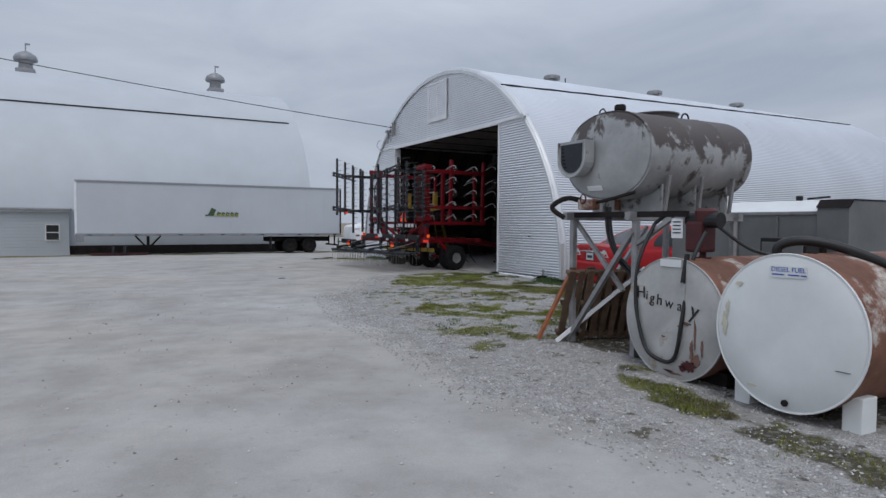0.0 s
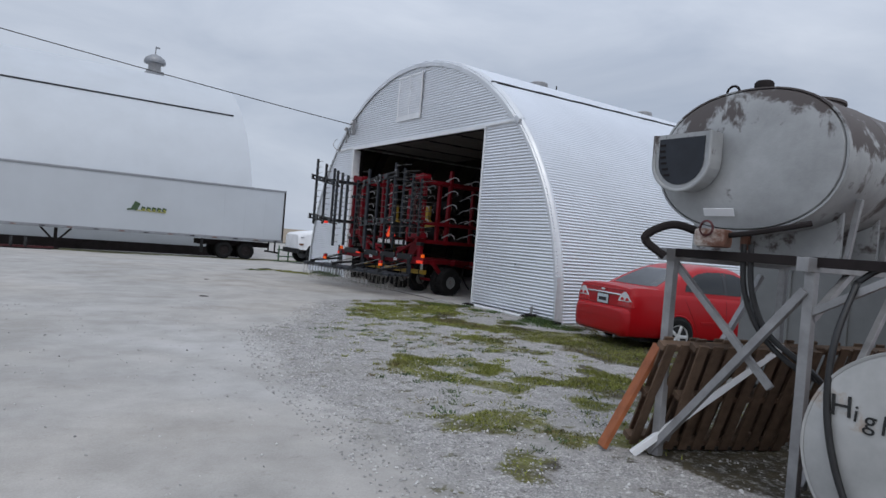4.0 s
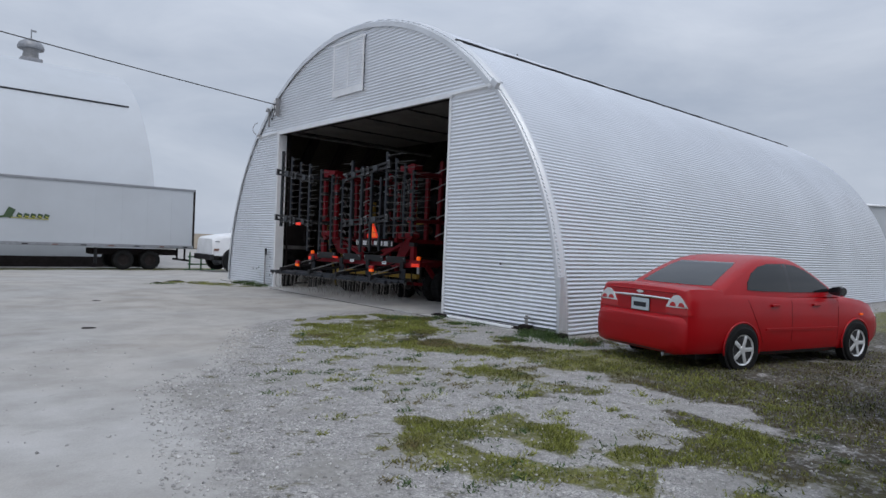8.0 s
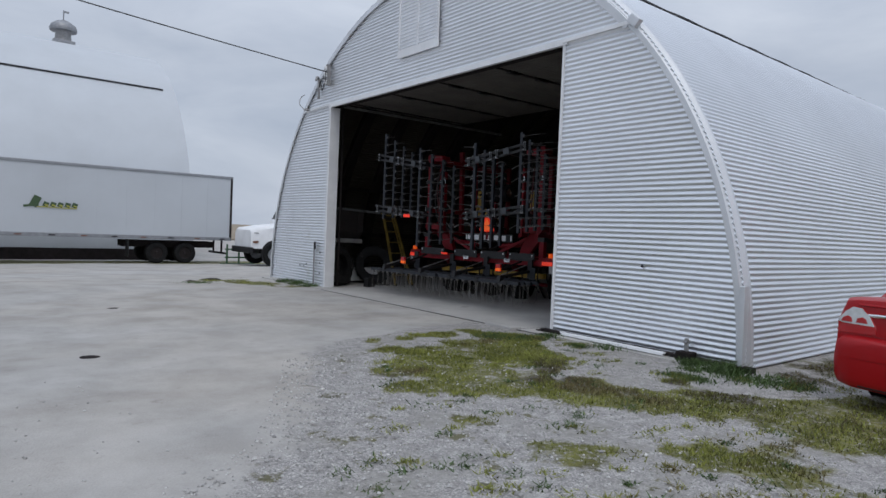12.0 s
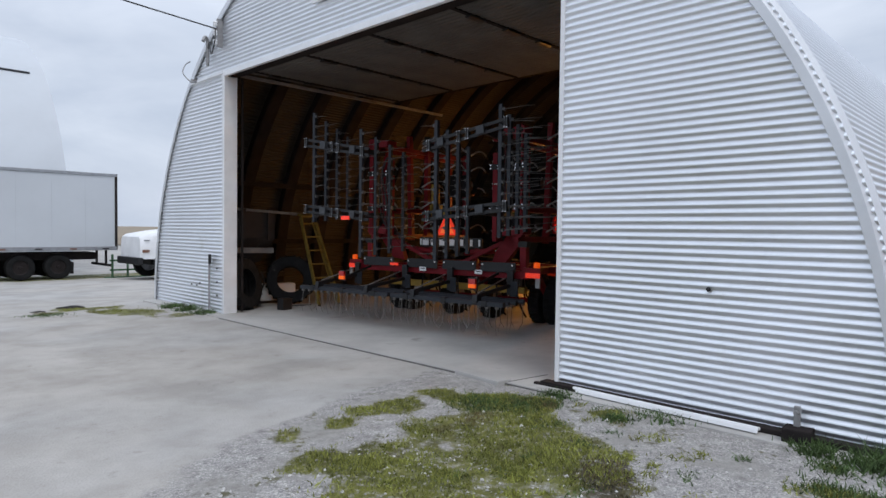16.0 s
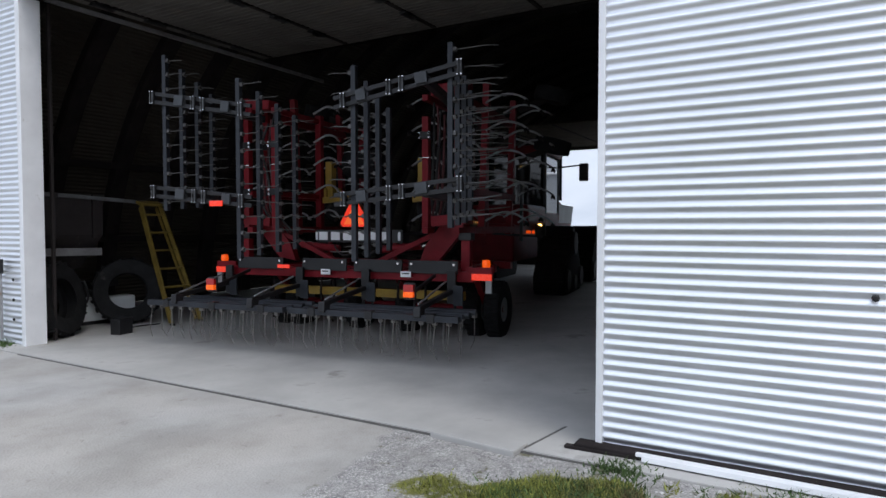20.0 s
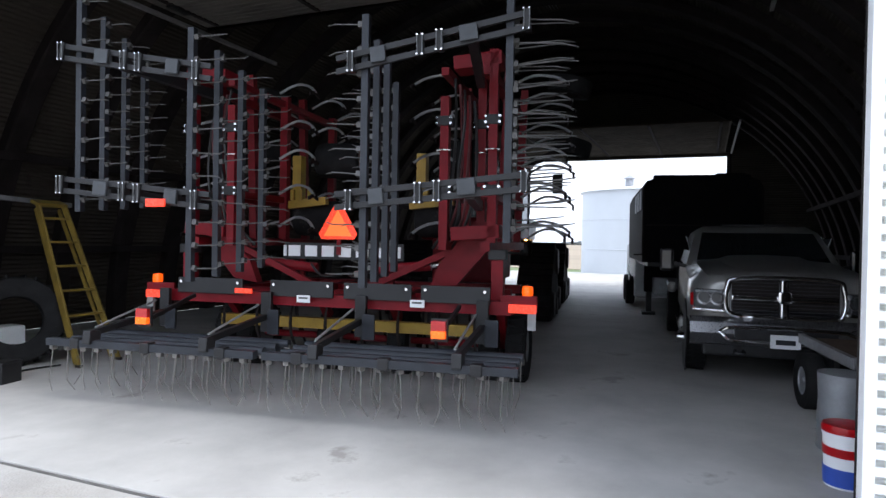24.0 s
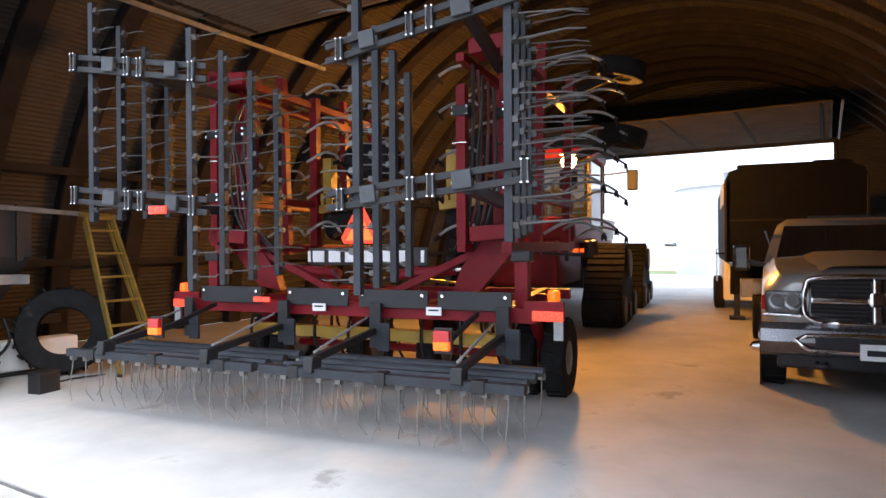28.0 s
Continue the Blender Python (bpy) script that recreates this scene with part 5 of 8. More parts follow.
def oval_tank():
    """The peeling overhead tank with an oval section, on its steel stand."""
    t = thing("overhead_tank", "oval overhead tank with white paint peeling to dark primer", "fuel tank", at=(7.305, 4.683, 2.467))
    a, b, L = 0.77, 0.56, 1.85

    def ring(x, s, n=48):
        return [(x, s * a * math.copysign(abs(math.cos(q)) ** 0.9, math.cos(q)), s * b * math.copysign(abs(math.sin(q)) ** 0.9, math.sin(q))) for q in [2 * math.pi * k / n for k in range(n)]]

    part("shell", loft([ring(0.0, 0.985), ring(0.02, 1.0), ring(0.65, 1.0), ring(0.66, 1.008), ring(0.68, 1.0), ring(1.30, 1.0), ring(1.31, 1.008), ring(1.33, 1.0), ring(L, 1.0)], caps=False), M["oldpaint"], t, smooth=40)
    part("front_head", loft([ring(0.01, 0.985), ring(-0.02, 0.97), ring(-0.05, 0.80), ring(-0.075, 0.45), ring(-0.08, 0.02)], caps=True), M["oldpaint"], t, smooth=50)
    part("rear_head", loft([ring(L - 0.01, 0.99), ring(L + 0.05, 0.9), ring(L + 0.09, 0.4), ring(L + 0.10, 0.02)], caps=True), M["oldpaint"], t, smooth=50)
    part("head_seam", loft([ring(-0.012, 0.99), ring(-0.012, 1.012), ring(0.03, 1.012), ring(0.03, 0.99)], caps=False), M["oldpaint"], t, smooth=30)
    # hooded bay on the head
    arc = [(0.645, 0.21)] + [(0.385 + 0.26 * math.cos(q), -0.02 - 0.24 * math.sin(q)) for q in [math.pi * k / 12 for k in range(13)]] + [(0.125, 0.21)]
    bay = part("bay_hood", prism(arc, 0.16, pose(-0.10, 0, 0) @ Matrix(((0, 0, -1, 0), (1, 0, 0, 0), (0, 1, 0, 0), (0, 0, 0, 1)))), M["oldpaint"], t, "hooded oval bay on the tank head")
    inner = [(y * 0.82 + 0.385 * 0.18, z * 0.82 + 0.0) for y, z in arc]
    part("bay_recess", prism(inner, 0.004, pose(-0.262, 0, 0) @ Matrix(((0, 0, -1, 0), (1, 0, 0, 0), (0, 1, 0, 0), (0, 0, 0, 1)))), M["steel"], bay, "dark grey recessed back of the bay")
    rimpts = [(-0.265, y, z) for y, z in arc]
    part("bay_rim", hose(rimpts, 0.016, 8, steps=2), M["oldpaint"], bay)
    for k in range(6):
        part("louvre", box((-0.268, 0.565 - 0.012 * k * k * 0.2, 0.12 - 0.05 * k), (0.012, 0.05, 0.016)), M["rib"], bay)
    part("name_card", box((-0.085, 0.12, -0.42), (0.01, 0.26, 0.065), (0, -25, 0), bevel=0.002), M["trimwhite"], t, "small white card on the tank head")
    part("fill_neck", lathe([(0, 0.50), (0.055, 0.50), (0.055, 0.60), (0.075, 0.61), (0.075, 0.66), (0.06, 0.68), (0.0, 0.68)], 16, m=pose(0.24, 0.02, 0)), M["rib"], t, smooth=40)
    part("lifting_ring", hose([(0.10 + 0.0, 0.20 + 0.055 * math.cos(q), 0.585 + 0.055 * math.sin(q)) for q in [2 * math.pi * k / 12 for k in range(13)]], 0.010, 6, steps=2), M["rib"], t)
    part("lifting_ring", hose([(1.45 + 0.07 * math.cos(q), 0.0, 0.60 + 0.07 * math.sin(q)) for q in [2 * math.pi * k / 12 for k in range(13)]], 0.013, 6, steps=2), M["rib"], t)
    part("manway", lathe([(0, 0.52), (0.30, 0.50), (0.30, 0.575), (0.32, 0.58), (0.32, 0.60), (0.0, 0.61)], 28, m=pose(0.85, 0, 0)), M["oldpaint"], t, smooth=40)
    part("drain", rod((0.3, 0.1, -0.56), (0.3, 0.1, -0.70), 0.04, 10), M["rust"], t)
    for x in (0.35, 0.95, 1.55):
        out = [(-0.62, -0.72), (0.62, -0.72), (0.62, -0.38)] + [(0.62 * math.cos(q), -0.36 - 0.20 * math.sin(q)) for q in [math.pi * k / 8 for k in range(1, 8)]] + [(-0.62, -0.38)]
        part("saddle", prism(out, 0.03, pose(x + 0.015, 0, 0) @ Matrix(((0, 0, -1, 0), (1, 0, 0, 0), (0, 1, 0, 0), (0, 0, 0, 1)))), M["oldpaint"], t, "plate saddle")
        part("strap_post", beam((x, -0.66, -0.74), (x, -0.72, -0.28), 0.04, 0.04), M["galvsteel"], t)
    return t


def tank_stand():
    t = thing("tank_stand", "tall braced stand of galvanised angle steel under the overhead tank", "stand")
    z = 1.68
    xa, xb, ya, yb = 7.17, 8.95, 5.15, 4.02
    for x in (xa, xb):
        for y in (ya, yb):
            part("leg", beam((x, y, -0.02), (x, y, z), 0.07, 0.07), M["galvsteel"], t)
    for y in (ya, yb):
        part("side_beam", beam((xa - 0.15, y, z), (xb + 0.15, y, z), 0.08, 0.10), M["galvsteel"], t)
        part("cross_brace", beam((xa + 0.1, y, 0.1), (xb - 0.4, y, 1.55), 0.05, 0.05), M["galvsteel"], t)
    for x in (xa, 8.0, xb):
        part("cross_beam", beam((x, ya + 0.1, z + 0.02), (x, yb - 0.75 if x == xa else yb - 0.1, z + 0.02), 0.06, 0.07), M["galvsteel"] if x > 7.5 else M["rib"], t)
    part("front_brace", beam((xa - 0.03, ya + 0.05, 0.0), (xa - 0.03, yb + 0.02, 1.50), 0.06, 0.06), M["galvsteel"], t)
    part("front_brace", beam((xa + 0.06, ya + 0.02, 1.62), (xa + 0.06, yb + 0.25, 0.75), 0.05, 0.05), M["galvsteel"], t)
    part("knee_brace", beam((xa, yb - 0.02, 1.35), (xa, yb - 0.55, 1.66), 0.05, 0.05), M["galvsteel"], t)
    part("knee_brace", beam((xa, yb - 0.02, 1.30), (xa + 0.6, yb, 1.66), 0.05, 0.05), M["galvsteel"], t)
    part("strut", beam((6.98, ya + 0.10, -0.02), (7.9, ya - 0.6, 1.0), 0.07, 0.05), M["trimwhite"], t)
    part("front_bracket", hose([(xa - 0.25, 5.05, 1.66), (xa - 0.35, 5.18, 1.80), (xa - 0.22, 5.02, 1.92), (xa - 0.05, 4.85, 1.86)], 0.035, 8), M["rib"], t, "bent dark bracket")
    part("valve_body", box((xa - 0.12, 4.72, 1.83), (0.18, 0.24, 0.14), (0, 0, 12), bevel=0.03), M["rust"], t)
    part("valve_wheel", lathe([(0.05, -0.01), (0.065, 0), (0.05, 0.01), (0.05, -0.01)], 16, m=pose(xa - 0.22, 4.72, 1.90, 0, 90, 0)), M["pump"], t)
    part("pipe", hose([(xa - 0.1, 4.66, 1.85), (xa - 0.08, 4.45, 1.88), (xa - 0.05, 4.20, 1.93), (xa, 4.05, 1.97)], 0.022, 8), M["rib"], t)
    for dy in (0.0, 0.06):
        part("down_hose", hose([(xa + 0.02, 4.55 - dy, 1.80), (xa + 0.03, 4.52 - dy, 1.45), (xa + 0.08, 4.40 - dy, 1.15), (xa + 0.15, 4.20 - dy * 2, 0.95), (xa + 0.22, 4.0, 0.85)], 0.022, 8), M["hose"], t)


def pallet(at, turn, label, tilt):
    t = thing("wooden_pallet", label, "pallet", "pallets under the tank stand")
    t.matrix_world = pose(*at, 0, 0, turn) @ pose(0, 0, 0, tilt, 0, 0)
    for k in range(9):
        part("deck_board", box((0.06 + 0.135 * k, 0.0, 0.52), (0.085, 0.02, 1.04), bevel=0.003), M["wood"], t)
    for z in (0.05, 0.52, 0.99):
        part("bearer", box((0.60, 0.055, z), (1.2, 0.09, 0.05), bevel=0.004), M["wood"], t)
    for k in range(5):
        part("back_board", box((0.10 + 0.25 * k, 0.11, 0.52), (0.09, 0.018, 1.04), bevel=0.003), M["wood"], t)
    return t


oval_tank()
tank_stand()
pallet((7.12, 5.42, 0.0), -18, "weathered wooden pallet leaning under the tank stand", 24)
pallet((7.30, 5.20, 0.0), -22, "weathered wooden pallet leaning under the tank stand", 22)
pallet((8.25, 4.95, 0.0), -20, "dark wooden pallet leaning behind another pallet", 20)
pk = thing("red_plank", "red-stained plank leaning on the pallets", "plank")
part("board", beam((6.82, 5.44, 0.0), (7.20, 5.24, 0.90), 0.14, 0.035), M["orangewood"], pk)
gb = thing("grey_box_tank", "grey weathered steel tank with a sloped pale lid", "tank", at=(11.6, 5.2, 0))
XZ = Matrix(((1, 0, 0, 0), (0, 0, -1, 0), (0, 1, 0, 0), (0, 0, 0, 1)))
part("body", box((0, 0.15, 0.93), (1.5, 2.7, 1.72), bevel=0.02), M["greybox"], gb)
part("lid", prism([(-0.74, 1.79), (0.74, 1.79), (0.40, 1.97), (-0.40, 1.97)], 2.66, pose(0, 1.48, 0) @ XZ), M["tankwhite"], gb, "pale sloped lid")
part("end_bay", prism([(-0.80, 0.10), (0.80, 0.10), (0.80, 1.86), (0.70, 1.95), (-0.70, 1.95), (-0.80, 1.86)], 0.46, pose(0, -1.20, 0) @ XZ, bevel=0.012), M["greybox"], gb, "taller grey end bay with chamfered corners")
part("end_cap", prism([(-0.82, 1.84), (-0.71, 1.965), (0.71, 1.965), (0.82, 1.84), (0.80, 1.84), (0.70, 1.945), (-0.70, 1.945), (-0.80, 1.84)], 0.48, pose(0, -1.19, 0) @ XZ), M["rib"], gb, "dark edge strip")
for y in (-1.0, 1.0):
    part("skid", box((0, y, 0.04), (1.5, 0.12, 0.10)), M["rib"], gb)
part("top_rail", box((-0.755, 0.15, 1.77), (0.03, 2.7, 0.05), bevel=0.006), M["galvsteel"], gb)
part("valve", rod((-0.3, -0.62, 1.95), (-0.3, -0.62, 2.05), 0.05, 10), M["black"], gb)
part("lever", beam((-0.3, -1.10, 2.02), (-0.3, -0.75, 2.00), 0.03, 0.03), M["black"], gb)
for y in (-0.55, 0.15, 0.85):
    part("stiffener", box((-0.765, y, 0.93), (0.02, 0.05, 1.6), bevel=0.004), M["greybox"], gb)
bx = thing("dark_cabinet", "dark steel cabinet behind the fuel pump", "cabinet", at=(10.4, 4.1, 0))
part("carcass", box((0, 0, 0.70), (0.5, 0.7, 1.40), bevel=0.02), M["black"], bx)
part("door", box((-0.26, 0, 0.7), (0.02, 0.62, 1.28), bevel=0.006), M["greybox"], bx)


# ---- red sedan ----
def skin_patch(skin, origin, along, into, rim, off):
    """A thin plate laid on a body: a rim given along and up, thrown onto the skin from outside."""
    pts = []
    for (a0, z0), (a1, z1) in zip(rim, rim[1:] + rim[:1]):
        pts += [(a0 + (a1 - a0) * k / 4, z0 + (z1 - z0) * k / 4) for k in range(4)]
    ca, cz = sum(p[0] for p in pts) / len(pts), sum(p[1] for p in pts) / len(pts)
    bm = bmesh.new()

    def drop(a, z):
        start = Vector(origin) + Vector(along) * a + Vector((0, 0, z)) - Vector(into)
        hit = skin.ray_cast(start, Vector(into))[0]
        return (hit if hit else start + Vector(into)) - Vector(into) * off

    rings = [[bm.verts.new(drop(ca + (a - ca) * f, cz + (z - cz) * f)) for a, z in pts] for f in (0.3, 0.6, 0.85, 1.0)]
    rings.append([bm.verts.new(drop(a, z) + Vector(into) * (off + 0.01)) for a, z in pts])
    n = len(pts)
    bm.faces.new(rings[0])
    for r0, r1 in zip(rings, rings[1:]):
        for i in range(n):
            bm.faces.new((r0[i], r1[i], r1[(i + 1) % n], r0[(i + 1) % n]))
    bmesh.ops.recalc_face_normals(bm, faces=bm.faces[:])
    return bm


def red_sedan():
    t = thing("red_sedan", "small bright red four-door sedan parked on the grass", "car", at=(12.76, 9.72, -0.055), turn=-13.8)
    t.scale = (1.088, 1.088, 1.088)

    def ring(x, hw, zb, belt, deck, crown=0.015):
        mid = min(0.52, 0.5 * (zb + belt))
        half = [(hw * 0.78, zb), (hw * 0.94, zb + 0.03), (hw * 0.985, zb + 0.10), (hw, mid), (hw * 0.995, mid + 0.35 * (belt - mid)), (hw * 0.978, belt - 0.20 * (belt - mid)), (hw * 0.95, belt - 0.02), (hw * 0.90, deck - 0.012), (hw * 0.78, deck), (hw * 0.4, deck + crown)]
        return [(x, y, z) for y, z in half] + [(x, -y, z) for y, z in half[::-1]]

    tail = [ring(-0.985, 0.60, 0.31, 0.60, 0.63, 0.0), ring(-0.98, 0.68, 0.27, 0.635, 0.66, 0.0), ring(-0.95, 0.765, 0.235, 0.66, 0.685, 0.0), ring(-0.915, 0.79, 0.225, 0.675, 0.70, 0.0),
            ring(-0.91, 0.775, 0.225, 0.74, 0.79, 0.0), ring(-0.905, 0.78, 0.225, 0.90, 0.985, 0.0), ring(-0.885, 0.785, 0.225, 0.945, 1.03), ring(-0.83, 0.805, 0.225, 0.965, 1.052), ring(-0.70, 0.825, 0.225, 0.975, 1.058)]
    sides = [ring(-0.40, 0.845, 0.22, 0.98, 1.05), ring(0.0, 0.855, 0.22, 0.98, 1.03), ring(0.4, 0.858, 0.18, 0.975, 1.0), ring(0.9, 0.858, 0.17, 0.965, 0.985), ring(1.6, 0.857, 0.17, 0.95, 0.97), ring(2.05, 0.855, 0.18, 0.94, 0.965),
            ring(2.40, 0.85, 0.20, 0.90, 0.945), ring(2.75, 0.84, 0.21, 0.83, 0.90), ring(3.02, 0.81, 0.23, 0.76, 0.83), ring(3.18, 0.76, 0.27, 0.68, 0.745), ring(3.28, 0.67, 0.31, 0.62, 0.66), ring(3.325, 0.55, 0.36, 0.55, 0.58, 0.0)]
    body = part("body", loft(tail + sides), M["carred"], t, smooth=38)
    skin = BVHTree.FromPolygons([v.co.copy() for v in body.data.vertices], [list(p.vertices) for p in body.data.polygons])

    def cab(z, xr, xf, hw, k=0.07):
        return [(xr + 1.8 * k, -hw, z), (xr + 0.6 * k, -hw + 0.45 * k, z), (xr + 0.15 * k, -hw + 1.3 * k, z), (xr, -hw + 3.0 * k, z), (xr - 0.004, 0, z), (xr, hw - 3.0 * k, z), (xr + 0.15 * k, hw - 1.3 * k, z), (xr + 0.6 * k, hw - 0.45 * k, z), (xr + 1.8 * k, hw, z),
                (0.5 * (xr + xf), hw + 0.012, z),
                (xf - 2.4 * k, hw, z), (xf - 0.9 * k, hw - 0.5 * k, z), (xf - 0.2 * k, hw - 1.4 * k, z), (xf + 0.02, hw - 3.2 * k, z), (xf + 0.026, 0, z), (xf + 0.02, -hw + 3.2 * k, z), (xf - 0.2 * k, -hw + 1.4 * k, z), (xf - 0.9 * k, -hw + 0.5 * k, z), (xf - 2.4 * k, -hw, z), (0.5 * (xr + xf), -hw - 0.012, z)]

    roof = part("roof", loft([cab(0.95, -0.46, 2.26, 0.80), cab(1.03, -0.37, 2.12, 0.787), cab(1.10, -0.26, 1.99, 0.77), cab(1.20, -0.08, 1.82, 0.74), cab(1.29, 0.10, 1.66, 0.708), cab(1.37, 0.28, 1.51, 0.672), cab(1.425, 0.43, 1.40, 0.632), cab(1.462, 0.57, 1.30, 0.575, 0.06), cab(1.487, 0.74, 1.18, 0.46, 0.05), cab(1.50, 0.90, 1.05, 0.25, 0.03)]), M["carred"], t, smooth=50)
    shell = BVHTree.FromPolygons([v.co.copy() for v in roof.data.vertices], [list(p.vertices) for p in roof.data.polygons])
    part("rear_window", skin_patch(shell, (-0.3, 0, 0), (0, 1, 0), (1, 0, 0), [(-0.585, 1.085), (-0.30, 1.075), (0.30, 1.075), (0.585, 1.085), (0.56, 1.18), (0.50, 1.33), (0.45, 1.39), (-0.45, 1.39), (-0.50, 1.33), (-0.56, 1.18)], 0.006), M["glass"], t, "dark rear window", smooth=40)
    part("windscreen", skin_patch(shell, (2.3, 0, 0), (0, 1, 0), (-1, 0, 0), [(-0.62, 1.03), (0.62, 1.03), (0.56, 1.20), (0.47, 1.39), (-0.47, 1.39), (-0.56, 1.20)], 0.006), M["glass"], t, "dark windscreen", smooth=40)
    for s in (-1, 1):
        flank = ((0, s * 0.8, 0), (1, 0, 0), (0, -s, 0))
        for name, rim, mat in (("side_window", [(0.14, 1.045), (0.17, 1.14), (0.29, 1.26), (0.46, 1.345), (0.66, 1.385), (0.96, 1.395), (0.96, 1.02), (0.40, 1.03)], "glass"),
                               ("side_window", [(1.05, 1.015), (1.04, 1.395), (1.24, 1.375), (1.44, 1.315), (1.66, 1.20), (1.94, 1.025), (1.50, 1.015)], "glass"),
                               ("door_pillar", [(0.965, 1.02), (0.965, 1.395), (1.035, 1.395), (1.045, 1.015)], "blackgloss")):
            part(name, skin_patch(shell, *flank, rim, 0.006), M[mat], t, smooth=40)
        for x0, x1 in ((0.42, 0.12), (1.00, 1.00), (2.03, 2.06)):
            rim = [(x0 - 0.004, 0.36), (x0 + 0.004, 0.36), (x1 + 0.004, 0.92), (x1 - 0.004, 0.92)]
            part("door_gap", skin_patch(skin, *flank, rim, 0.003), M["cargap"], t)
        part("sill_strip", skin_patch(skin, *flank, [(0.45, 0.52), (0.45, 0.55), (2.02, 0.54), (2.02, 0.51)], 0.012), M["carred"], t, smooth=40)
        part("rocker", skin_patch(skin, *flank, [(0.38, 0.20), (0.38, 0.245), (2.08, 0.245), (2.08, 0.20)], 0.004), M["black"], t)
        for x in (0.34, 1.22):
            part("door_handle", box((x + 0.30, s * 0.855, 0.845), (0.16, 0.035, 0.032), bevel=0.010), M["carred"], t)
        part("mirror", loft([[(1.90 + a * w, s * (0.80 + 0.20 * u), 1.03 + b * w) for a, b in ((-0.06, -0.05), (0.02, -0.06), (0.075, -0.02), (0.07, 0.05), (0.0, 0.08), (-0.06, 0.07))] for u, w in ((0.0, 0.5), (0.35, 0.9), (0.8, 1.05), (1.0, 0.8))]), M["blackgloss"], t, "dark door mirror", smooth=45)
        rear = ((-0.95, s * 0.62, 0), (0.6, s * 0.8, 0), (0.8, -s * 0.6, 0))
        tl = part("tail_lamp", skin_patch(skin, *rear, [(-0.145, 0.735), (-0.135, 0.80), (-0.09, 0.90), (-0.03, 0.965), (0.03, 0.972), (0.085, 0.925), (0.15, 0.83), (0.215, 0.725), (0.05, 0.725)], 0.010), M["taillens"], t, "clear and red tail lamp cluster", smooth=40)
        part("clear_band", skin_patch(skin, *rear, [(-0.128, 0.808), (-0.09, 0.895), (-0.03, 0.960), (0.03, 0.967), (0.083, 0.920), (0.155, 0.812)], 0.014), M["clearlens"], tl, "clear upper half of the lamp", smooth=40)
        for lens in ([(-0.085, 0.825), (-0.07, 0.865), (-0.045, 0.880), (-0.010, 0.865), (0.0, 0.825)], [(0.025, 0.825), (0.035, 0.865), (0.06, 0.880), (0.09, 0.865), (0.11, 0.825)]):
            part("lens_panel", skin_patch(skin, *rear, lens, 0.019), M["taillens"], tl, "red inner lens")
        for x in (0.0, 2.48):
            arch = [(x + 0.335 * math.cos(q), s * 0.852, 0.30 + 0.335 * math.sin(q)) for q in [radians(-12 + 12 * k) for k in range(18)]]
            part("arch_lip", hose(arch, 0.014, 8, steps=2), M["carred"], t, smooth=True)
            # black disc on the body side for the darkness inside the wheel well
            part("wheel_well", lathe([(0, 0), (0.33, 0), (0.33, 0.004), (0, 0.004)], 32, m=pose(x, s * 0.853 if s > 0 else s * 0.857, 0.30, -90, 0, 0)), M["black"], t)
            wheel(t, (x, s * 0.800, 0.29), 0.292, 0.185, 0.66, 5, "black", spoke_mat="clearlens")
        part("side_marker", box((2.62, s * 0.845, 0.70), (0.07, 0.014, 0.03), bevel=0.004), M["lampamber"], t)
        part("head_lamp", skin_patch(skin, (3.2, s * 0.62, 0), (-0.6, s * 0.8, 0), (-0.8, -s * 0.6, 0), [(-0.14, 0.60), (-0.12, 0.70), (0.10, 0.73), (0.20, 0.66), (0.10, 0.60)], 0.008), M["clearlens"], t, smooth=40)
        part("bumper_reflector", box((-0.955, s * 0.60, 0.43), (0.012, 0.12, 0.03), (0, 0, s * -14), bevel=0.003), M["taillens"], t)
    part("boot_strip", hose([(-0.880, -0.60, 0.895), (-0.905, -0.42, 0.905), (-0.915, 0, 0.91), (-0.905, 0.42, 0.905), (-0.880, 0.60, 0.895)], 0.020, 8, steps=4), M["chrome"], t, "chrome strip across the boot", smooth=True)
    part("boot_edge", box((-0.90, 0, 0.990), (0.03, 1.18, 0.022), (0, 25, 0), bevel=0.008), M["carred"], t)
    part("badge", prism([(-0.075, 0), (-0.02, 0.02), (0.02, 0.02), (0.075, 0), (0.02, -0.02), (-0.02, -0.02)], 0.012, pose(-0.915, 0.0, 0.965) @ Matrix(((0, 0, -1, 0), (-1, 0, 0, 0), (0, 1, 0, 0), (0, 0, 0, 1)))), M["chrome"], t)
    pl = part("number_plate", box((-0.918, 0.0, 0.80), (0.012, 0.31, 0.155), bevel=0.004), M["plate"], t, "pale blue number plate")
    part("print_bar", box((-0.926, 0.0, 0.795), (0.004, 0.22, 0.06)), M["steel"], pl)
    part("plate_frame", box((-0.914, 0.0, 0.80), (0.012, 0.33, 0.175), bevel=0.004), M["black"], pl)
    for y in (-0.56, 0.56):
        part("boot_lid_gap", box((-0.898, y, 0.84), (0.02, 0.006, 0.24)), M["cargap"], t)
    part("boot_lid_foot", box((-0.905, 0, 0.715), (0.02, 1.12, 0.006)), M["cargap"], t)
    part("fuel_flap", skin_patch(skin, (0, 0.8, 0), (1, 0, 0), (0, -1, 0), [(-0.34, 0.80), (-0.34, 0.92), (-0.20, 0.92), (-0.20, 0.80)], 0.003), M["carred"], t)
    part("bumper_line", box((-0.975, 0, 0.50), (0.02, 1.20, 0.006)), M["cargap"], t)
    part("lower_grille", box((-0.955, 0, 0.262), (0.04, 1.05, 0.03), bevel=0.01), M["black"], t)
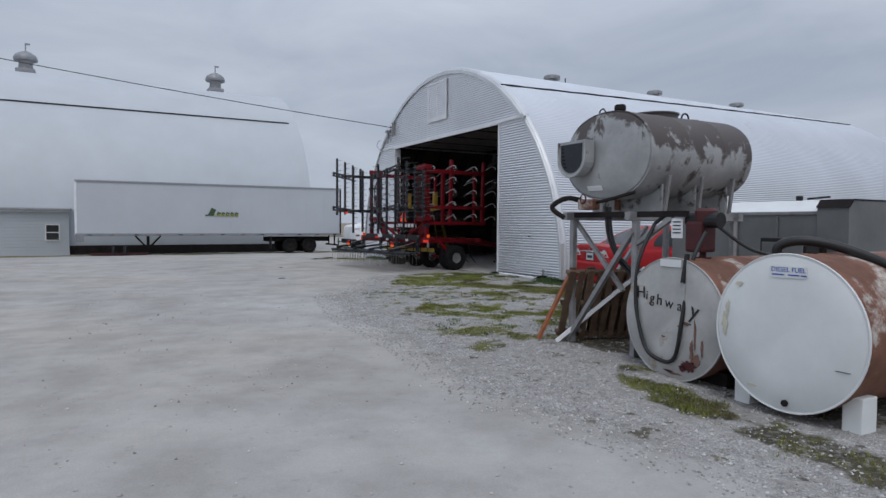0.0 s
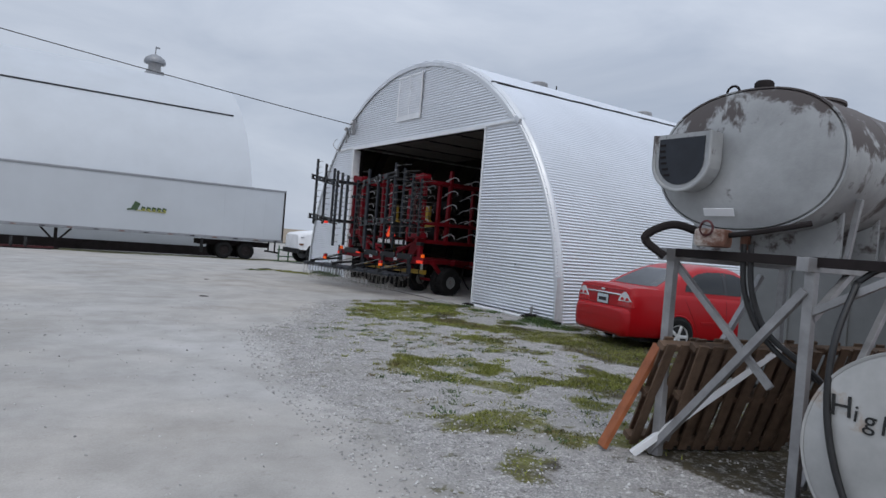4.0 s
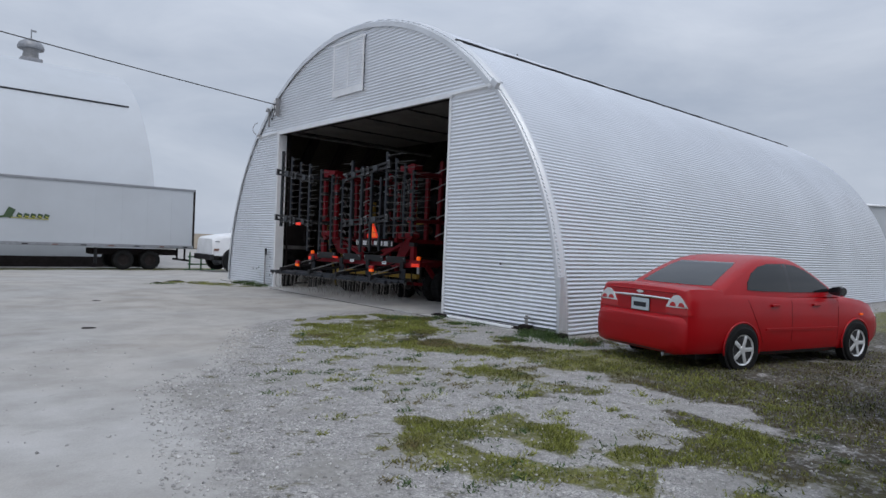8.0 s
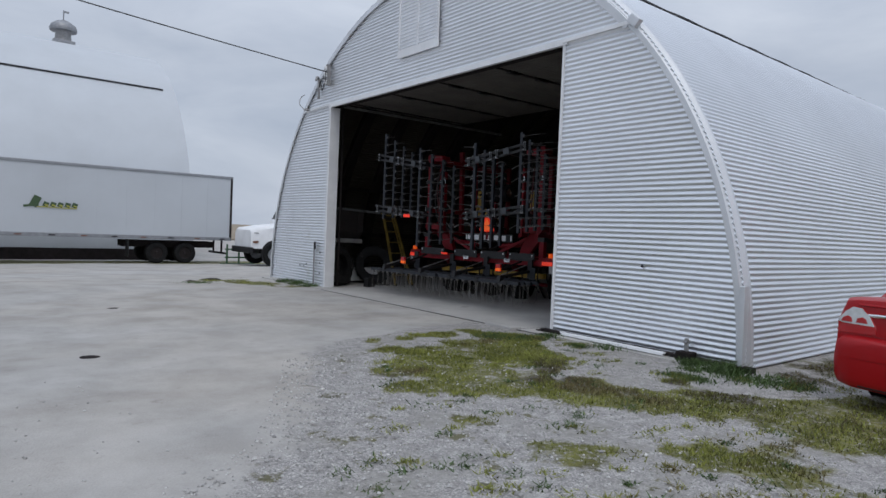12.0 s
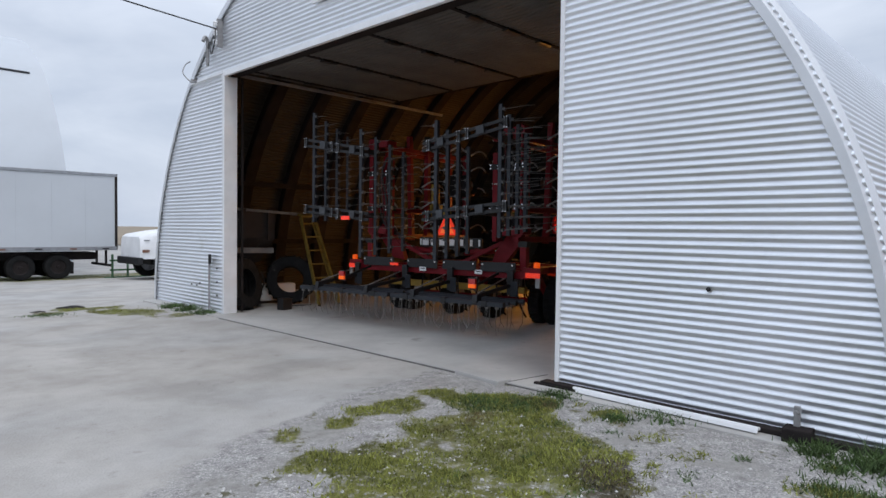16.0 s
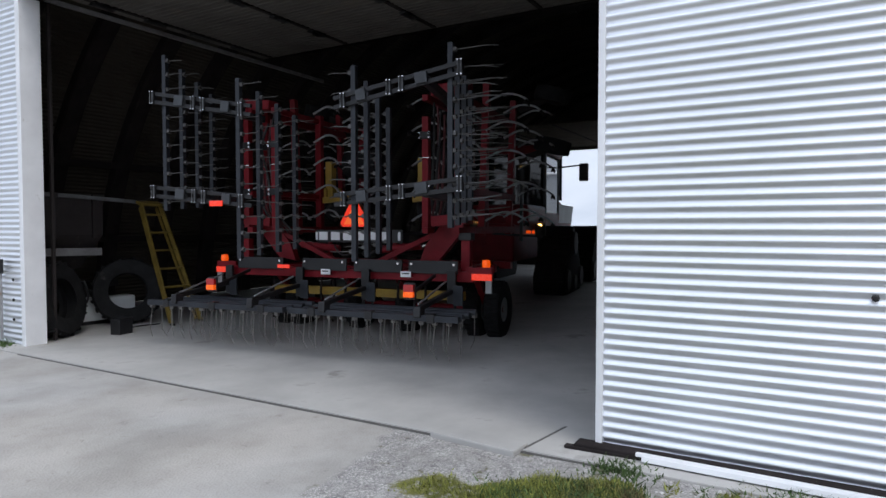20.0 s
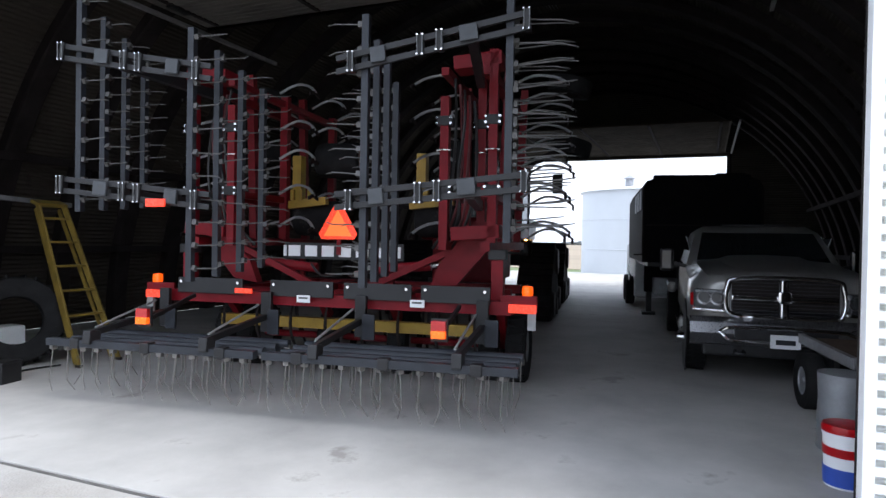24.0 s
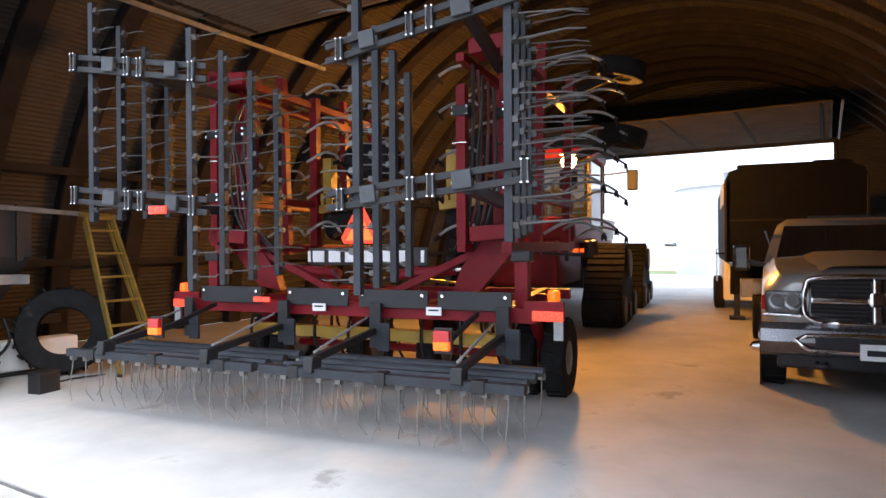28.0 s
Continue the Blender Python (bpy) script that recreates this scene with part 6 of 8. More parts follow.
    part("exhaust_tip", rod((-0.96, -0.45, 0.215), (-0.70, -0.45, 0.215), 0.025, 10), M["leadgrey"], t)
    part("underbody", box((1.2, 0, 0.22), (3.6, 1.3, 0.12)), M["black"], t)


red_sedan()


# ---- things in the shed ----
def pickup():
    t = thing("silver_pickup", "silver heavy-duty pickup truck with a chrome grille facing the door", "pickup truck", at=(18.56, 15.15, 0), turn=184)
    # local: front axle at the origin, forward +x

    def ring(x, hw, zb, zt, top=0.86):
        half = [(hw * 0.95, zb), (hw, zb + 0.15), (hw, zb + 0.5 * (zt - zb)), (hw * 0.985, zt - 0.14), (hw * top, zt), (hw * 0.4, zt + 0.03)]
        return [(x, y, z) for y, z in half] + [(x, -y, z) for y, z in half[::-1]]

    part("bonnet", loft([ring(0.955, 0.76, 0.76, 1.16), ring(0.94, 0.84, 0.72, 1.21), ring(0.89, 0.91, 0.69, 1.255), ring(0.78, 0.96, 0.65, 1.295), ring(0.55, 0.99, 0.6, 1.335), ring(0.2, 1.0, 0.58, 1.36), ring(-0.65, 1.0, 0.58, 1.42)]), M["silver"], t, smooth=38)
    part("cab", loft([ring(-0.60, 1.0, 0.52, 1.42), ring(-0.75, 1.0, 0.50, 1.44), ring(-2.9, 1.0, 0.50, 1.40), ring(-3.0, 1.0, 0.5, 1.38)]), M["silver"], t, smooth=38)

    def cabring(z, xf, xr, hw):
        return [(xf, -hw + 0.15, z), (xf - 0.06, -hw, z), (xr, -hw, z), (xr, hw, z), (xf - 0.06, hw, z), (xf, hw - 0.15, z)]

    part("cab_roof", loft([cabring(1.36, -0.62, -2.9, 0.97), cabring(1.62, -0.98, -2.9, 0.90), cabring(1.84, -1.28, -2.85, 0.82), cabring(1.93, -1.5, -2.75, 0.70)]), M["silver"], t, smooth=40)
    bm = bmesh.new()
    bm.faces.new([bm.verts.new(p) for p in ((-0.62, -0.84, 1.42), (-1.235, -0.74, 1.83), (-1.235, 0.74, 1.83), (-0.62, 0.84, 1.42))])
    g = bmesh.ops.extrude_face_region(bm, geom=bm.faces[:])
    bmesh.ops.translate(bm, vec=(-0.03, 0, -0.04), verts=[v for v in g["geom"] if isinstance(v, bmesh.types.BMVert)])
    bmesh.ops.recalc_face_normals(bm, faces=bm.faces[:])
    part("windscreen", bm, M["glass"], t, "dark windscreen")
    for s in (-1, 1):
        part("side_window", box((-1.95, s * 0.915, 1.60), (1.6, 0.03, 0.36), (s * -16, 0, 0), bevel=0.01), M["glass"], t)
        part("mirror_arm", beam((-0.95, s * 0.95, 1.32), (-0.95, s * 1.20, 1.38), 0.05, 0.05), M["black"], t)
        part("mirror", box((-0.95, s * 1.24, 1.42), (0.12, 0.20, 0.34), bevel=0.04), M["blackgloss"], t, "large black towing mirror")
        hl = part("head_lamp", box((0.935, s * 0.785, 1.005), (0.15, 0.34, 0.23), (0, 4, s * 20), bevel=0.035), M["headlens"], t, "smoky head lamp with a bright bowl")
        for d in (0.70, 0.84):
            part("lamp_bowl", lathe([(0, 0.0), (0.035, 0.0), (0.075, 0.03), (0.082, 0.03), (0.082, 0.0)], 18, m=pose(1.035 - 0.36 * (d - 0.67), s * d, 1.015, 0, 90, s * 20)), M["bumper"], hl, smooth=40)
        part("lamp_sill", box((0.965, s * 0.79, 0.872), (0.12, 0.36, 0.03), (0, 0, s * 20), bevel=0.01), M["chrome"], hl)
        part("turn_lens", box((0.83, s * 0.925, 0.99), (0.14, 0.07, 0.16), (0, 0, s * 40), bevel=0.02), M["taillens"], hl)
        # no arch is cut: its inner shade is a flat black disc
        part("wheel_arch", lathe([(0, 0), (0.50, 0), (0.50, 0.015), (0, 0.015)], 28, m=pose(0, s * 1.0 if s > 0 else s * 1.016, 0.42, -90, 0, 0)), M["black"], t)
        wheel(t, (0, s * 0.88, 0.40), 0.40, 0.26, 0.55, 8, "chrome", tread=24)
        for d in (0.80, 1.06):
            wheel(t, (-3.65, s * d, 0.40), 0.40, 0.22, 0.55, 8, "chrome")
        part("hub_spear", lathe([(0, 0), (0.07, 0), (0.05, 0.10), (0, 0.13)], 12, m=pose(0, s * 1.0, 0.40, -90 * s, 0, 0)), M["chrome"], t)
        part("fender", box((-3.65, s * 1.10, 0.88), (1.2, 0.16, 0.2), bevel=0.07), M["silver"], t)
        part("step", beam((-0.8, s * 1.0, 0.42), (-2.8, s * 1.0, 0.42), 0.10, 0.06), M["chrome"], t)
        part("tow_hook", hose([(1.05, s * 0.5, 0.42), (1.14, s * 0.5, 0.40), (1.14, s * 0.42, 0.40), (1.05, s * 0.42, 0.42)], 0.02, 6), M["black"], t)
    gr = part("grille", box((0.93, 0, 1.03), (0.10, 1.14, 0.44), (0, -5, 0), bevel=0.03), M["blackgloss"], t, "black grille with a chrome surround and crosshair bars")
    loop = [(0.99, y, z) for y, z in ((-0.44, 0.81), (-0.60, 0.88), (-0.60, 1.14), (-0.46, 1.255), (0.46, 1.255), (0.60, 1.14), (0.60, 0.88), (0.44, 0.81), (-0.44, 0.81))]
    part("surround", hose(loop, 0.030, 8, steps=5), M["chrome"], gr, smooth=True)
    part("bar", box((1.0, 0, 1.03), (0.05, 1.1, 0.055), bevel=0.015), M["chrome"], gr)
    part("upright_bar", box((1.01, 0, 1.03), (0.05, 0.07, 0.42), bevel=0.015), M["chrome"], gr)
    for y in (-0.30, 0.30):
        for z in (0.91, 1.15):
            part("mesh_insert", box((0.985, y, z), (0.012, 0.50, 0.17), bevel=0.004), M["rib"], gr)
            for j in range(4):
                part("mesh_rib", box((0.995, y, z - 0.06 + 0.04 * j), (0.012, 0.48, 0.008)), M["black"], gr)
    part("bonnet_bulge", loft([[(x, y * w, 1.30 + 0.10 * (0.95 - x) + h) for y, h in ((-0.5, 0.0), (-0.40, 0.045), (0, 0.06), (0.40, 0.045), (0.5, 0.0))] for x, w in ((0.80, 0.9), (0.70, 1.0), (0.2, 1.05), (-0.6, 1.1))], close=False, caps=False), M["silver"], t, smooth=40)
    part("roof_lamp_bar", box((-1.42, 0, 1.945), (0.08, 0.9, 0.03), bevel=0.01), M["black"], t)
    part("badge", box((1.045, 0, 1.05), (0.03, 0.14, 0.14), bevel=0.03), M["chrome"], gr)
    bp = part("bumper", loft([[(x, y, z) for z, x in ((0.46, 0.96), (0.50, 1.06), (0.62, 1.12), (0.74, 1.08), (0.80, 0.98))] for y, x in ((-1.0, 0), (-0.8, 0), (0, 0), (0.8, 0), (1.0, 0))], close=False, caps=False), M["bumper"], t, "chrome front bumper", smooth=40)
    part("bumper_slot", box((1.10, 0.0, 0.62), (0.05, 1.05, 0.14), bevel=0.02), M["black"], bp)
    part("slot_surround", hose([(1.115, y, z) for y, z in ((-0.58, 0.55), (-0.60, 0.69), (0.60, 0.69), (0.58, 0.55), (-0.58, 0.55))], 0.022, 8, steps=3), M["chrome"], bp)
    pl = part("number_plate", box((1.14, 0.0, 0.56), (0.012, 0.31, 0.155), bevel=0.004), M["trimwhite"], bp, "white front number plate")
    part("print_bar", box((1.149, 0, 0.555), (0.004, 0.2, 0.055)), M["steel"], pl)
    part("valance", box((0.90, 0, 0.42), (0.2, 1.7, 0.16), bevel=0.03), M["black"], t)
    part("bed", box((-4.1, 0, 1.0), (2.1, 1.7, 0.75), bevel=0.03), M["silver"], t)
    part("chassis", box((-2.0, 0, 0.45), (5.2, 0.9, 0.2)), M["black"], t)


def gooseneck():
    t = thing("gooseneck_trailer", "tall black gooseneck trailer coupled behind the pickup", "trailer", at=(23.6, 16.0, 0), turn=9)
    half = [(1.17, 1.26), (1.18, 1.6), (1.18, 2.80), (1.10, 2.98), (0.9, 3.05), (0.45, 3.08)]
    nose = [[(x, y, z) for y, z in half] + [(x, -y, z) for y, z in half[::-1]] for x in (0.0, 5.2)]
    part("nose", loft(nose), M["flatblack"], t, smooth=30)
    part("nose_floor", box((2.6, 0, 1.22), (5.0, 2.1, 0.10)), M["black"], t)
    for k in range(5):
        part("roof_bow", box((0.25 + 1.0 * k, 0, 3.085), (0.30, 1.9, 0.06), bevel=0.02), M["flatblack"], t)
    part("roof_hatch", box((1.4, -0.75, 3.15), (0.7, 0.6, 0.20), bevel=0.03), M["flatblack"], t)
    for x in (0.55, 1.35, 2.15):
        part("side_window", box((x, 1.185, 2.60), (0.45, 0.02, 0.42), bevel=0.008), M["leadgrey"], t)
    for y in (-1.17, 1.17):
        part("corner_trim", beam((-0.012, y * 0.99, 1.30), (-0.012, y * 0.99, 2.82), 0.05, 0.03), M["rib"], t)
    part("front_seam", box((-0.008, 0, 2.05), (0.016, 2.2, 0.03)), M["rib"], t)
    part("coupler_post", box((0.7, 0.2, 0.95), (0.35, 0.35, 0.8), bevel=0.03), M["black"], t)
    part("neck_panel", box((1.0, 0.30, 0.92), (0.08, 1.5, 0.70), bevel=0.02), M["flatblack"], t)
    part("lower_body", box((5.6, 0, 0.95), (4.4, 2.2, 1.4), bevel=0.04), M["trimwhite"], t, "white lower body")
    part("kick_panel", box((0.9, 0.62, 0.72), (0.5, 0.5, 0.36), bevel=0.02), M["leadgrey"], t)
    part("landing_leg", beam((1.5, 0.9, 0.05), (1.5, 0.9, 1.2), 0.12, 0.12), M["black"], t)
    part("leg_foot", box((1.5, 0.9, 0.04), (0.3, 0.3, 0.08), bevel=0.02), M["black"], t)
    for x in (4.2, 5.3):
        for s in (-1, 1):
            wheel(t, (x, s * 1.18, 0.38), 0.38, 0.24, 0.55, 0, "leadgrey")
    part("ladder_rail", beam((3.5, 1.25, 0.7), (3.5, 1.25, 1.5), 0.03, 0.03), M["chrome"], t)
    part("marker_arm", beam((0.1, 1.17, 1.42), (-0.05, 1.34, 1.42), 0.03, 0.03), M["black"], t)


def utility_trailer():
    t = thing("utility_trailer", "low flat utility trailer with a dusty deck", "trailer", at=(17.1, 14.1, 0), turn=8)
    part("deck", box((0, 0, 0.60), (2.2, 1.5, 0.06), bevel=0.008), M["wood"], t)
    part("side_rail", beam((-1.1, 0.76, 0.62), (1.1, 0.76, 0.62), 0.06, 0.10), M["galvsteel"], t)
    part("front_rail", beam((-1.12, -0.75, 0.62), (-1.12, 0.78, 0.62), 0.06, 0.10), M["galvsteel"], t)
    for s in (-1, 1):
        wheel(t, (-0.25, s * 0.86, 0.28), 0.28, 0.19, 0.5, 0, "leadgrey")
    part("axle", rod((-0.25, -0.8, 0.30), (-0.25, 0.8, 0.30), 0.03, 8), M["black"], t)
    part("spring", box((-0.25, 0.7, 0.45), (0.5, 0.06, 0.25), bevel=0.02), M["black"], t)
    d = thing("grey_drum", "small dull grey drum standing by the wall", "drum", at=(15.35, 14.85, 0))
    part("shell", lathe([(0, 0), (0.20, 0), (0.21, 0.02), (0.20, 0.2), (0.21, 0.22), (0.20, 0.4), (0.21, 0.62), (0, 0.64)], 24), M["leadgrey"], d, smooth=40)
    b = thing("oil_bucket", "plastic oil bucket with red, white and blue bands", "bucket", at=(14.46, 15.0, 0))
    part("tub", lathe([(0, 0), (0.135, 0), (0.15, 0.36), (0.155, 0.36), (0.155, 0.38), (0, 0.38)], 24), M["trimwhite"], b, smooth=40)
    part("blue_band", lathe([(0.139, 0.02), (0.142, 0.02), (0.147, 0.14), (0.143, 0.14), (0.139, 0.02)], 24), M["bluelabel"], b, "blue band", smooth=40)
    part("red_lid", lathe([(0, 0.375), (0.158, 0.375), (0.160, 0.40), (0.150, 0.425), (0, 0.43)], 24), M["carred"], b, "red lid", smooth=40)
    part("red_mark", lathe([(0.146, 0.22), (0.150, 0.22), (0.152, 0.28), (0.148, 0.28), (0.146, 0.22)], 24), M["carred"], b, "red label band", smooth=40)


def ladder():
    t = thing("step_ladder", "yellow fibreglass step ladder folded and leaning on the wagon rail", "ladder", at=(15.14, 22.98, 0), turn=91)
    h, n, lean = 2.02, 6, 0.90
    for s in (-1, 1):
        part("front_rail", beam((0.0, s * 0.29, 0), (lean, s * 0.18, h), 0.03, 0.075), M["shadedyellow"], t)
        part("rear_rail", beam((0.10, s * 0.26, 0.04), (lean + 0.07, s * 0.16, h - 0.06), 0.025, 0.045), M["shadedyellow"], t)
        part("foot", box((0.0, s * 0.29, 0.02), (0.08, 0.05, 0.04), bevel=0.006), M["black"], t)
    for k in range(n):
        f = (k + 1) / (n + 0.6)
        part("step", box((lean * f + 0.01, 0, h * f), (0.085, 0.56 - 0.22 * f, 0.028), bevel=0.005), M["shadedyellow"], t)
    part("top_cap", box((lean + 0.03, 0, h + 0.01), (0.16, 0.42, 0.05), (0, -20, 0), bevel=0.012), M["shadedyellow"], t)


def wagon():
    t = thing("old_grain_wagon", "dark dusty farm wagon parked along the wall", "wagon", at=(13.3, 25.15, 0), turn=-4)
    part("box", loft([[(x, y, 0.95) for x, y in ((-0.4, -0.75), (0.9, -0.75), (0.9, 0.6), (-0.4, 0.6))], [(x, y, 1.5) for x, y in ((-0.4, -1.0), (1.15, -1.0), (1.15, 0.8), (-0.4, 0.8))], [(x, y, 2.15) for x, y in ((-0.4, -1.0), (1.15, -1.0), (1.15, 0.8), (-0.4, 0.8))]]), M["darkbody"], t)
    part("top_rim", beam((-0.4, -1.02, 2.17), (2.25, -1.03, 2.03), 0.05, 0.06), M["linkbar"], t, "worn pale top rail")
    part("side_rail", beam((-0.3, -1.03, 1.24), (1.10, -1.03, 1.22), 0.05, 0.12), M["galvsteel"], t)
    for x in (-0.3, 0.4, 1.0):
        part("stake", box((x, -1.02, 1.8), (0.07, 0.06, 0.7)), M["darkbody"], t)
    part("axle_beam", beam((0.4, -0.9, 0.55), (0.4, 0.6, 0.55), 0.12, 0.12), M["black"], t)
    part("reach", beam((0.4, 0, 0.6), (1.9, 0, 0.6), 0.12, 0.12), M["black"], t)
    part("white_tank", box((0.7, -0.75, 0.25), (2.1, 0.3, 0.38), bevel=0.04), M["tankwhite"], t, "low white panel between the wheels")
    part("tank_feet", box((0.7, -0.75, 0.03), (1.9, 0.26, 0.06)), M["black"], t)
    part("hose", hose([(0.85, -0.95, 0.75), (0.9, -0.97, 0.45), (0.7, -0.96, 0.25), (0.5, -0.98, 0.4)], 0.02, 6), M["hose"], t)
    for x in (0.1,):
        wheel(t, (x, -1.12, 0.55), 0.55, 0.28, 0.5, 0, "darkbody", tread=22)
    ty = thing("loose_tractor_tyre", "bare black tractor tyre leaning on the wagon", "tyre", "loose tyres", (14.62, 23.80, 0), -30)
    r, w = 0.54, 0.34
    m = pose(0, 0.02, 0.55, 80, 0, 0)
    bm = lathe([(r * 0.55, -w * 0.4), (r * 0.78, -w * 0.5), (r * 0.95, -w * 0.45), (r, -w * 0.3), (r, w * 0.3), (r * 0.95, w * 0.45), (r * 0.78, w * 0.5), (r * 0.55, w * 0.4), (r * 0.62, w * 0.3), (r * 0.8, w * 0.3), (r * 0.8, -w * 0.3), (r * 0.62, -w * 0.3), (r * 0.55, -w * 0.4)], 32, m=m)
    carcass = part("carcass", bm, M["rubber"], ty, smooth=30)
    add_lugs(carcass, m, r, w, 22)
    copy_thing(ty, pose(13.30, 23.50, 0, 0, 0, 30))
    bo = thing("black_box", "small black battery box on the floor", "box", at=(13.95, 22.95, 0), turn=12)
    part("case", box((0, 0, 0.11), (0.26, 0.18, 0.22), bevel=0.015), M["black"], bo)
    part("lid", box((0, 0, 0.23), (0.27, 0.19, 0.03), bevel=0.008), M["black"], bo)
    part("lead", hose([(0.1, 0.08, 0.23), (0.25, 0.2, 0.05), (0.6, 0.25, 0.02), (0.9, 0.1, 0.02)], 0.012, 6), M["hose"], bo)


pickup()
gooseneck()
utility_trailer()
ladder()
wagon()


def silo():
    t = thing("white_silo", "round white steel storage tank beyond the far door", "silo", at=(50.4, 19.2, -0.45))
    part("wall", lathe([(0, 0), (4.0, 0), (4.0, 1.75), (4.03, 1.77), (4.0, 1.79), (4.0, 3.5), (4.03, 3.52), (4.0, 3.54), (4.0, 5.25)], 64), M["white"], t, smooth=40)
    part("roof", lathe([(4.12, 5.22), (4.12, 5.28), (0.5, 5.75), (0, 5.78)], 64), M["trimwhite"], t, smooth=40)
    part("hatch", box((-4.0, 0.4, 1.2), (0.12, 0.5, 0.5), bevel=0.03), M["leadgrey"], t)
    part("pipe", hose([(-4.05, -0.8, 1.3), (-4.25, -0.8, 1.1), (-4.25, -0.8, 0.4), (-4.05, -0.8, 0.2)], 0.07, 8), M["leadgrey"], t)
    part("roof_vent", lathe([(0, 5.5), (0.25, 5.5), (0.25, 6.0), (0.4, 6.05), (0, 6.3)], 16, m=pose(-1.5, 1.0, 0)), M["leadgrey"], t)


silo()


# ---- the field cultivator, folded for the road; origin on the ground at its tail, forward +x ----
CULT_AT, CULT_TURN = (14.13, 19.45), 8.2
cult = thing("field_cultivator", "red folding field cultivator with grey harrow bars folded upright", "cultivator", at=(*CULT_AT, 0), turn=CULT_TURN)


def tine_mesh(length, r, hook, mat="tine"):
    """A spring tine along +z from its clip, with a bent tip."""
    bm = box((0, 0, 0.015), (0.05, 0.045, 0.05))
    rod((0, 0, 0), (0.01, 0, length * 0.75), r, 5, bm)
    rod((0.01, 0, length * 0.75), (hook, 0, length), r, 5, bm, r * 0.7)
    me = bpy.data.meshes.new("tine")
    bm.to_mesh(me)
    bm.free()
    me.materials.append(M[mat])
    return me


M["tine"] = material("worn_tine_steel", (0.095, 0.092, 0.09), 0.5, 0.4, 9.0, 0.3)
M["brighttine"] = material("bright_worn_tine_steel", (0.17, 0.16, 0.15), 0.5, 0.3, 9.0, 0.3)
TINES = {"short": tine_mesh(0.24, 0.0065, 0.03), "mid": tine_mesh(0.33, 0.0065, -0.04), "long": tine_mesh(0.50, 0.007, 0.05), "down": tine_mesh(0.43, 0.0055, -0.06, "brighttine")}


def add_tine(kind, base, way, spin, parent):
    ob = new("tine", TINES[kind])
    ob.parent = parent
    q = Vector(way).to_track_quat("Z", "Y").to_matrix().to_4x4()
    ob.matrix_basis = Matrix.Translation(base) @ q @ pose(0, 0, 0, 0, 0, spin)


def harrow_bars():
    rng = random.Random(5)
    for s in (-1, 1):
        # outer and inner upright gangs of four bars each
        for v, z0, z1 in ((2.06, 1.62, 3.66), (0.84, 1.22, 3.52)):
            for k in range(4):
                u = -0.16 + 0.36 * k
                drop = 0.10 * k
                top = (3.93 if s > 0 and v > 1 else z1) - drop
                bottom = (1.85 if s > 0 and v > 1 else z0) + 0.03 * k
                vv = s * (v + ((0.06 if s > 0 else -0.05) * k if v > 1 else -0.03 * k))
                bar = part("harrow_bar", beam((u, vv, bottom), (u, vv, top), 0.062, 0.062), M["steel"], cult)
                for j in range(11):
                    z = bottom + 0.12 + (top - bottom - 0.2) * j / 10
                    way = (rng.uniform(-0.12, 0.12), -1.0 if s > 0 or v > 1 else 1.0, rng.uniform(-0.06, 0.10))
                    kind = "long" if s < 0 and v > 1 else ("short" if v > 1 else "mid")
                    add_tine(kind, (u, vv + way[1] * 0.03, z), way, rng.uniform(-30, 30), bar)
        # pairs of dark carrier arms that hold the gangs
        for z, dz in ((3.28, -0.18), (2.02, -0.06)):
            arm = part("carrier_arm", beam((-0.22, s * 2.22, z + 0.14), (-0.22, s * 0.60, z + dz + 0.045), 0.035, 0.05), M["black"], cult)
            part("lower_rail", beam((-0.22, s * 2.22, z + 0.03), (-0.22, s * 0.60, z + dz - 0.065), 0.035, 0.05), M["black"], arm)
            for v, w in ((1.74, 0.15), (0.98, 0.13)):
                f = (2.22 - v) / 1.62
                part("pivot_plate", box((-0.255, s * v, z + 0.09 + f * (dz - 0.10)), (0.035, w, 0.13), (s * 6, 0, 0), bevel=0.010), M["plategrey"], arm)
            for v in (2.20, 1.50, 1.34, 0.74):
                f = (2.22 - v) / 1.62
                zz = z + 0.085 + f * (dz - 0.10)
                part("end_block", box((-0.22, s * v, zz), (0.07, 0.05, 0.17), (s * 6, 0, 0), bevel=0.008), M["black"], arm)
                for q in (-0.022, 0.022):
                    bolt = part("bolt", rod((-0.275, s * (v + q), zz - 0.085), (-0.275, s * (v + q), zz + 0.085), 0.0045, 6), M["linkbar"], arm)
                    for e in (-0.078, 0.078):
                        part("nut", lathe([(0, 0), (0.010, 0), (0.010, 0.012), (0, 0.012)], 6, m=pose(-0.275, s * (v + q), zz + e - 0.007)), M["chrome"], bolt)
            part("fore_arm", beam((-0.15, s * 1.75, z), (1.25, s * 1.55, z - 0.02), 0.08, 0.10), M["black"], arm)
    # reflector on the left carrier
    part("red_reflector", box((-0.28, 1.12, 1.93), (0.02, 0.20, 0.07), bevel=0.004), M["glowred"], cult)


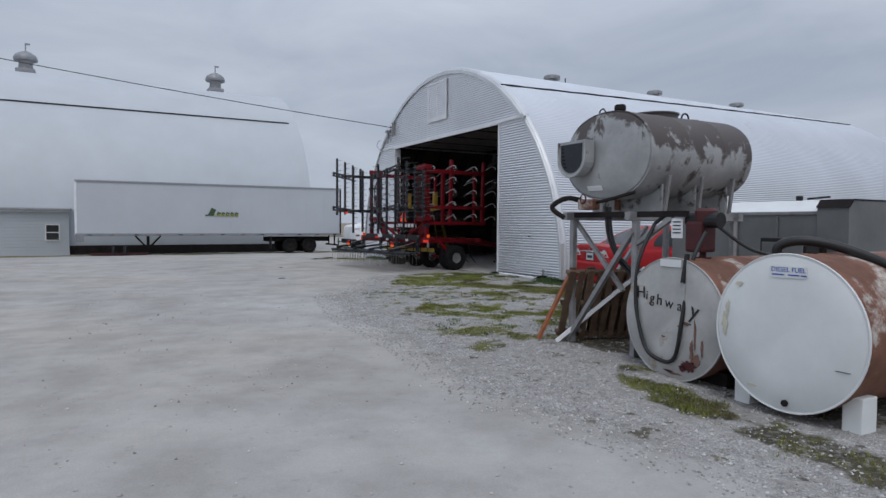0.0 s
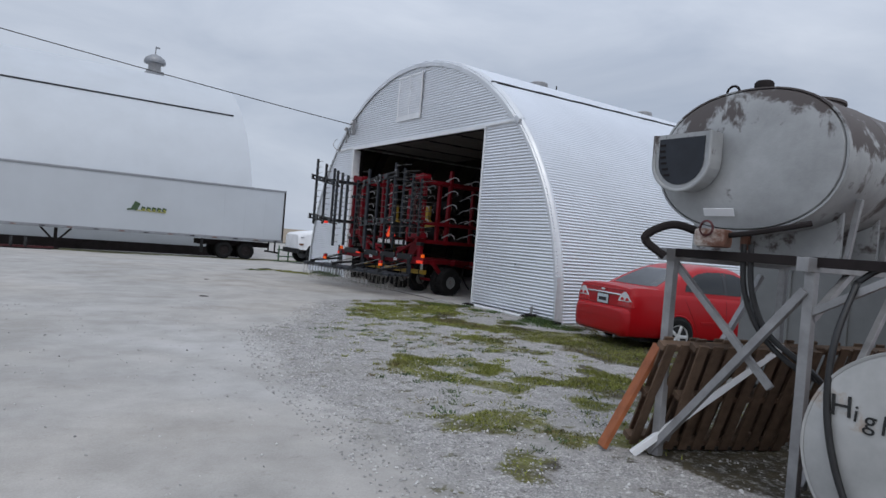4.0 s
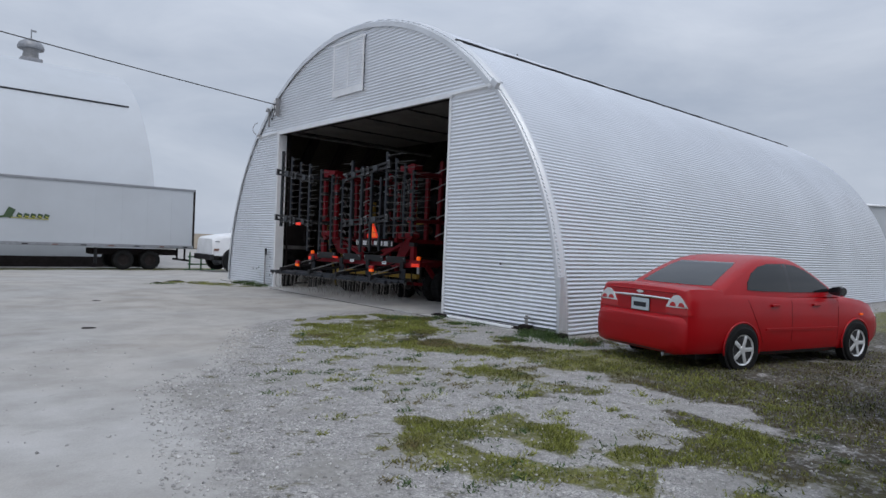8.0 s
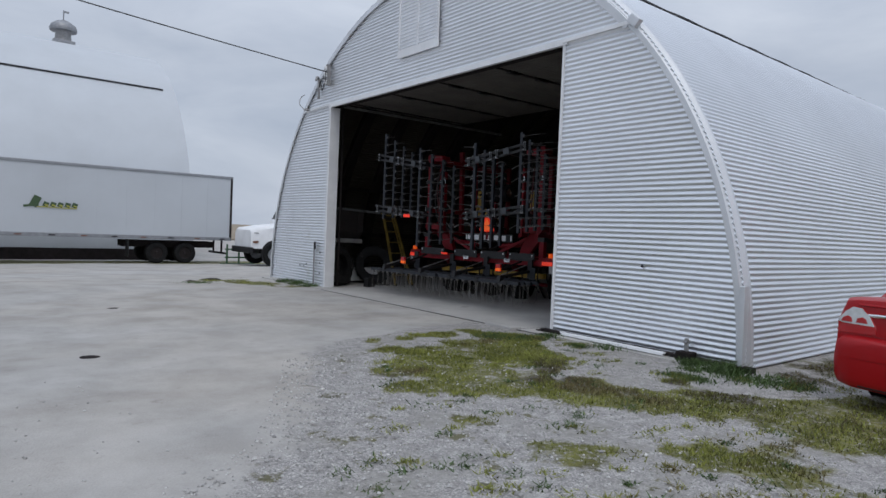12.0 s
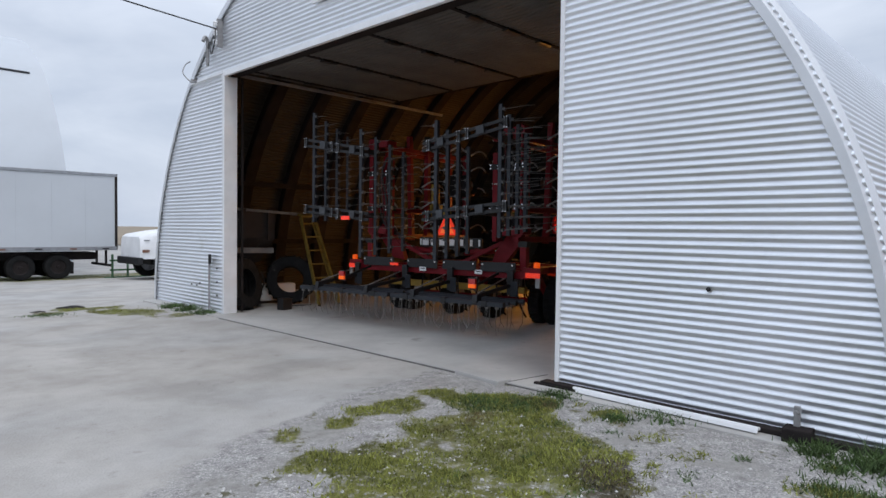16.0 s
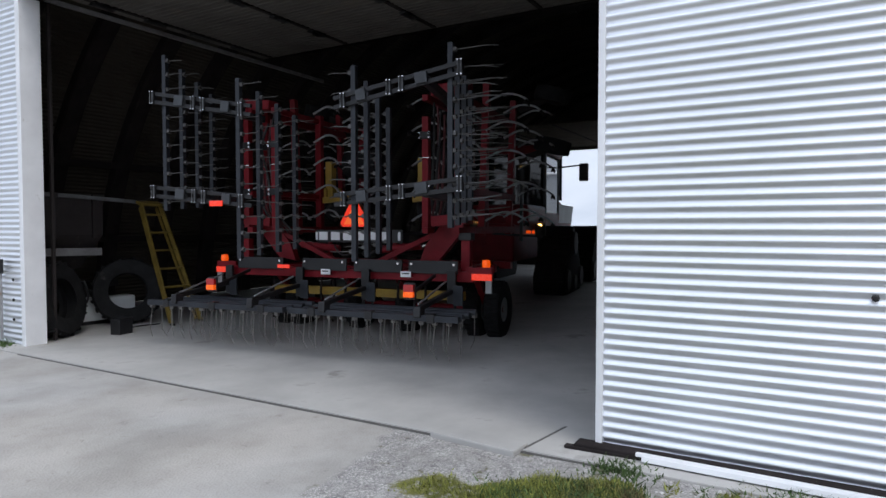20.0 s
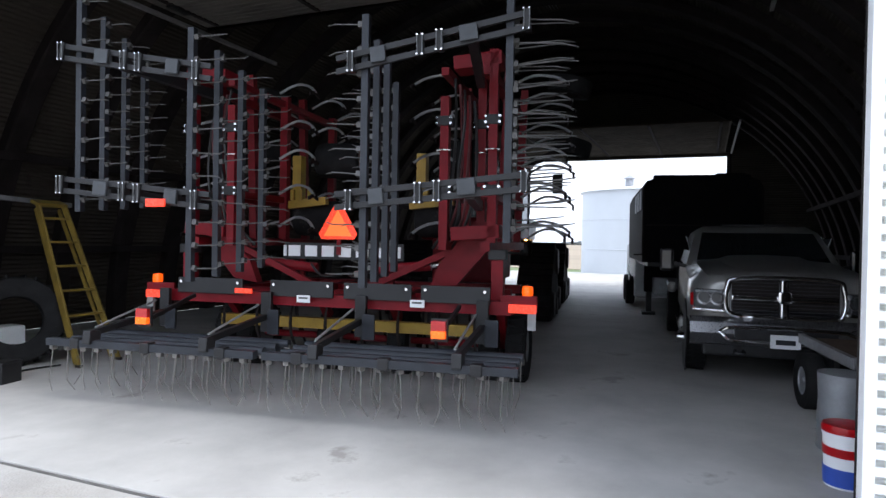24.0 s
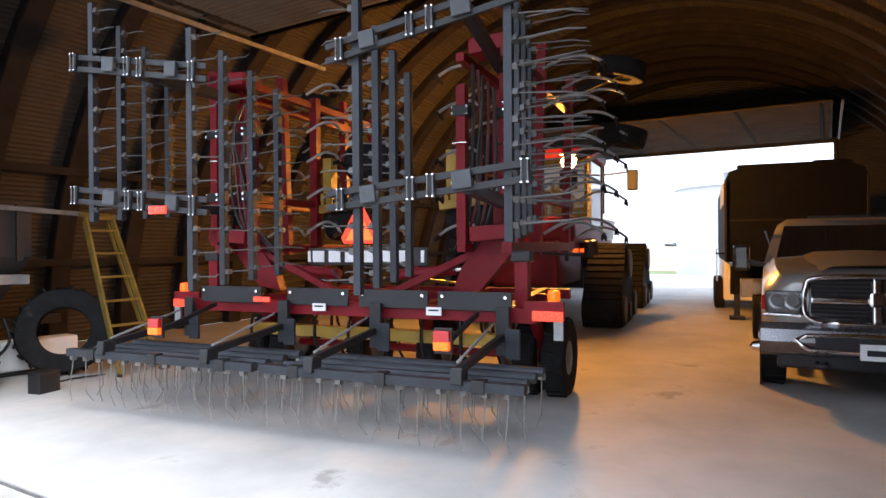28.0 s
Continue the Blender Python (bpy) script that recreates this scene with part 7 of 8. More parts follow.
def rear_harrow():
    rng = random.Random(8)
    for v0, v1 in ((2.36, 0.14), (0.06, -2.18)):
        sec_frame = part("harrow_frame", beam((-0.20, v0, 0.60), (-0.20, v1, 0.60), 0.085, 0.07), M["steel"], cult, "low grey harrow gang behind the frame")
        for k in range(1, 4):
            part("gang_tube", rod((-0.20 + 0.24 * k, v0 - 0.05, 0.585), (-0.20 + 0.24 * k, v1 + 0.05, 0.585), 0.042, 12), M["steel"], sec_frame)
        for k in range(4):
            n = 13 if k == 0 else 11
            for j in range(n):
                v = v0 + (v1 - v0) * (j + 0.3 + 0.35 * (k % 2)) / n
                add_tine("down", (-0.20 + 0.24 * k, v, 0.565), (rng.uniform(-0.12, 0.02), rng.uniform(-0.04, 0.04), -1), 180 + rng.uniform(-12, 12), sec_frame)
        for f in (0.22, 0.78):
            v = v0 + (v1 - v0) * f
            a = part("draw_arm", beam((-0.22, v, 0.70), (0.80, v, 0.80), 0.05, 0.06), M["black"], sec_frame)
            part("arm_cap", box((-0.20, v, 0.66), (0.14, 0.09, 0.13), (0, 8, 0), bevel=0.015), M["black"], a)
            part("arm_rod", rod((-0.1, v + 0.05, 0.74), (0.75, v + 0.05, 0.93), 0.012, 6), M["galvsteel"], a)
            part("hanger", box((0.84, v, 0.85), (0.05, 0.12, 0.42), bevel=0.008), M["black"], a)
            part("hanger_plate", box((0.80, v - 0.10, 0.75), (0.03, 0.13, 0.26), bevel=0.006), M["steel"], a)
        for f in (0.15, 0.5, 0.85):
            part("clamp", box((-0.205, v0 + (v1 - v0) * f, 0.60), (0.10, 0.10, 0.10), bevel=0.012), M["black"], sec_frame)


def main_frame():
    part("rear_tube", beam((1.0, -1.95, 0.98), (1.0, 1.95, 0.98), 0.13, 0.13), M["red"], cult, "red rear frame tube")
    for u in (1.7, 2.7, 3.6):
        part("frame_tube", beam((u, -1.7, 0.98), (u, 1.7, 0.98), 0.12, 0.12), M["red"], cult)
    for v in (-1.65, -0.75, 0.75, 1.65):
        part("long_tube", beam((0.95, v, 0.98), (3.8, v * 0.8, 0.98), 0.10, 0.12), M["red"], cult)
    for s in (-1, 1):
        part("hitch_tube", beam((3.7, s * 1.2, 0.95), (6.6, s * 0.12, 0.62), 0.13, 0.13), M["red"], cult)
    part("tongue", beam((6.3, 0, 0.62), (7.4, 0, 0.55), 0.14, 0.14), M["red"], cult)
    part("tongue_jack", beam((6.2, 0.32, 0.05), (6.2, 0.32, 0.95), 0.07, 0.07), M["black"], cult)
    part("jack_foot", box((6.2, 0.32, 0.03), (0.24, 0.2, 0.05), bevel=0.01), M["black"], cult)
    # black lift plates across the tail
    for v0, v1 in ((1.75, 0.95), (0.62, -0.10), (-0.22, -0.95), (-1.05, -1.75)):
        p = part("lift_plate", box((0.90, (v0 + v1) / 2, 1.10), (0.03, abs(v0 - v1), 0.17), (0, 4, 0), bevel=0.006), M["black"], cult)
        for v in (v0 - 0.05, v1 + 0.05):
            part("bolt", lathe([(0, 0), (0.016, 0), (0.016, 0.014), (0, 0.014)], 8, m=pose(0.88, v, 1.14, 0, -90, 0)), M["chrome"], p)
    # wing hinge towers and folded wing frames
    for s in (-1, 1):
        part("hinge_arm", prism([(0, 0), (0.30, 0.05), (0.62, 0.42), (0.62, 0.72), (0.48, 0.72), (0.10, 0.26)], 0.12, pose(1.3, s * 1.02, 1.12) @ Matrix(((0, 0, 1, 0), (s, 0, 0, 0), (0, 1, 0, 0), (0, 0, 0, 1)))), M["red"], cult, "red wing hinge arm")
        part("hinge_post", beam((1.15, s * 1.78, 0.95), (1.15, s * 1.78, 1.55), 0.12, 0.12), M["red"], cult)
        part("post_cap", box((1.14, s * 1.78, 1.50), (0.15, 0.18, 0.10), bevel=0.012), M["black"], cult)
        for v, u0 in ((1.72, 1.1), (1.56, 1.35), (1.22, 1.1)):
            zt = 3.55 if v > 1.4 else 3.10
            w = part("wing_tube", beam((u0, s * v, 1.62), (u0, s * v, zt), 0.10, 0.09), M["red"], cult, "red wing tube folded upright")
            for z in (2.15, 2.85):
                cl = part("tube_clamp", box((u0, s * v, z), (0.13, 0.16, 0.10), bevel=0.01), M["black"], w)
                for q in (-0.07, 0.07):
                    part("clamp_bolt", rod((u0 - 0.085, s * v + q, z - 0.03), (u0 - 0.05, s * v + q, z - 0.03), 0.014, 6), M["chrome"], cl)
                    part("clamp_bolt", rod((u0 - 0.085, s * v + q, z + 0.03), (u0 - 0.05, s * v + q, z + 0.03), 0.014, 6), M["chrome"], cl)
            part("u_bolt", hose([(u0 - 0.07, s * v - 0.07, 2.55), (u0 - 0.09, s * v, 2.55), (u0 - 0.07, s * v + 0.07, 2.55)], 0.008, 6), M["chrome"], w)
        for u in (2.25, 3.7):
            part("wing_tube", beam((u, s * 1.62, 1.5), (u, s * 1.70, 3.75), 0.10, 0.10), M["red"], cult)
            part("wing_tube", beam((u, s * 1.20, 1.6), (u, s * 1.20, 3.45), 0.10, 0.10), M["red"], cult)
        for z in (1.58, 2.12, 3.35):
            part("wing_cross", beam((1.05, s * 1.66, z), (3.8, s * 1.66, z), 0.10, 0.10), M["red"], cult)
            part("wing_cross", beam((1.05, s * 1.22, z), (3.8, s * 1.22, z), 0.08, 0.08), M["red"], cult)
        for z in (3.45, 1.72):
            part("top_plate", box((1.2, s * 1.55, z), (0.3, 0.5, 0.14), (s * 4, 0, 0), bevel=0.012), M["red"], cult)
        # hydraulic lines hung in a bundle between the wing tubes
        for k in range(5):
            v = 1.30 + 0.05 * k
            sway = 0.05 * math.sin(k * 2.1)
            part("wing_hose", hose([(1.18, s * v, 3.30 - 0.06 * k), (1.10 + sway, s * (v + 0.03), 2.8), (1.12, s * (v + sway), 2.3), (1.16, s * (v - 0.05), 1.85), (1.30, s * (v - 0.25), 1.55)], 0.016, 6, steps=4), M["pump"] if k % 2 else M["hose"], cult)
        # fold cylinder with a bright rod
        c = part("fold_cylinder", rod((1.45, s * 0.35, 1.30), (1.45, s * 1.0, 1.36), 0.055, 14), M["red"], cult)
        part("cylinder_rod", rod((1.45, s * 1.0, 1.36), (1.45, s * 1.45, 1.42), 0.025, 10), M["chrome"], c)
        part("sway_bar", beam((1.35, s * 0.3, 1.10), (1.35, s * 1.45, 1.62), 0.07, 0.07), M["red"], cult)
        part("hydraulic_hose", hose([(1.4, s * 0.4, 1.35), (1.3, s * 0.2, 1.22), (1.6, 0.0, 1.25), (2.6, s * 0.05, 1.2), (4.2, s * 0.08, 1.05)], 0.014, 6), M["hose"], cult)
    # sweep shanks on the folded wings, points outward and inward
    rng = random.Random(21)
    for s in (-1, 1):
        for v, way in ((1.78, 1), (1.12, -1)):
            for u in (1.95, 2.85, 3.7):
                for k in range(5):
                    z = 1.75 + 0.42 * k + rng.uniform(-0.05, 0.05)
                    L = 0.62 if way > 0 else 0.50
                    sh = part("shank", hose([(u, s * v, z), (u + 0.10, s * (v + way * L * 0.35), z + 0.12), (u + 0.04, s * (v + way * L * 0.75), z + 0.08), (u - 0.05, s * (v + way * L), z - 0.02)], 0.017, 6, steps=3), M["galvsteel"], cult, "")
                    part("sweep", prism([(0, 0.02), (-0.13, -0.02), (-0.12, -0.06), (0, -0.02), (0.12, -0.06), (0.13, -0.02)], 0.02, pose(u - 0.05, s * (v + way * L), z - 0.02, 90, 0, 0 if s * way > 0 else 180)), M["rib"], sh)
    # shanks under the middle
    for u in (1.7, 2.7, 3.5):
        for k in range(8):
            v = -1.5 + 0.43 * k
            part("shank", hose([(u, v, 0.95), (u - 0.25, v, 0.85), (u - 0.28, v, 0.55), (u - 0.05, v, 0.25), (u + 0.05, v, 0.16)], 0.018, 6, steps=3), M["rib"], cult)
    # tail yoke in faded yellow under the frame, spare gauge wheels on yellow forks
    part("yellow_axle", beam((1.55, -1.6, 0.66), (1.55, 1.6, 0.66), 0.12, 0.12), M["yellow"], cult, "faded yellow axle tube")
    for v in (1.05, -0.62):
        f = part("gauge_fork", beam((2.35, v, 2.05), (2.35, v, 2.70), 0.14, 0.12), M["yellow"], cult, "yellow gauge wheel fork")
        part("fork_foot", beam((2.30, v + 0.14, 2.06), (2.30, v - 0.42, 2.12), 0.10, 0.10), M["yellow"], f)
        for j in range(3):
            part("fork_lug", box((2.27, v - 0.20 + 0.12 * j, 2.19), (0.08, 0.05, 0.14), bevel=0.01), M["yellow"], f)
        for z, dv in ((2.66, -0.50), (1.90, -0.20)):
            wheel(cult, (2.55, v + dv, z), 0.23, 0.62, 0.5, 0, "rust", "gauge_wheel", axis_turn=0)
    for s in (-1, 1):
        for u, z in ((4.0, 3.0), (4.0, 3.85)):
            wheel(cult, (u, s * 2.30, z), 0.31, 0.24, 0.5, 0, "rib", "wing_gauge_wheel", tilt=14)
            part("wheel_stem", beam((u, s * 2.30, z - 0.02), (u - 0.15, s * 1.75, z - 0.25), 0.08, 0.10), M["rib"], cult)
        for v in (1.55, 1.86):
            wheel(cult, (2.3, s * v, 0.40), 0.41, 0.24, 0.44, 0, "greybox", tread=26)
    for v in (-0.45, 0.45):
        wheel(cult, (2.3, v, 0.40), 0.41, 0.24, 0.44, 0, "greybox", tread=26)
    part("axle", rod((2.3, -1.95, 0.40), (2.3, 1.95, 0.40), 0.045, 10), M["red"], cult)
    for v in (-1.7, -0.45, 0.45, 1.7):
        part("axle_arm", beam((2.3, v, 0.42), (1.75, v, 0.95), 0.09, 0.10), M["red"], cult)
    # slow-vehicle triangle and maker's board as plain white blocks
    board = part("name_board", box((1.56, 0.08, 1.49), (0.03, 1.46, 0.19), bevel=0.004), M["black"], cult, "black board with white block marks")
    for k in range(6):
        part("white_block", box((1.538, 0.68 - 0.21 * k, 1.49), (0.012, 0.15, 0.125), bevel=0.003), M["trimwhite"], board)
    part("white_tick", box((1.538, 0.80, 1.49), (0.012, 0.035, 0.125)), M["trimwhite"], board)
    part("white_tick", box((1.538, -0.60, 1.49), (0.012, 0.035, 0.125)), M["trimwhite"], board)
    part("board_post", beam((1.60, 0.6, 1.0), (1.60, 0.6, 1.5), 0.05, 0.05), M["red"], cult)
    part("board_post", beam((1.60, -0.5, 1.0), (1.60, -0.5, 1.5), 0.05, 0.05), M["red"], cult)
    yz = Matrix(((0, 0, -1, 0), (-1, 0, 0, 0), (0, 1, 0, 0), (0, 0, 0, 1)))
    tri = part("warning_triangle", prism([(-0.20, -0.17), (0.20, -0.17), (0.235, -0.11), (0.045, 0.22), (-0.045, 0.22), (-0.235, -0.11)], 0.008, pose(1.50, 0.12, 1.80) @ yz, bevel=0.002), M["glowred"], cult, "orange slow-vehicle triangle with a red border")
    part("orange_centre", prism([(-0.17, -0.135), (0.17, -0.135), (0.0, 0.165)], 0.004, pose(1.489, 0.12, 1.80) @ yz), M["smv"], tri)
    part("triangle_post", beam((1.53, 0.12, 1.45), (1.53, 0.12, 1.75), 0.03, 0.05), M["red"], tri)
    # tail lamps and cards
    for v, z in ((-1.47, 0.88), (1.47, 0.86)):
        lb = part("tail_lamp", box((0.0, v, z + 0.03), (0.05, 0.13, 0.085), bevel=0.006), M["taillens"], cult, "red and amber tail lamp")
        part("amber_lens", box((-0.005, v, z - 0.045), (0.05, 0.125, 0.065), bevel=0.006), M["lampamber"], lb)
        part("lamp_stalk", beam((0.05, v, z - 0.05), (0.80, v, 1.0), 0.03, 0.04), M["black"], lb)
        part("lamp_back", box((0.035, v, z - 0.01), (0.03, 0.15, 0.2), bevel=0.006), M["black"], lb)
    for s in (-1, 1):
        e = part("end_reflector", box((0.93, s * 2.06, 0.985), (0.02, 0.27, 0.085), bevel=0.003), M["glowred"], cult, "red and orange end reflector")
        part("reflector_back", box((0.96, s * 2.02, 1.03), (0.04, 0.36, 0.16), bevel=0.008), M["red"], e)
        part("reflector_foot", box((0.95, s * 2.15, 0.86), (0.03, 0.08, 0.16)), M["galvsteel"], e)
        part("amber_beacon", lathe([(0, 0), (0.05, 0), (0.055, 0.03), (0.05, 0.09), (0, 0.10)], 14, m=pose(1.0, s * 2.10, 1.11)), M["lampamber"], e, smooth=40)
    part("red_reflector", box((0.86, 0.92, 1.06), (0.02, 0.20, 0.05)), M["glowred"], cult)
    for v in (0.22, -1.02):
        cd = part("white_card", box((0.865, v, 1.0), (0.012, 0.15, 0.075), bevel=0.002), M["trimwhite"], cult, "small white warning card")
        part("print_bar", box((0.857, v, 1.01), (0.003, 0.10, 0.016)), M["ink"], cd)


harrow_bars()
rear_harrow()
main_frame()


# ---- the tracked tractor in front of it ----
tractor = thing("tracked_tractor", "large red articulated tractor on black rubber tracks", "tractor", at=(*CULT_AT, 0), turn=CULT_TURN)


def track(u, s):
    """A triangular rubber track unit."""
    out = []
    for (cu, cz, r), (a0, a1) in zip(((u, 1.22, 0.38), (u + 0.85, 0.36, 0.34), (u - 0.85, 0.36, 0.34)), ((150, 30), (30, -90), (270, 150))):
        for k in range(9):
            a = radians(a0 + (a1 - a0) * k / 8)
            out.append((cu + r * math.cos(a), cz + r * math.sin(a)))
    xz = Matrix(((1, 0, 0, 0), (0, 0, -1, 0), (0, 1, 0, 0), (0, 0, 0, 1)))
    tr = part("track", prism(out, 0.72, pose(0, s * 1.42 + 0.36, 0) @ xz), M["rubber"], tractor, "triangular rubber track")
    n = len(out)
    for k in range(0, n):
        a, b = Vector(out[k]), Vector(out[(k + 1) % n])
        steps = max(1, int((b - a).length / 0.16))
        for j in range(steps):
            p = a.lerp(b, (j + 0.5) / steps)
            nrm = Vector(((b - a).y, -(b - a).x)).normalized()
            if nrm.dot(p - Vector((u, 0.6))) < 0:
                nrm = -nrm
            q = p + nrm * 0.02
            if q.y < 0.04:
                continue
            part("lug", box((q.x, s * 1.42, q.y), (0.09, 0.70, 0.05), (0, -math.degrees(math.atan2((b - a).y, (b - a).x)), 0)), M["rubber"], tr)
    for cu, cz, r in ((u, 1.22, 0.30), (u + 0.85, 0.36, 0.28), (u - 0.85, 0.36, 0.28), (u, 0.26, 0.2)):
        part("roller", lathe([(0, -0.02), (r, 0), (r * 0.9, 0.05), (0, 0.05)], 20, m=pose(cu, s * 1.80 if s > 0 else -1.75 - 0.05, cz, -90 if s > 0 else 90, 0, 0)), M["darkbody"], tr)


for s in (-1, 1):
    track(8.9, s)
    track(12.9, s)
part("rear_frame", box((8.7, 0, 1.25), (2.4, 1.3, 0.9), bevel=0.06), M["red"], tractor)
part("drawbar", beam((7.3, 0, 0.60), (8.4, 0, 0.75), 0.12, 0.10), M["black"], tractor)
part("fuel_tank", box((8.6, 0, 1.9), (1.9, 1.9, 0.5), bevel=0.1), M["red"], tractor)
part("cab", box((10.6, 0, 2.75), (1.7, 1.75, 1.7), bevel=0.12), M["glass"], tractor, "dark glazed cab")
part("cab_roof", box((10.6, 0, 3.66), (2.0, 1.95, 0.22), bevel=0.08), M["red"], tractor)
part("cab_base", box((10.6, 0, 1.75), (1.8, 1.8, 0.5), bevel=0.06), M["red"], tractor)
for s in (-1, 1):
    for u in (9.78, 11.42):
        part("cab_post", beam((u, s * 0.86, 1.95), (u, s * 0.86, 3.6), 0.08, 0.08), M["black"], tractor)
    part("mirror_arm", beam((11.3, s * 0.9, 3.3), (11.3, s * 1.55, 3.35), 0.04, 0.04), M["black"], tractor)
    part("mirror", box((11.3, s * 1.62, 3.15), (0.08, 0.26, 0.5), bevel=0.04), M["black"], tractor)
    part("step", box((10.6, s * 1.15, 1.1), (0.7, 0.35, 0.06)), M["black"], tractor)
part("bonnet", loft([[(u, y, z) for y, z in ((-0.55 * w, 1.3), (-0.62 * w, 1.8), (-0.45 * w, h), (0.45 * w, h), (0.62 * w, 1.8), (0.55 * w, 1.3))] for u, w, h in ((11.6, 1.2, 2.55), (13.0, 1.2, 2.45), (14.4, 1.15, 2.2), (14.8, 1.0, 1.95))]), M["red"], tractor, smooth=40)
part("bonnet_side", box((13.0, -0.78, 2.0), (2.2, 0.03, 0.55), (6, 0, 0)), M["trimwhite"], tractor, "pale side panel")
part("exhaust", rod((12.2, -0.75, 2.4), (12.2, -0.75, 3.9), 0.08, 12), M["black"], tractor)
part("front_weight", box((15.0, 0, 1.2), (0.4, 1.2, 0.6), bevel=0.05), M["black"], tractor)
part("hinge", rod((10.4, 0, 0.7), (10.4, 0, 1.6), 0.2, 12), M["black"], tractor)

# ---- warning lamps: an amber globe under a cap, on a stem; cap and open can are added to block its light when it drops ----
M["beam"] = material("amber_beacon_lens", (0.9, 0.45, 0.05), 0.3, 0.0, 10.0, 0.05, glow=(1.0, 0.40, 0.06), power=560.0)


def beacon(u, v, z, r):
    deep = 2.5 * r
    part("lamp_can", lathe([(0, -1.2 * r - deep), (1.25 * r, -1.2 * r - deep), (1.25 * r, -1.2 * r), (1.12 * r, -1.2 * r), (1.12 * r, -1.1 * r - deep), (0, -1.1 * r - deep)], 20, m=pose(u, v, z)), M["black"], tractor, "black open can added to hide the lowered globe", smooth=40)
    cap = part("lamp_cap", lathe([(0, 0.98 * r), (1.3 * r, 0.98 * r), (1.3 * r, 1.12 * r), (0.9 * r, 1.3 * r), (0, 1.34 * r)], 20), M["black"], tractor, "black cap added to shut the can over the globe", smooth=40)
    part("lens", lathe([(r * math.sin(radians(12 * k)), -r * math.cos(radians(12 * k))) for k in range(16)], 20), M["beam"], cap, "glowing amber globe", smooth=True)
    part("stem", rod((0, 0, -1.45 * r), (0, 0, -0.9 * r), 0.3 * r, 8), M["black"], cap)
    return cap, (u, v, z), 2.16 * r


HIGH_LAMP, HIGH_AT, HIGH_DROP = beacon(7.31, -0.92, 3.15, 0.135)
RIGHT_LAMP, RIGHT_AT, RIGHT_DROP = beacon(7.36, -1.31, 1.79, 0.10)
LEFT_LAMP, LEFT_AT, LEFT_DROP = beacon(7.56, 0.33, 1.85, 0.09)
part("lamp_mast", beam((7.45, -0.85, 1.3), (7.45, -0.85, 2.66), 0.07, 0.07), M["black"], tractor)
part("lamp_arm", beam((7.31, -0.92, 2.63), (7.48, -0.85, 2.63), 0.06, 0.06), M["black"], tractor)
part("low_lamp_bar", beam((7.40, -1.35, 1.40), (7.58, 0.40, 1.49), 0.05, 0.05), M["black"], tractor)
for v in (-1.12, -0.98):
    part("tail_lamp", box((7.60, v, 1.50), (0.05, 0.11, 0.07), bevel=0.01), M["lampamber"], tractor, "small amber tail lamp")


# ---- grass, weeds and loose stone ----
GRASS_SEED = 31


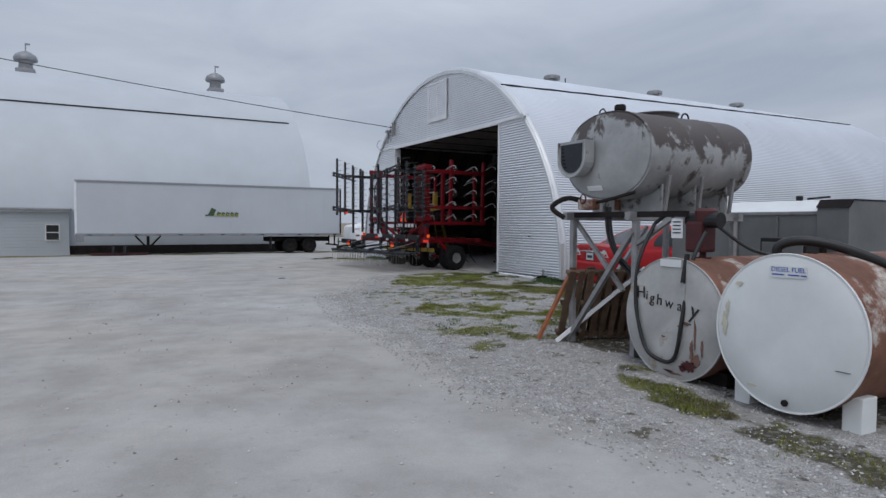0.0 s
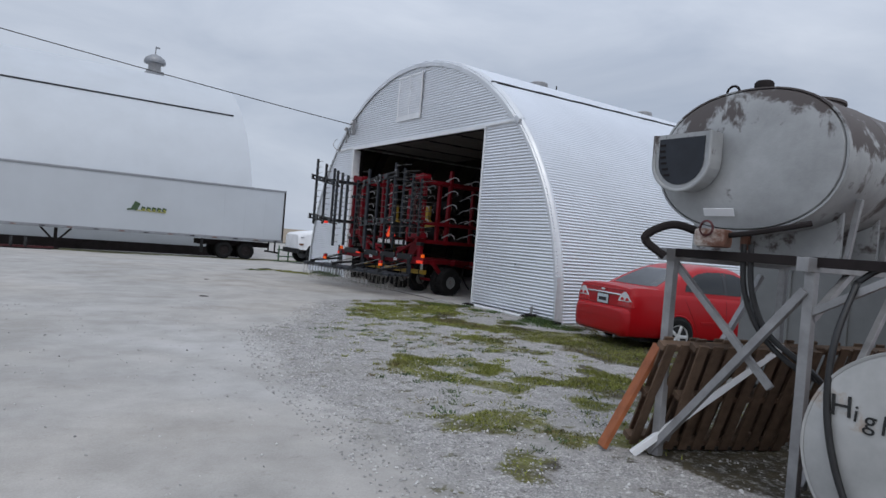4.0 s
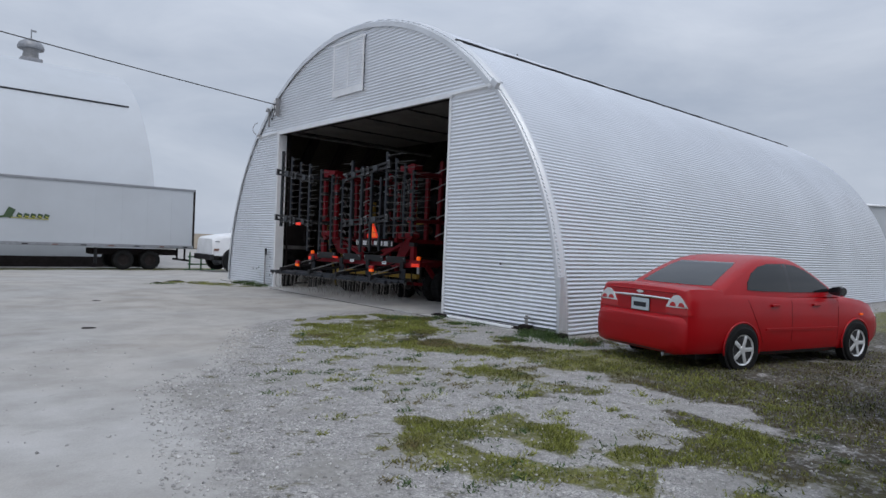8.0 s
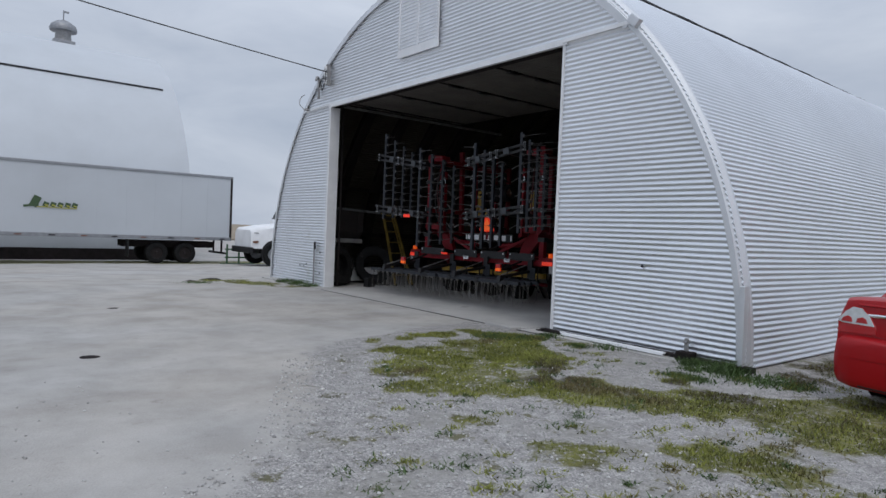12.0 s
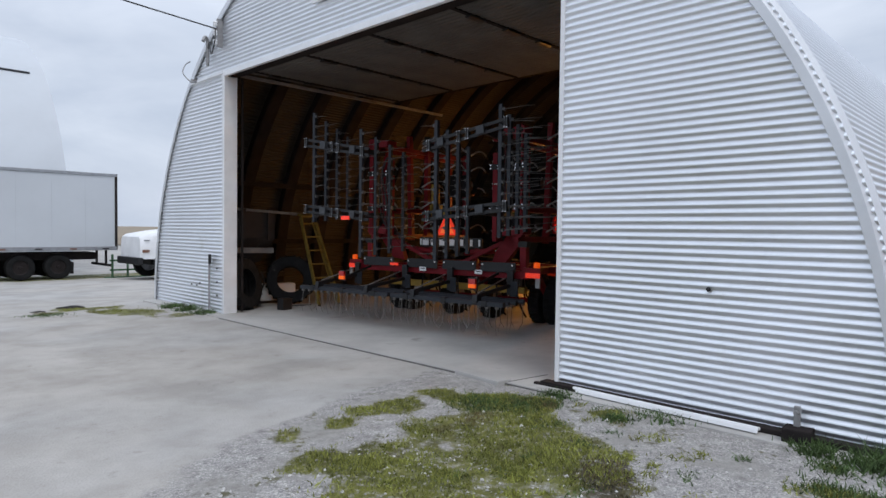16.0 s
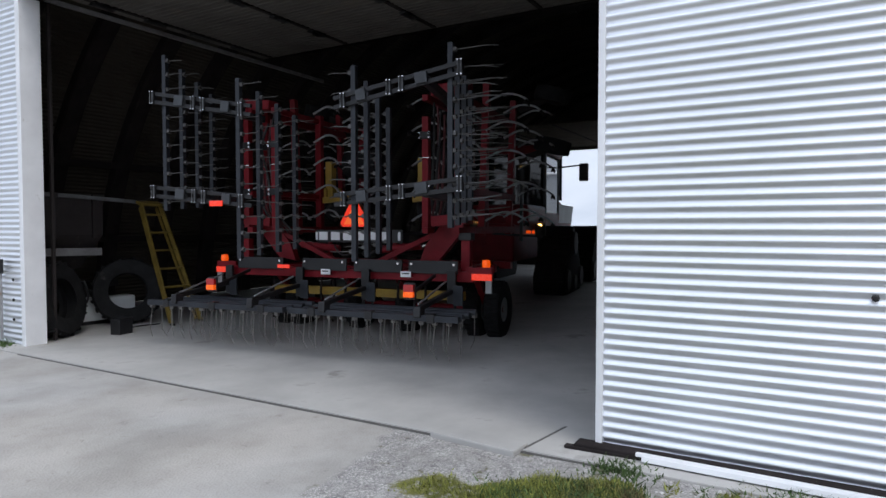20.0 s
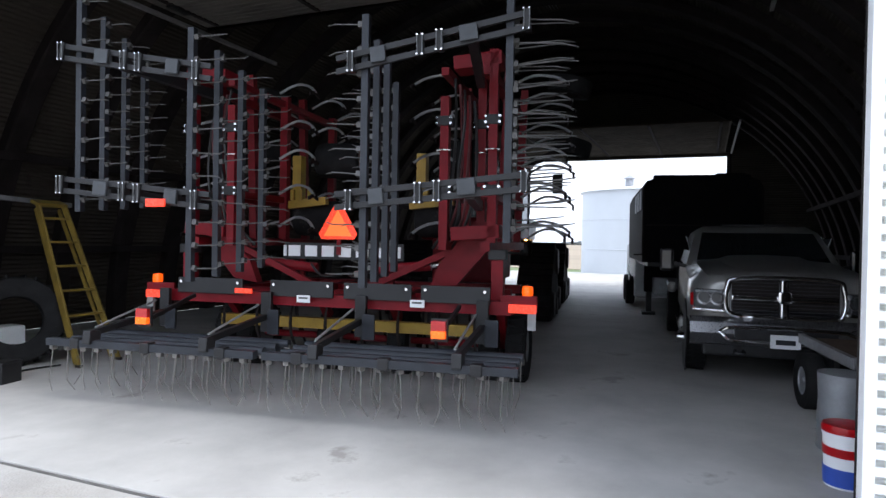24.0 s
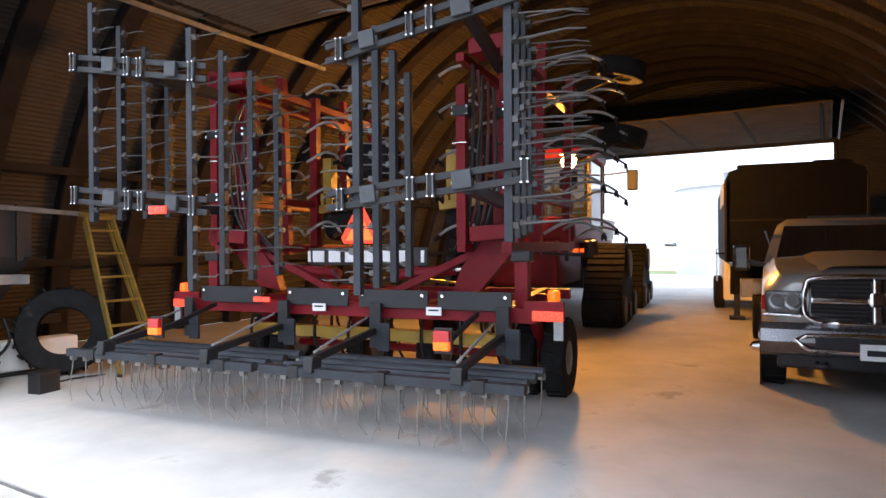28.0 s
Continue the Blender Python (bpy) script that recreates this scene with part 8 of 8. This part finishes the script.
def build_blades():
    rng = random.Random(GRASS_SEED)
    verts, faces, wv, wf, dv, df = [], [], [], [], [], []

    def blade(vs, fs, x, y, h, w, lean):
        z = ground_height(x, y)
        a = rng.uniform(0, 6.283)
        dx, dy = math.cos(a) * w, math.sin(a) * w
        lx, ly = rng.gauss(0, lean), rng.gauss(0, lean)
        n = len(vs)
        vs.extend(((x - dx, y - dy, z), (x + dx, y + dy, z), (x + lx * h, y + ly * h, z + h)))
        fs.append((n, n + 1, n + 2))

    done = 0
    while done < 260000:
        k = rng.random()
        if k < 0.62:
            px, py, r = rng.choice(PATCHES)
            x, y = px + rng.gauss(0, r * 1.1), py + rng.gauss(0, r * 1.1)
        else:
            x, y = rng.uniform(9.2, 16.5), rng.uniform(3.0, 11.7)
        if y > 11.75 and x > XF - 0.1 or (x > XF + 0.2 and y > YC - RAD - 0.05):
            done += 1
            continue
        g = grassy(x, y)
        dry = k >= 0.62 and rng.random() < 0.75 * min(1.0, max(0.0, (x - 9.0) / 2.0)) or rng.random() < 0.45 and any((x - px) ** 2 + (y - py) ** 2 < r * r for px, py, r in DEAD_GRASS)
        if g > 0.36 + 0.75 * rng.random() ** 1.5:
            blade(dv if dry else verts, df if dry else faces, x, y, rng.uniform(0.010, 0.046) * (0.5 + min(g, 1.2) * 0.6), rng.uniform(0.003, 0.007), 0.5)
        done += 1
    tufts = [(7.6, 11.25), (7.55, 11.0), (7.4, 10.6), (6.55, 10.95), (7.85, 10.3), (7.85, 9.95), (8.2, 10.35), (8.6, 10.15), (9.5, 10.85), (7.8, 10.7), (7.95, 10.55), (8.85, 9.6), (8.7, 9.45), (9.1, 9.5), (9.45, 9.5), (10.15, 9.6)]
    for _ in range(300):
        y = rng.uniform(5.5, 14.8)
        tufts.append((edge_x(y) + rng.uniform(0.7, 4.6), y))
    for x, y in tufts:
        r = rng.uniform(0.03, 0.09)
        olive = rng.random() < 0.7
        for _ in range(34):
            blade(verts if olive else wv, faces if olive else wf, x + rng.gauss(0, r), y + rng.gauss(0, r * 0.7), rng.uniform(0.012, 0.04), rng.uniform(0.004, 0.009), 1.1)
    for x, y, r in LUSH:
        for _ in range(420):
            blade(wv, wf, x + rng.gauss(0, r * 0.6), y + rng.gauss(0, r * 0.6), rng.uniform(0.015, 0.055), rng.uniform(0.003, 0.007), 0.6)
    for x, y, r, h in ((12.48, 24.25, 0.13, 0.20), (12.45, 24.95, 0.12, 0.16), (12.5, 23.55, 0.12, 0.14), (12.38, 12.15, 0.12, 0.22), (12.45, 12.6, 0.10, 0.14), (12.40, 15.0, 0.10, 0.08), (12.5, 13.9, 0.16, 0.09), (10.1, 25.3, 0.20, 0.05), (12.3, 11.6, 0.22, 0.10)):
        for _ in range(420):
            blade(wv, wf, x + rng.gauss(0, r), y + rng.gauss(0, r), h * rng.uniform(0.25, 0.8), rng.uniform(0.005, 0.012), 0.7)
    for name, vs, fs, mat, label in (("grass_blades", verts, faces, M["grass"], "short yellowish-green grass in ragged patches"), ("weeds", wv, wf, M["weed"], "small dark green weeds in the gravel and along the wall"), ("dry_grass", dv, df, M["drygrass"], "dry brown grass in the meadow round the car")):
        me = bpy.data.meshes.new(name)
        me.from_pydata(vs, [], fs)
        me.materials.append(mat)
        tagged(new(name, me), label, "weeds" if mat == M["weed"] else "grass", "", "stuff")


def build_pebbles():
    rng = random.Random(77)
    verts, faces = [], []
    made = 0
    while made < 15000:
        y = rng.uniform(-1.5, 15.2)
        x = edge_x(y) + rng.expovariate(0.45) - 0.5 if rng.random() < 0.94 else rng.uniform(1, 6)
        made += 1
        if x > XF - 0.1 or (grassy(x, y) > 0.55 and rng.random() < 0.8):
            continue
        s = rng.uniform(0.006, 0.017) * (1.5 if rng.random() < 0.08 else 1)
        z = ground_height(x, y)
        n = len(verts)
        a = rng.uniform(0, 3.14)
        c, q = math.cos(a) * s, math.sin(a) * s
        k = rng.uniform(0.6, 1.0)
        verts.extend(((x + c, y + q, z + 0.3 * s), (x - q * k, y + c * k, z + 0.2 * s), (x - c, y - q, z + 0.3 * s), (x + q * k, y - c * k, z + 0.25 * s), (x + 0.3 * c, y, z + 0.95 * s), (x, y, z - 0.5 * s)))
        faces.extend((n + i, n + (i + 1) % 4, n + 4) for i in range(4))
        faces.extend((n + (i + 1) % 4, n + i, n + 5) for i in range(4))
    me = bpy.data.meshes.new("loose_stones")
    me.from_pydata(verts, [], faces)
    me.materials.append(M["pebble"])
    tagged(new("loose_stones", me), "loose pale limestone pebbles beside the drive", "gravel", "", "stuff")


def clods():
    for x, y, r in ((10.9, 26.6, 0.22), (10.2, 26.2, 0.14), (7.2, 20.6, 0.10), (6.1, 16.3, 0.12)):
        c = thing("dirt_clod", "flat dark clod of dirt on the drive", "clod", "dirt clods", (x, y, ground_height(x, y) - 0.02))
        bm = bmesh.new()
        bmesh.ops.create_icosphere(bm, subdivisions=2, radius=r)
        for v in bm.verts:
            v.co = Vector((v.co.x * 1.3, v.co.y, max(v.co.z * 0.30, -0.01))) * (1 + 0.35 * noise.noise(v.co * 14 + Vector((x, y, 0))))
        part("lump", bm, M["rib"], c)


def tread_prints():
    """Rows of low crumbs pressed up between tyre lugs on the drive by the door."""
    rng = random.Random(9)
    verts, faces = [], []
    for (x0, y0), (x1, y1) in (((11.1, 22.6), (7.3, 18.6)), ((11.4, 22.2), (7.6, 18.2)), ((11.6, 19.2), (8.3, 16.7))):
        way = Vector((x1 - x0, y1 - y0, 0))
        n = int(way.length / 0.13)
        side = Vector((-way.y, way.x, 0)).normalized()
        for k in range(n):
            if noise.noise(Vector((k * 0.21, x0, 0.0))) < -0.12:
                continue
            p = Vector((x0, y0, 0)) + way * (k / n) + side * (0.09 * (1 if k % 2 else -1) + rng.uniform(-0.02, 0.02))
            z = ground_height(p.x, p.y)
            a, b = rng.uniform(0.030, 0.055), rng.uniform(0.012, 0.02)
            u = (way.normalized() + side * rng.uniform(-0.5, 0.5)).normalized()
            w = Vector((-u.y, u.x, 0))
            i = len(verts)
            ring = [p + u * a * math.cos(q) + w * b * 1.6 * math.sin(q) * rng.uniform(0.7, 1.2) for q in [2 * math.pi * j / 7 for j in range(7)]]
            verts.extend([(v.x, v.y, z - 0.004) for v in ring] + [(p.x, p.y, z + b * 0.75)])
            faces.extend((i + j, i + (j + 1) % 7, i + 7) for j in range(7))
    me = bpy.data.meshes.new("tread_prints")
    me.from_pydata(verts, [], faces)
    me.materials.append(M["ground"])
    me.shade_smooth()
    tagged(new("tread_prints", me), "dusty crumbs left by tyre lugs on the pale drive", "tyre prints", "", "stuff")


build_blades()
build_pebbles()
tread_prints()
clods()


# ---- everything that moves ----
CULT_SHIFT = ((0, -4.4), (1, -4.15), (2, -3.85), (3.5, -3.4), (5, -2.98), (6.5, -2.5), (8, -1.82), (9, -1.35), (10, -0.84), (11, -0.52), (12, -0.34), (13, -0.18), (14, -0.03), (14.5, 0.0), (15, 0.0), (28, 0.0))


def motions():
    c, s = math.cos(radians(CULT_TURN)), math.sin(radians(CULT_TURN))
    rows = [(t, pose(CULT_AT[0] + d * c, CULT_AT[1] + d * s, 0, 0, 0, CULT_TURN)) for t, d in CULT_SHIFT]
    walk(cult, rows)
    walk(tractor, rows)
    # globes sink into the added cans wherever the lamps are off
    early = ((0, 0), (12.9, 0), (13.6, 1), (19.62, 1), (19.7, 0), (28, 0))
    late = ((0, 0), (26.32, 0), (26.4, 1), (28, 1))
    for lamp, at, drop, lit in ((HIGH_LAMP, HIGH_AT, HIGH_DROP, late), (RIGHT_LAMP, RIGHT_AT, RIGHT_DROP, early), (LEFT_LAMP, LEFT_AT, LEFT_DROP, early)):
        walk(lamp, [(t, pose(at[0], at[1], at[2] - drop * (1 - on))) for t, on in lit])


motions()
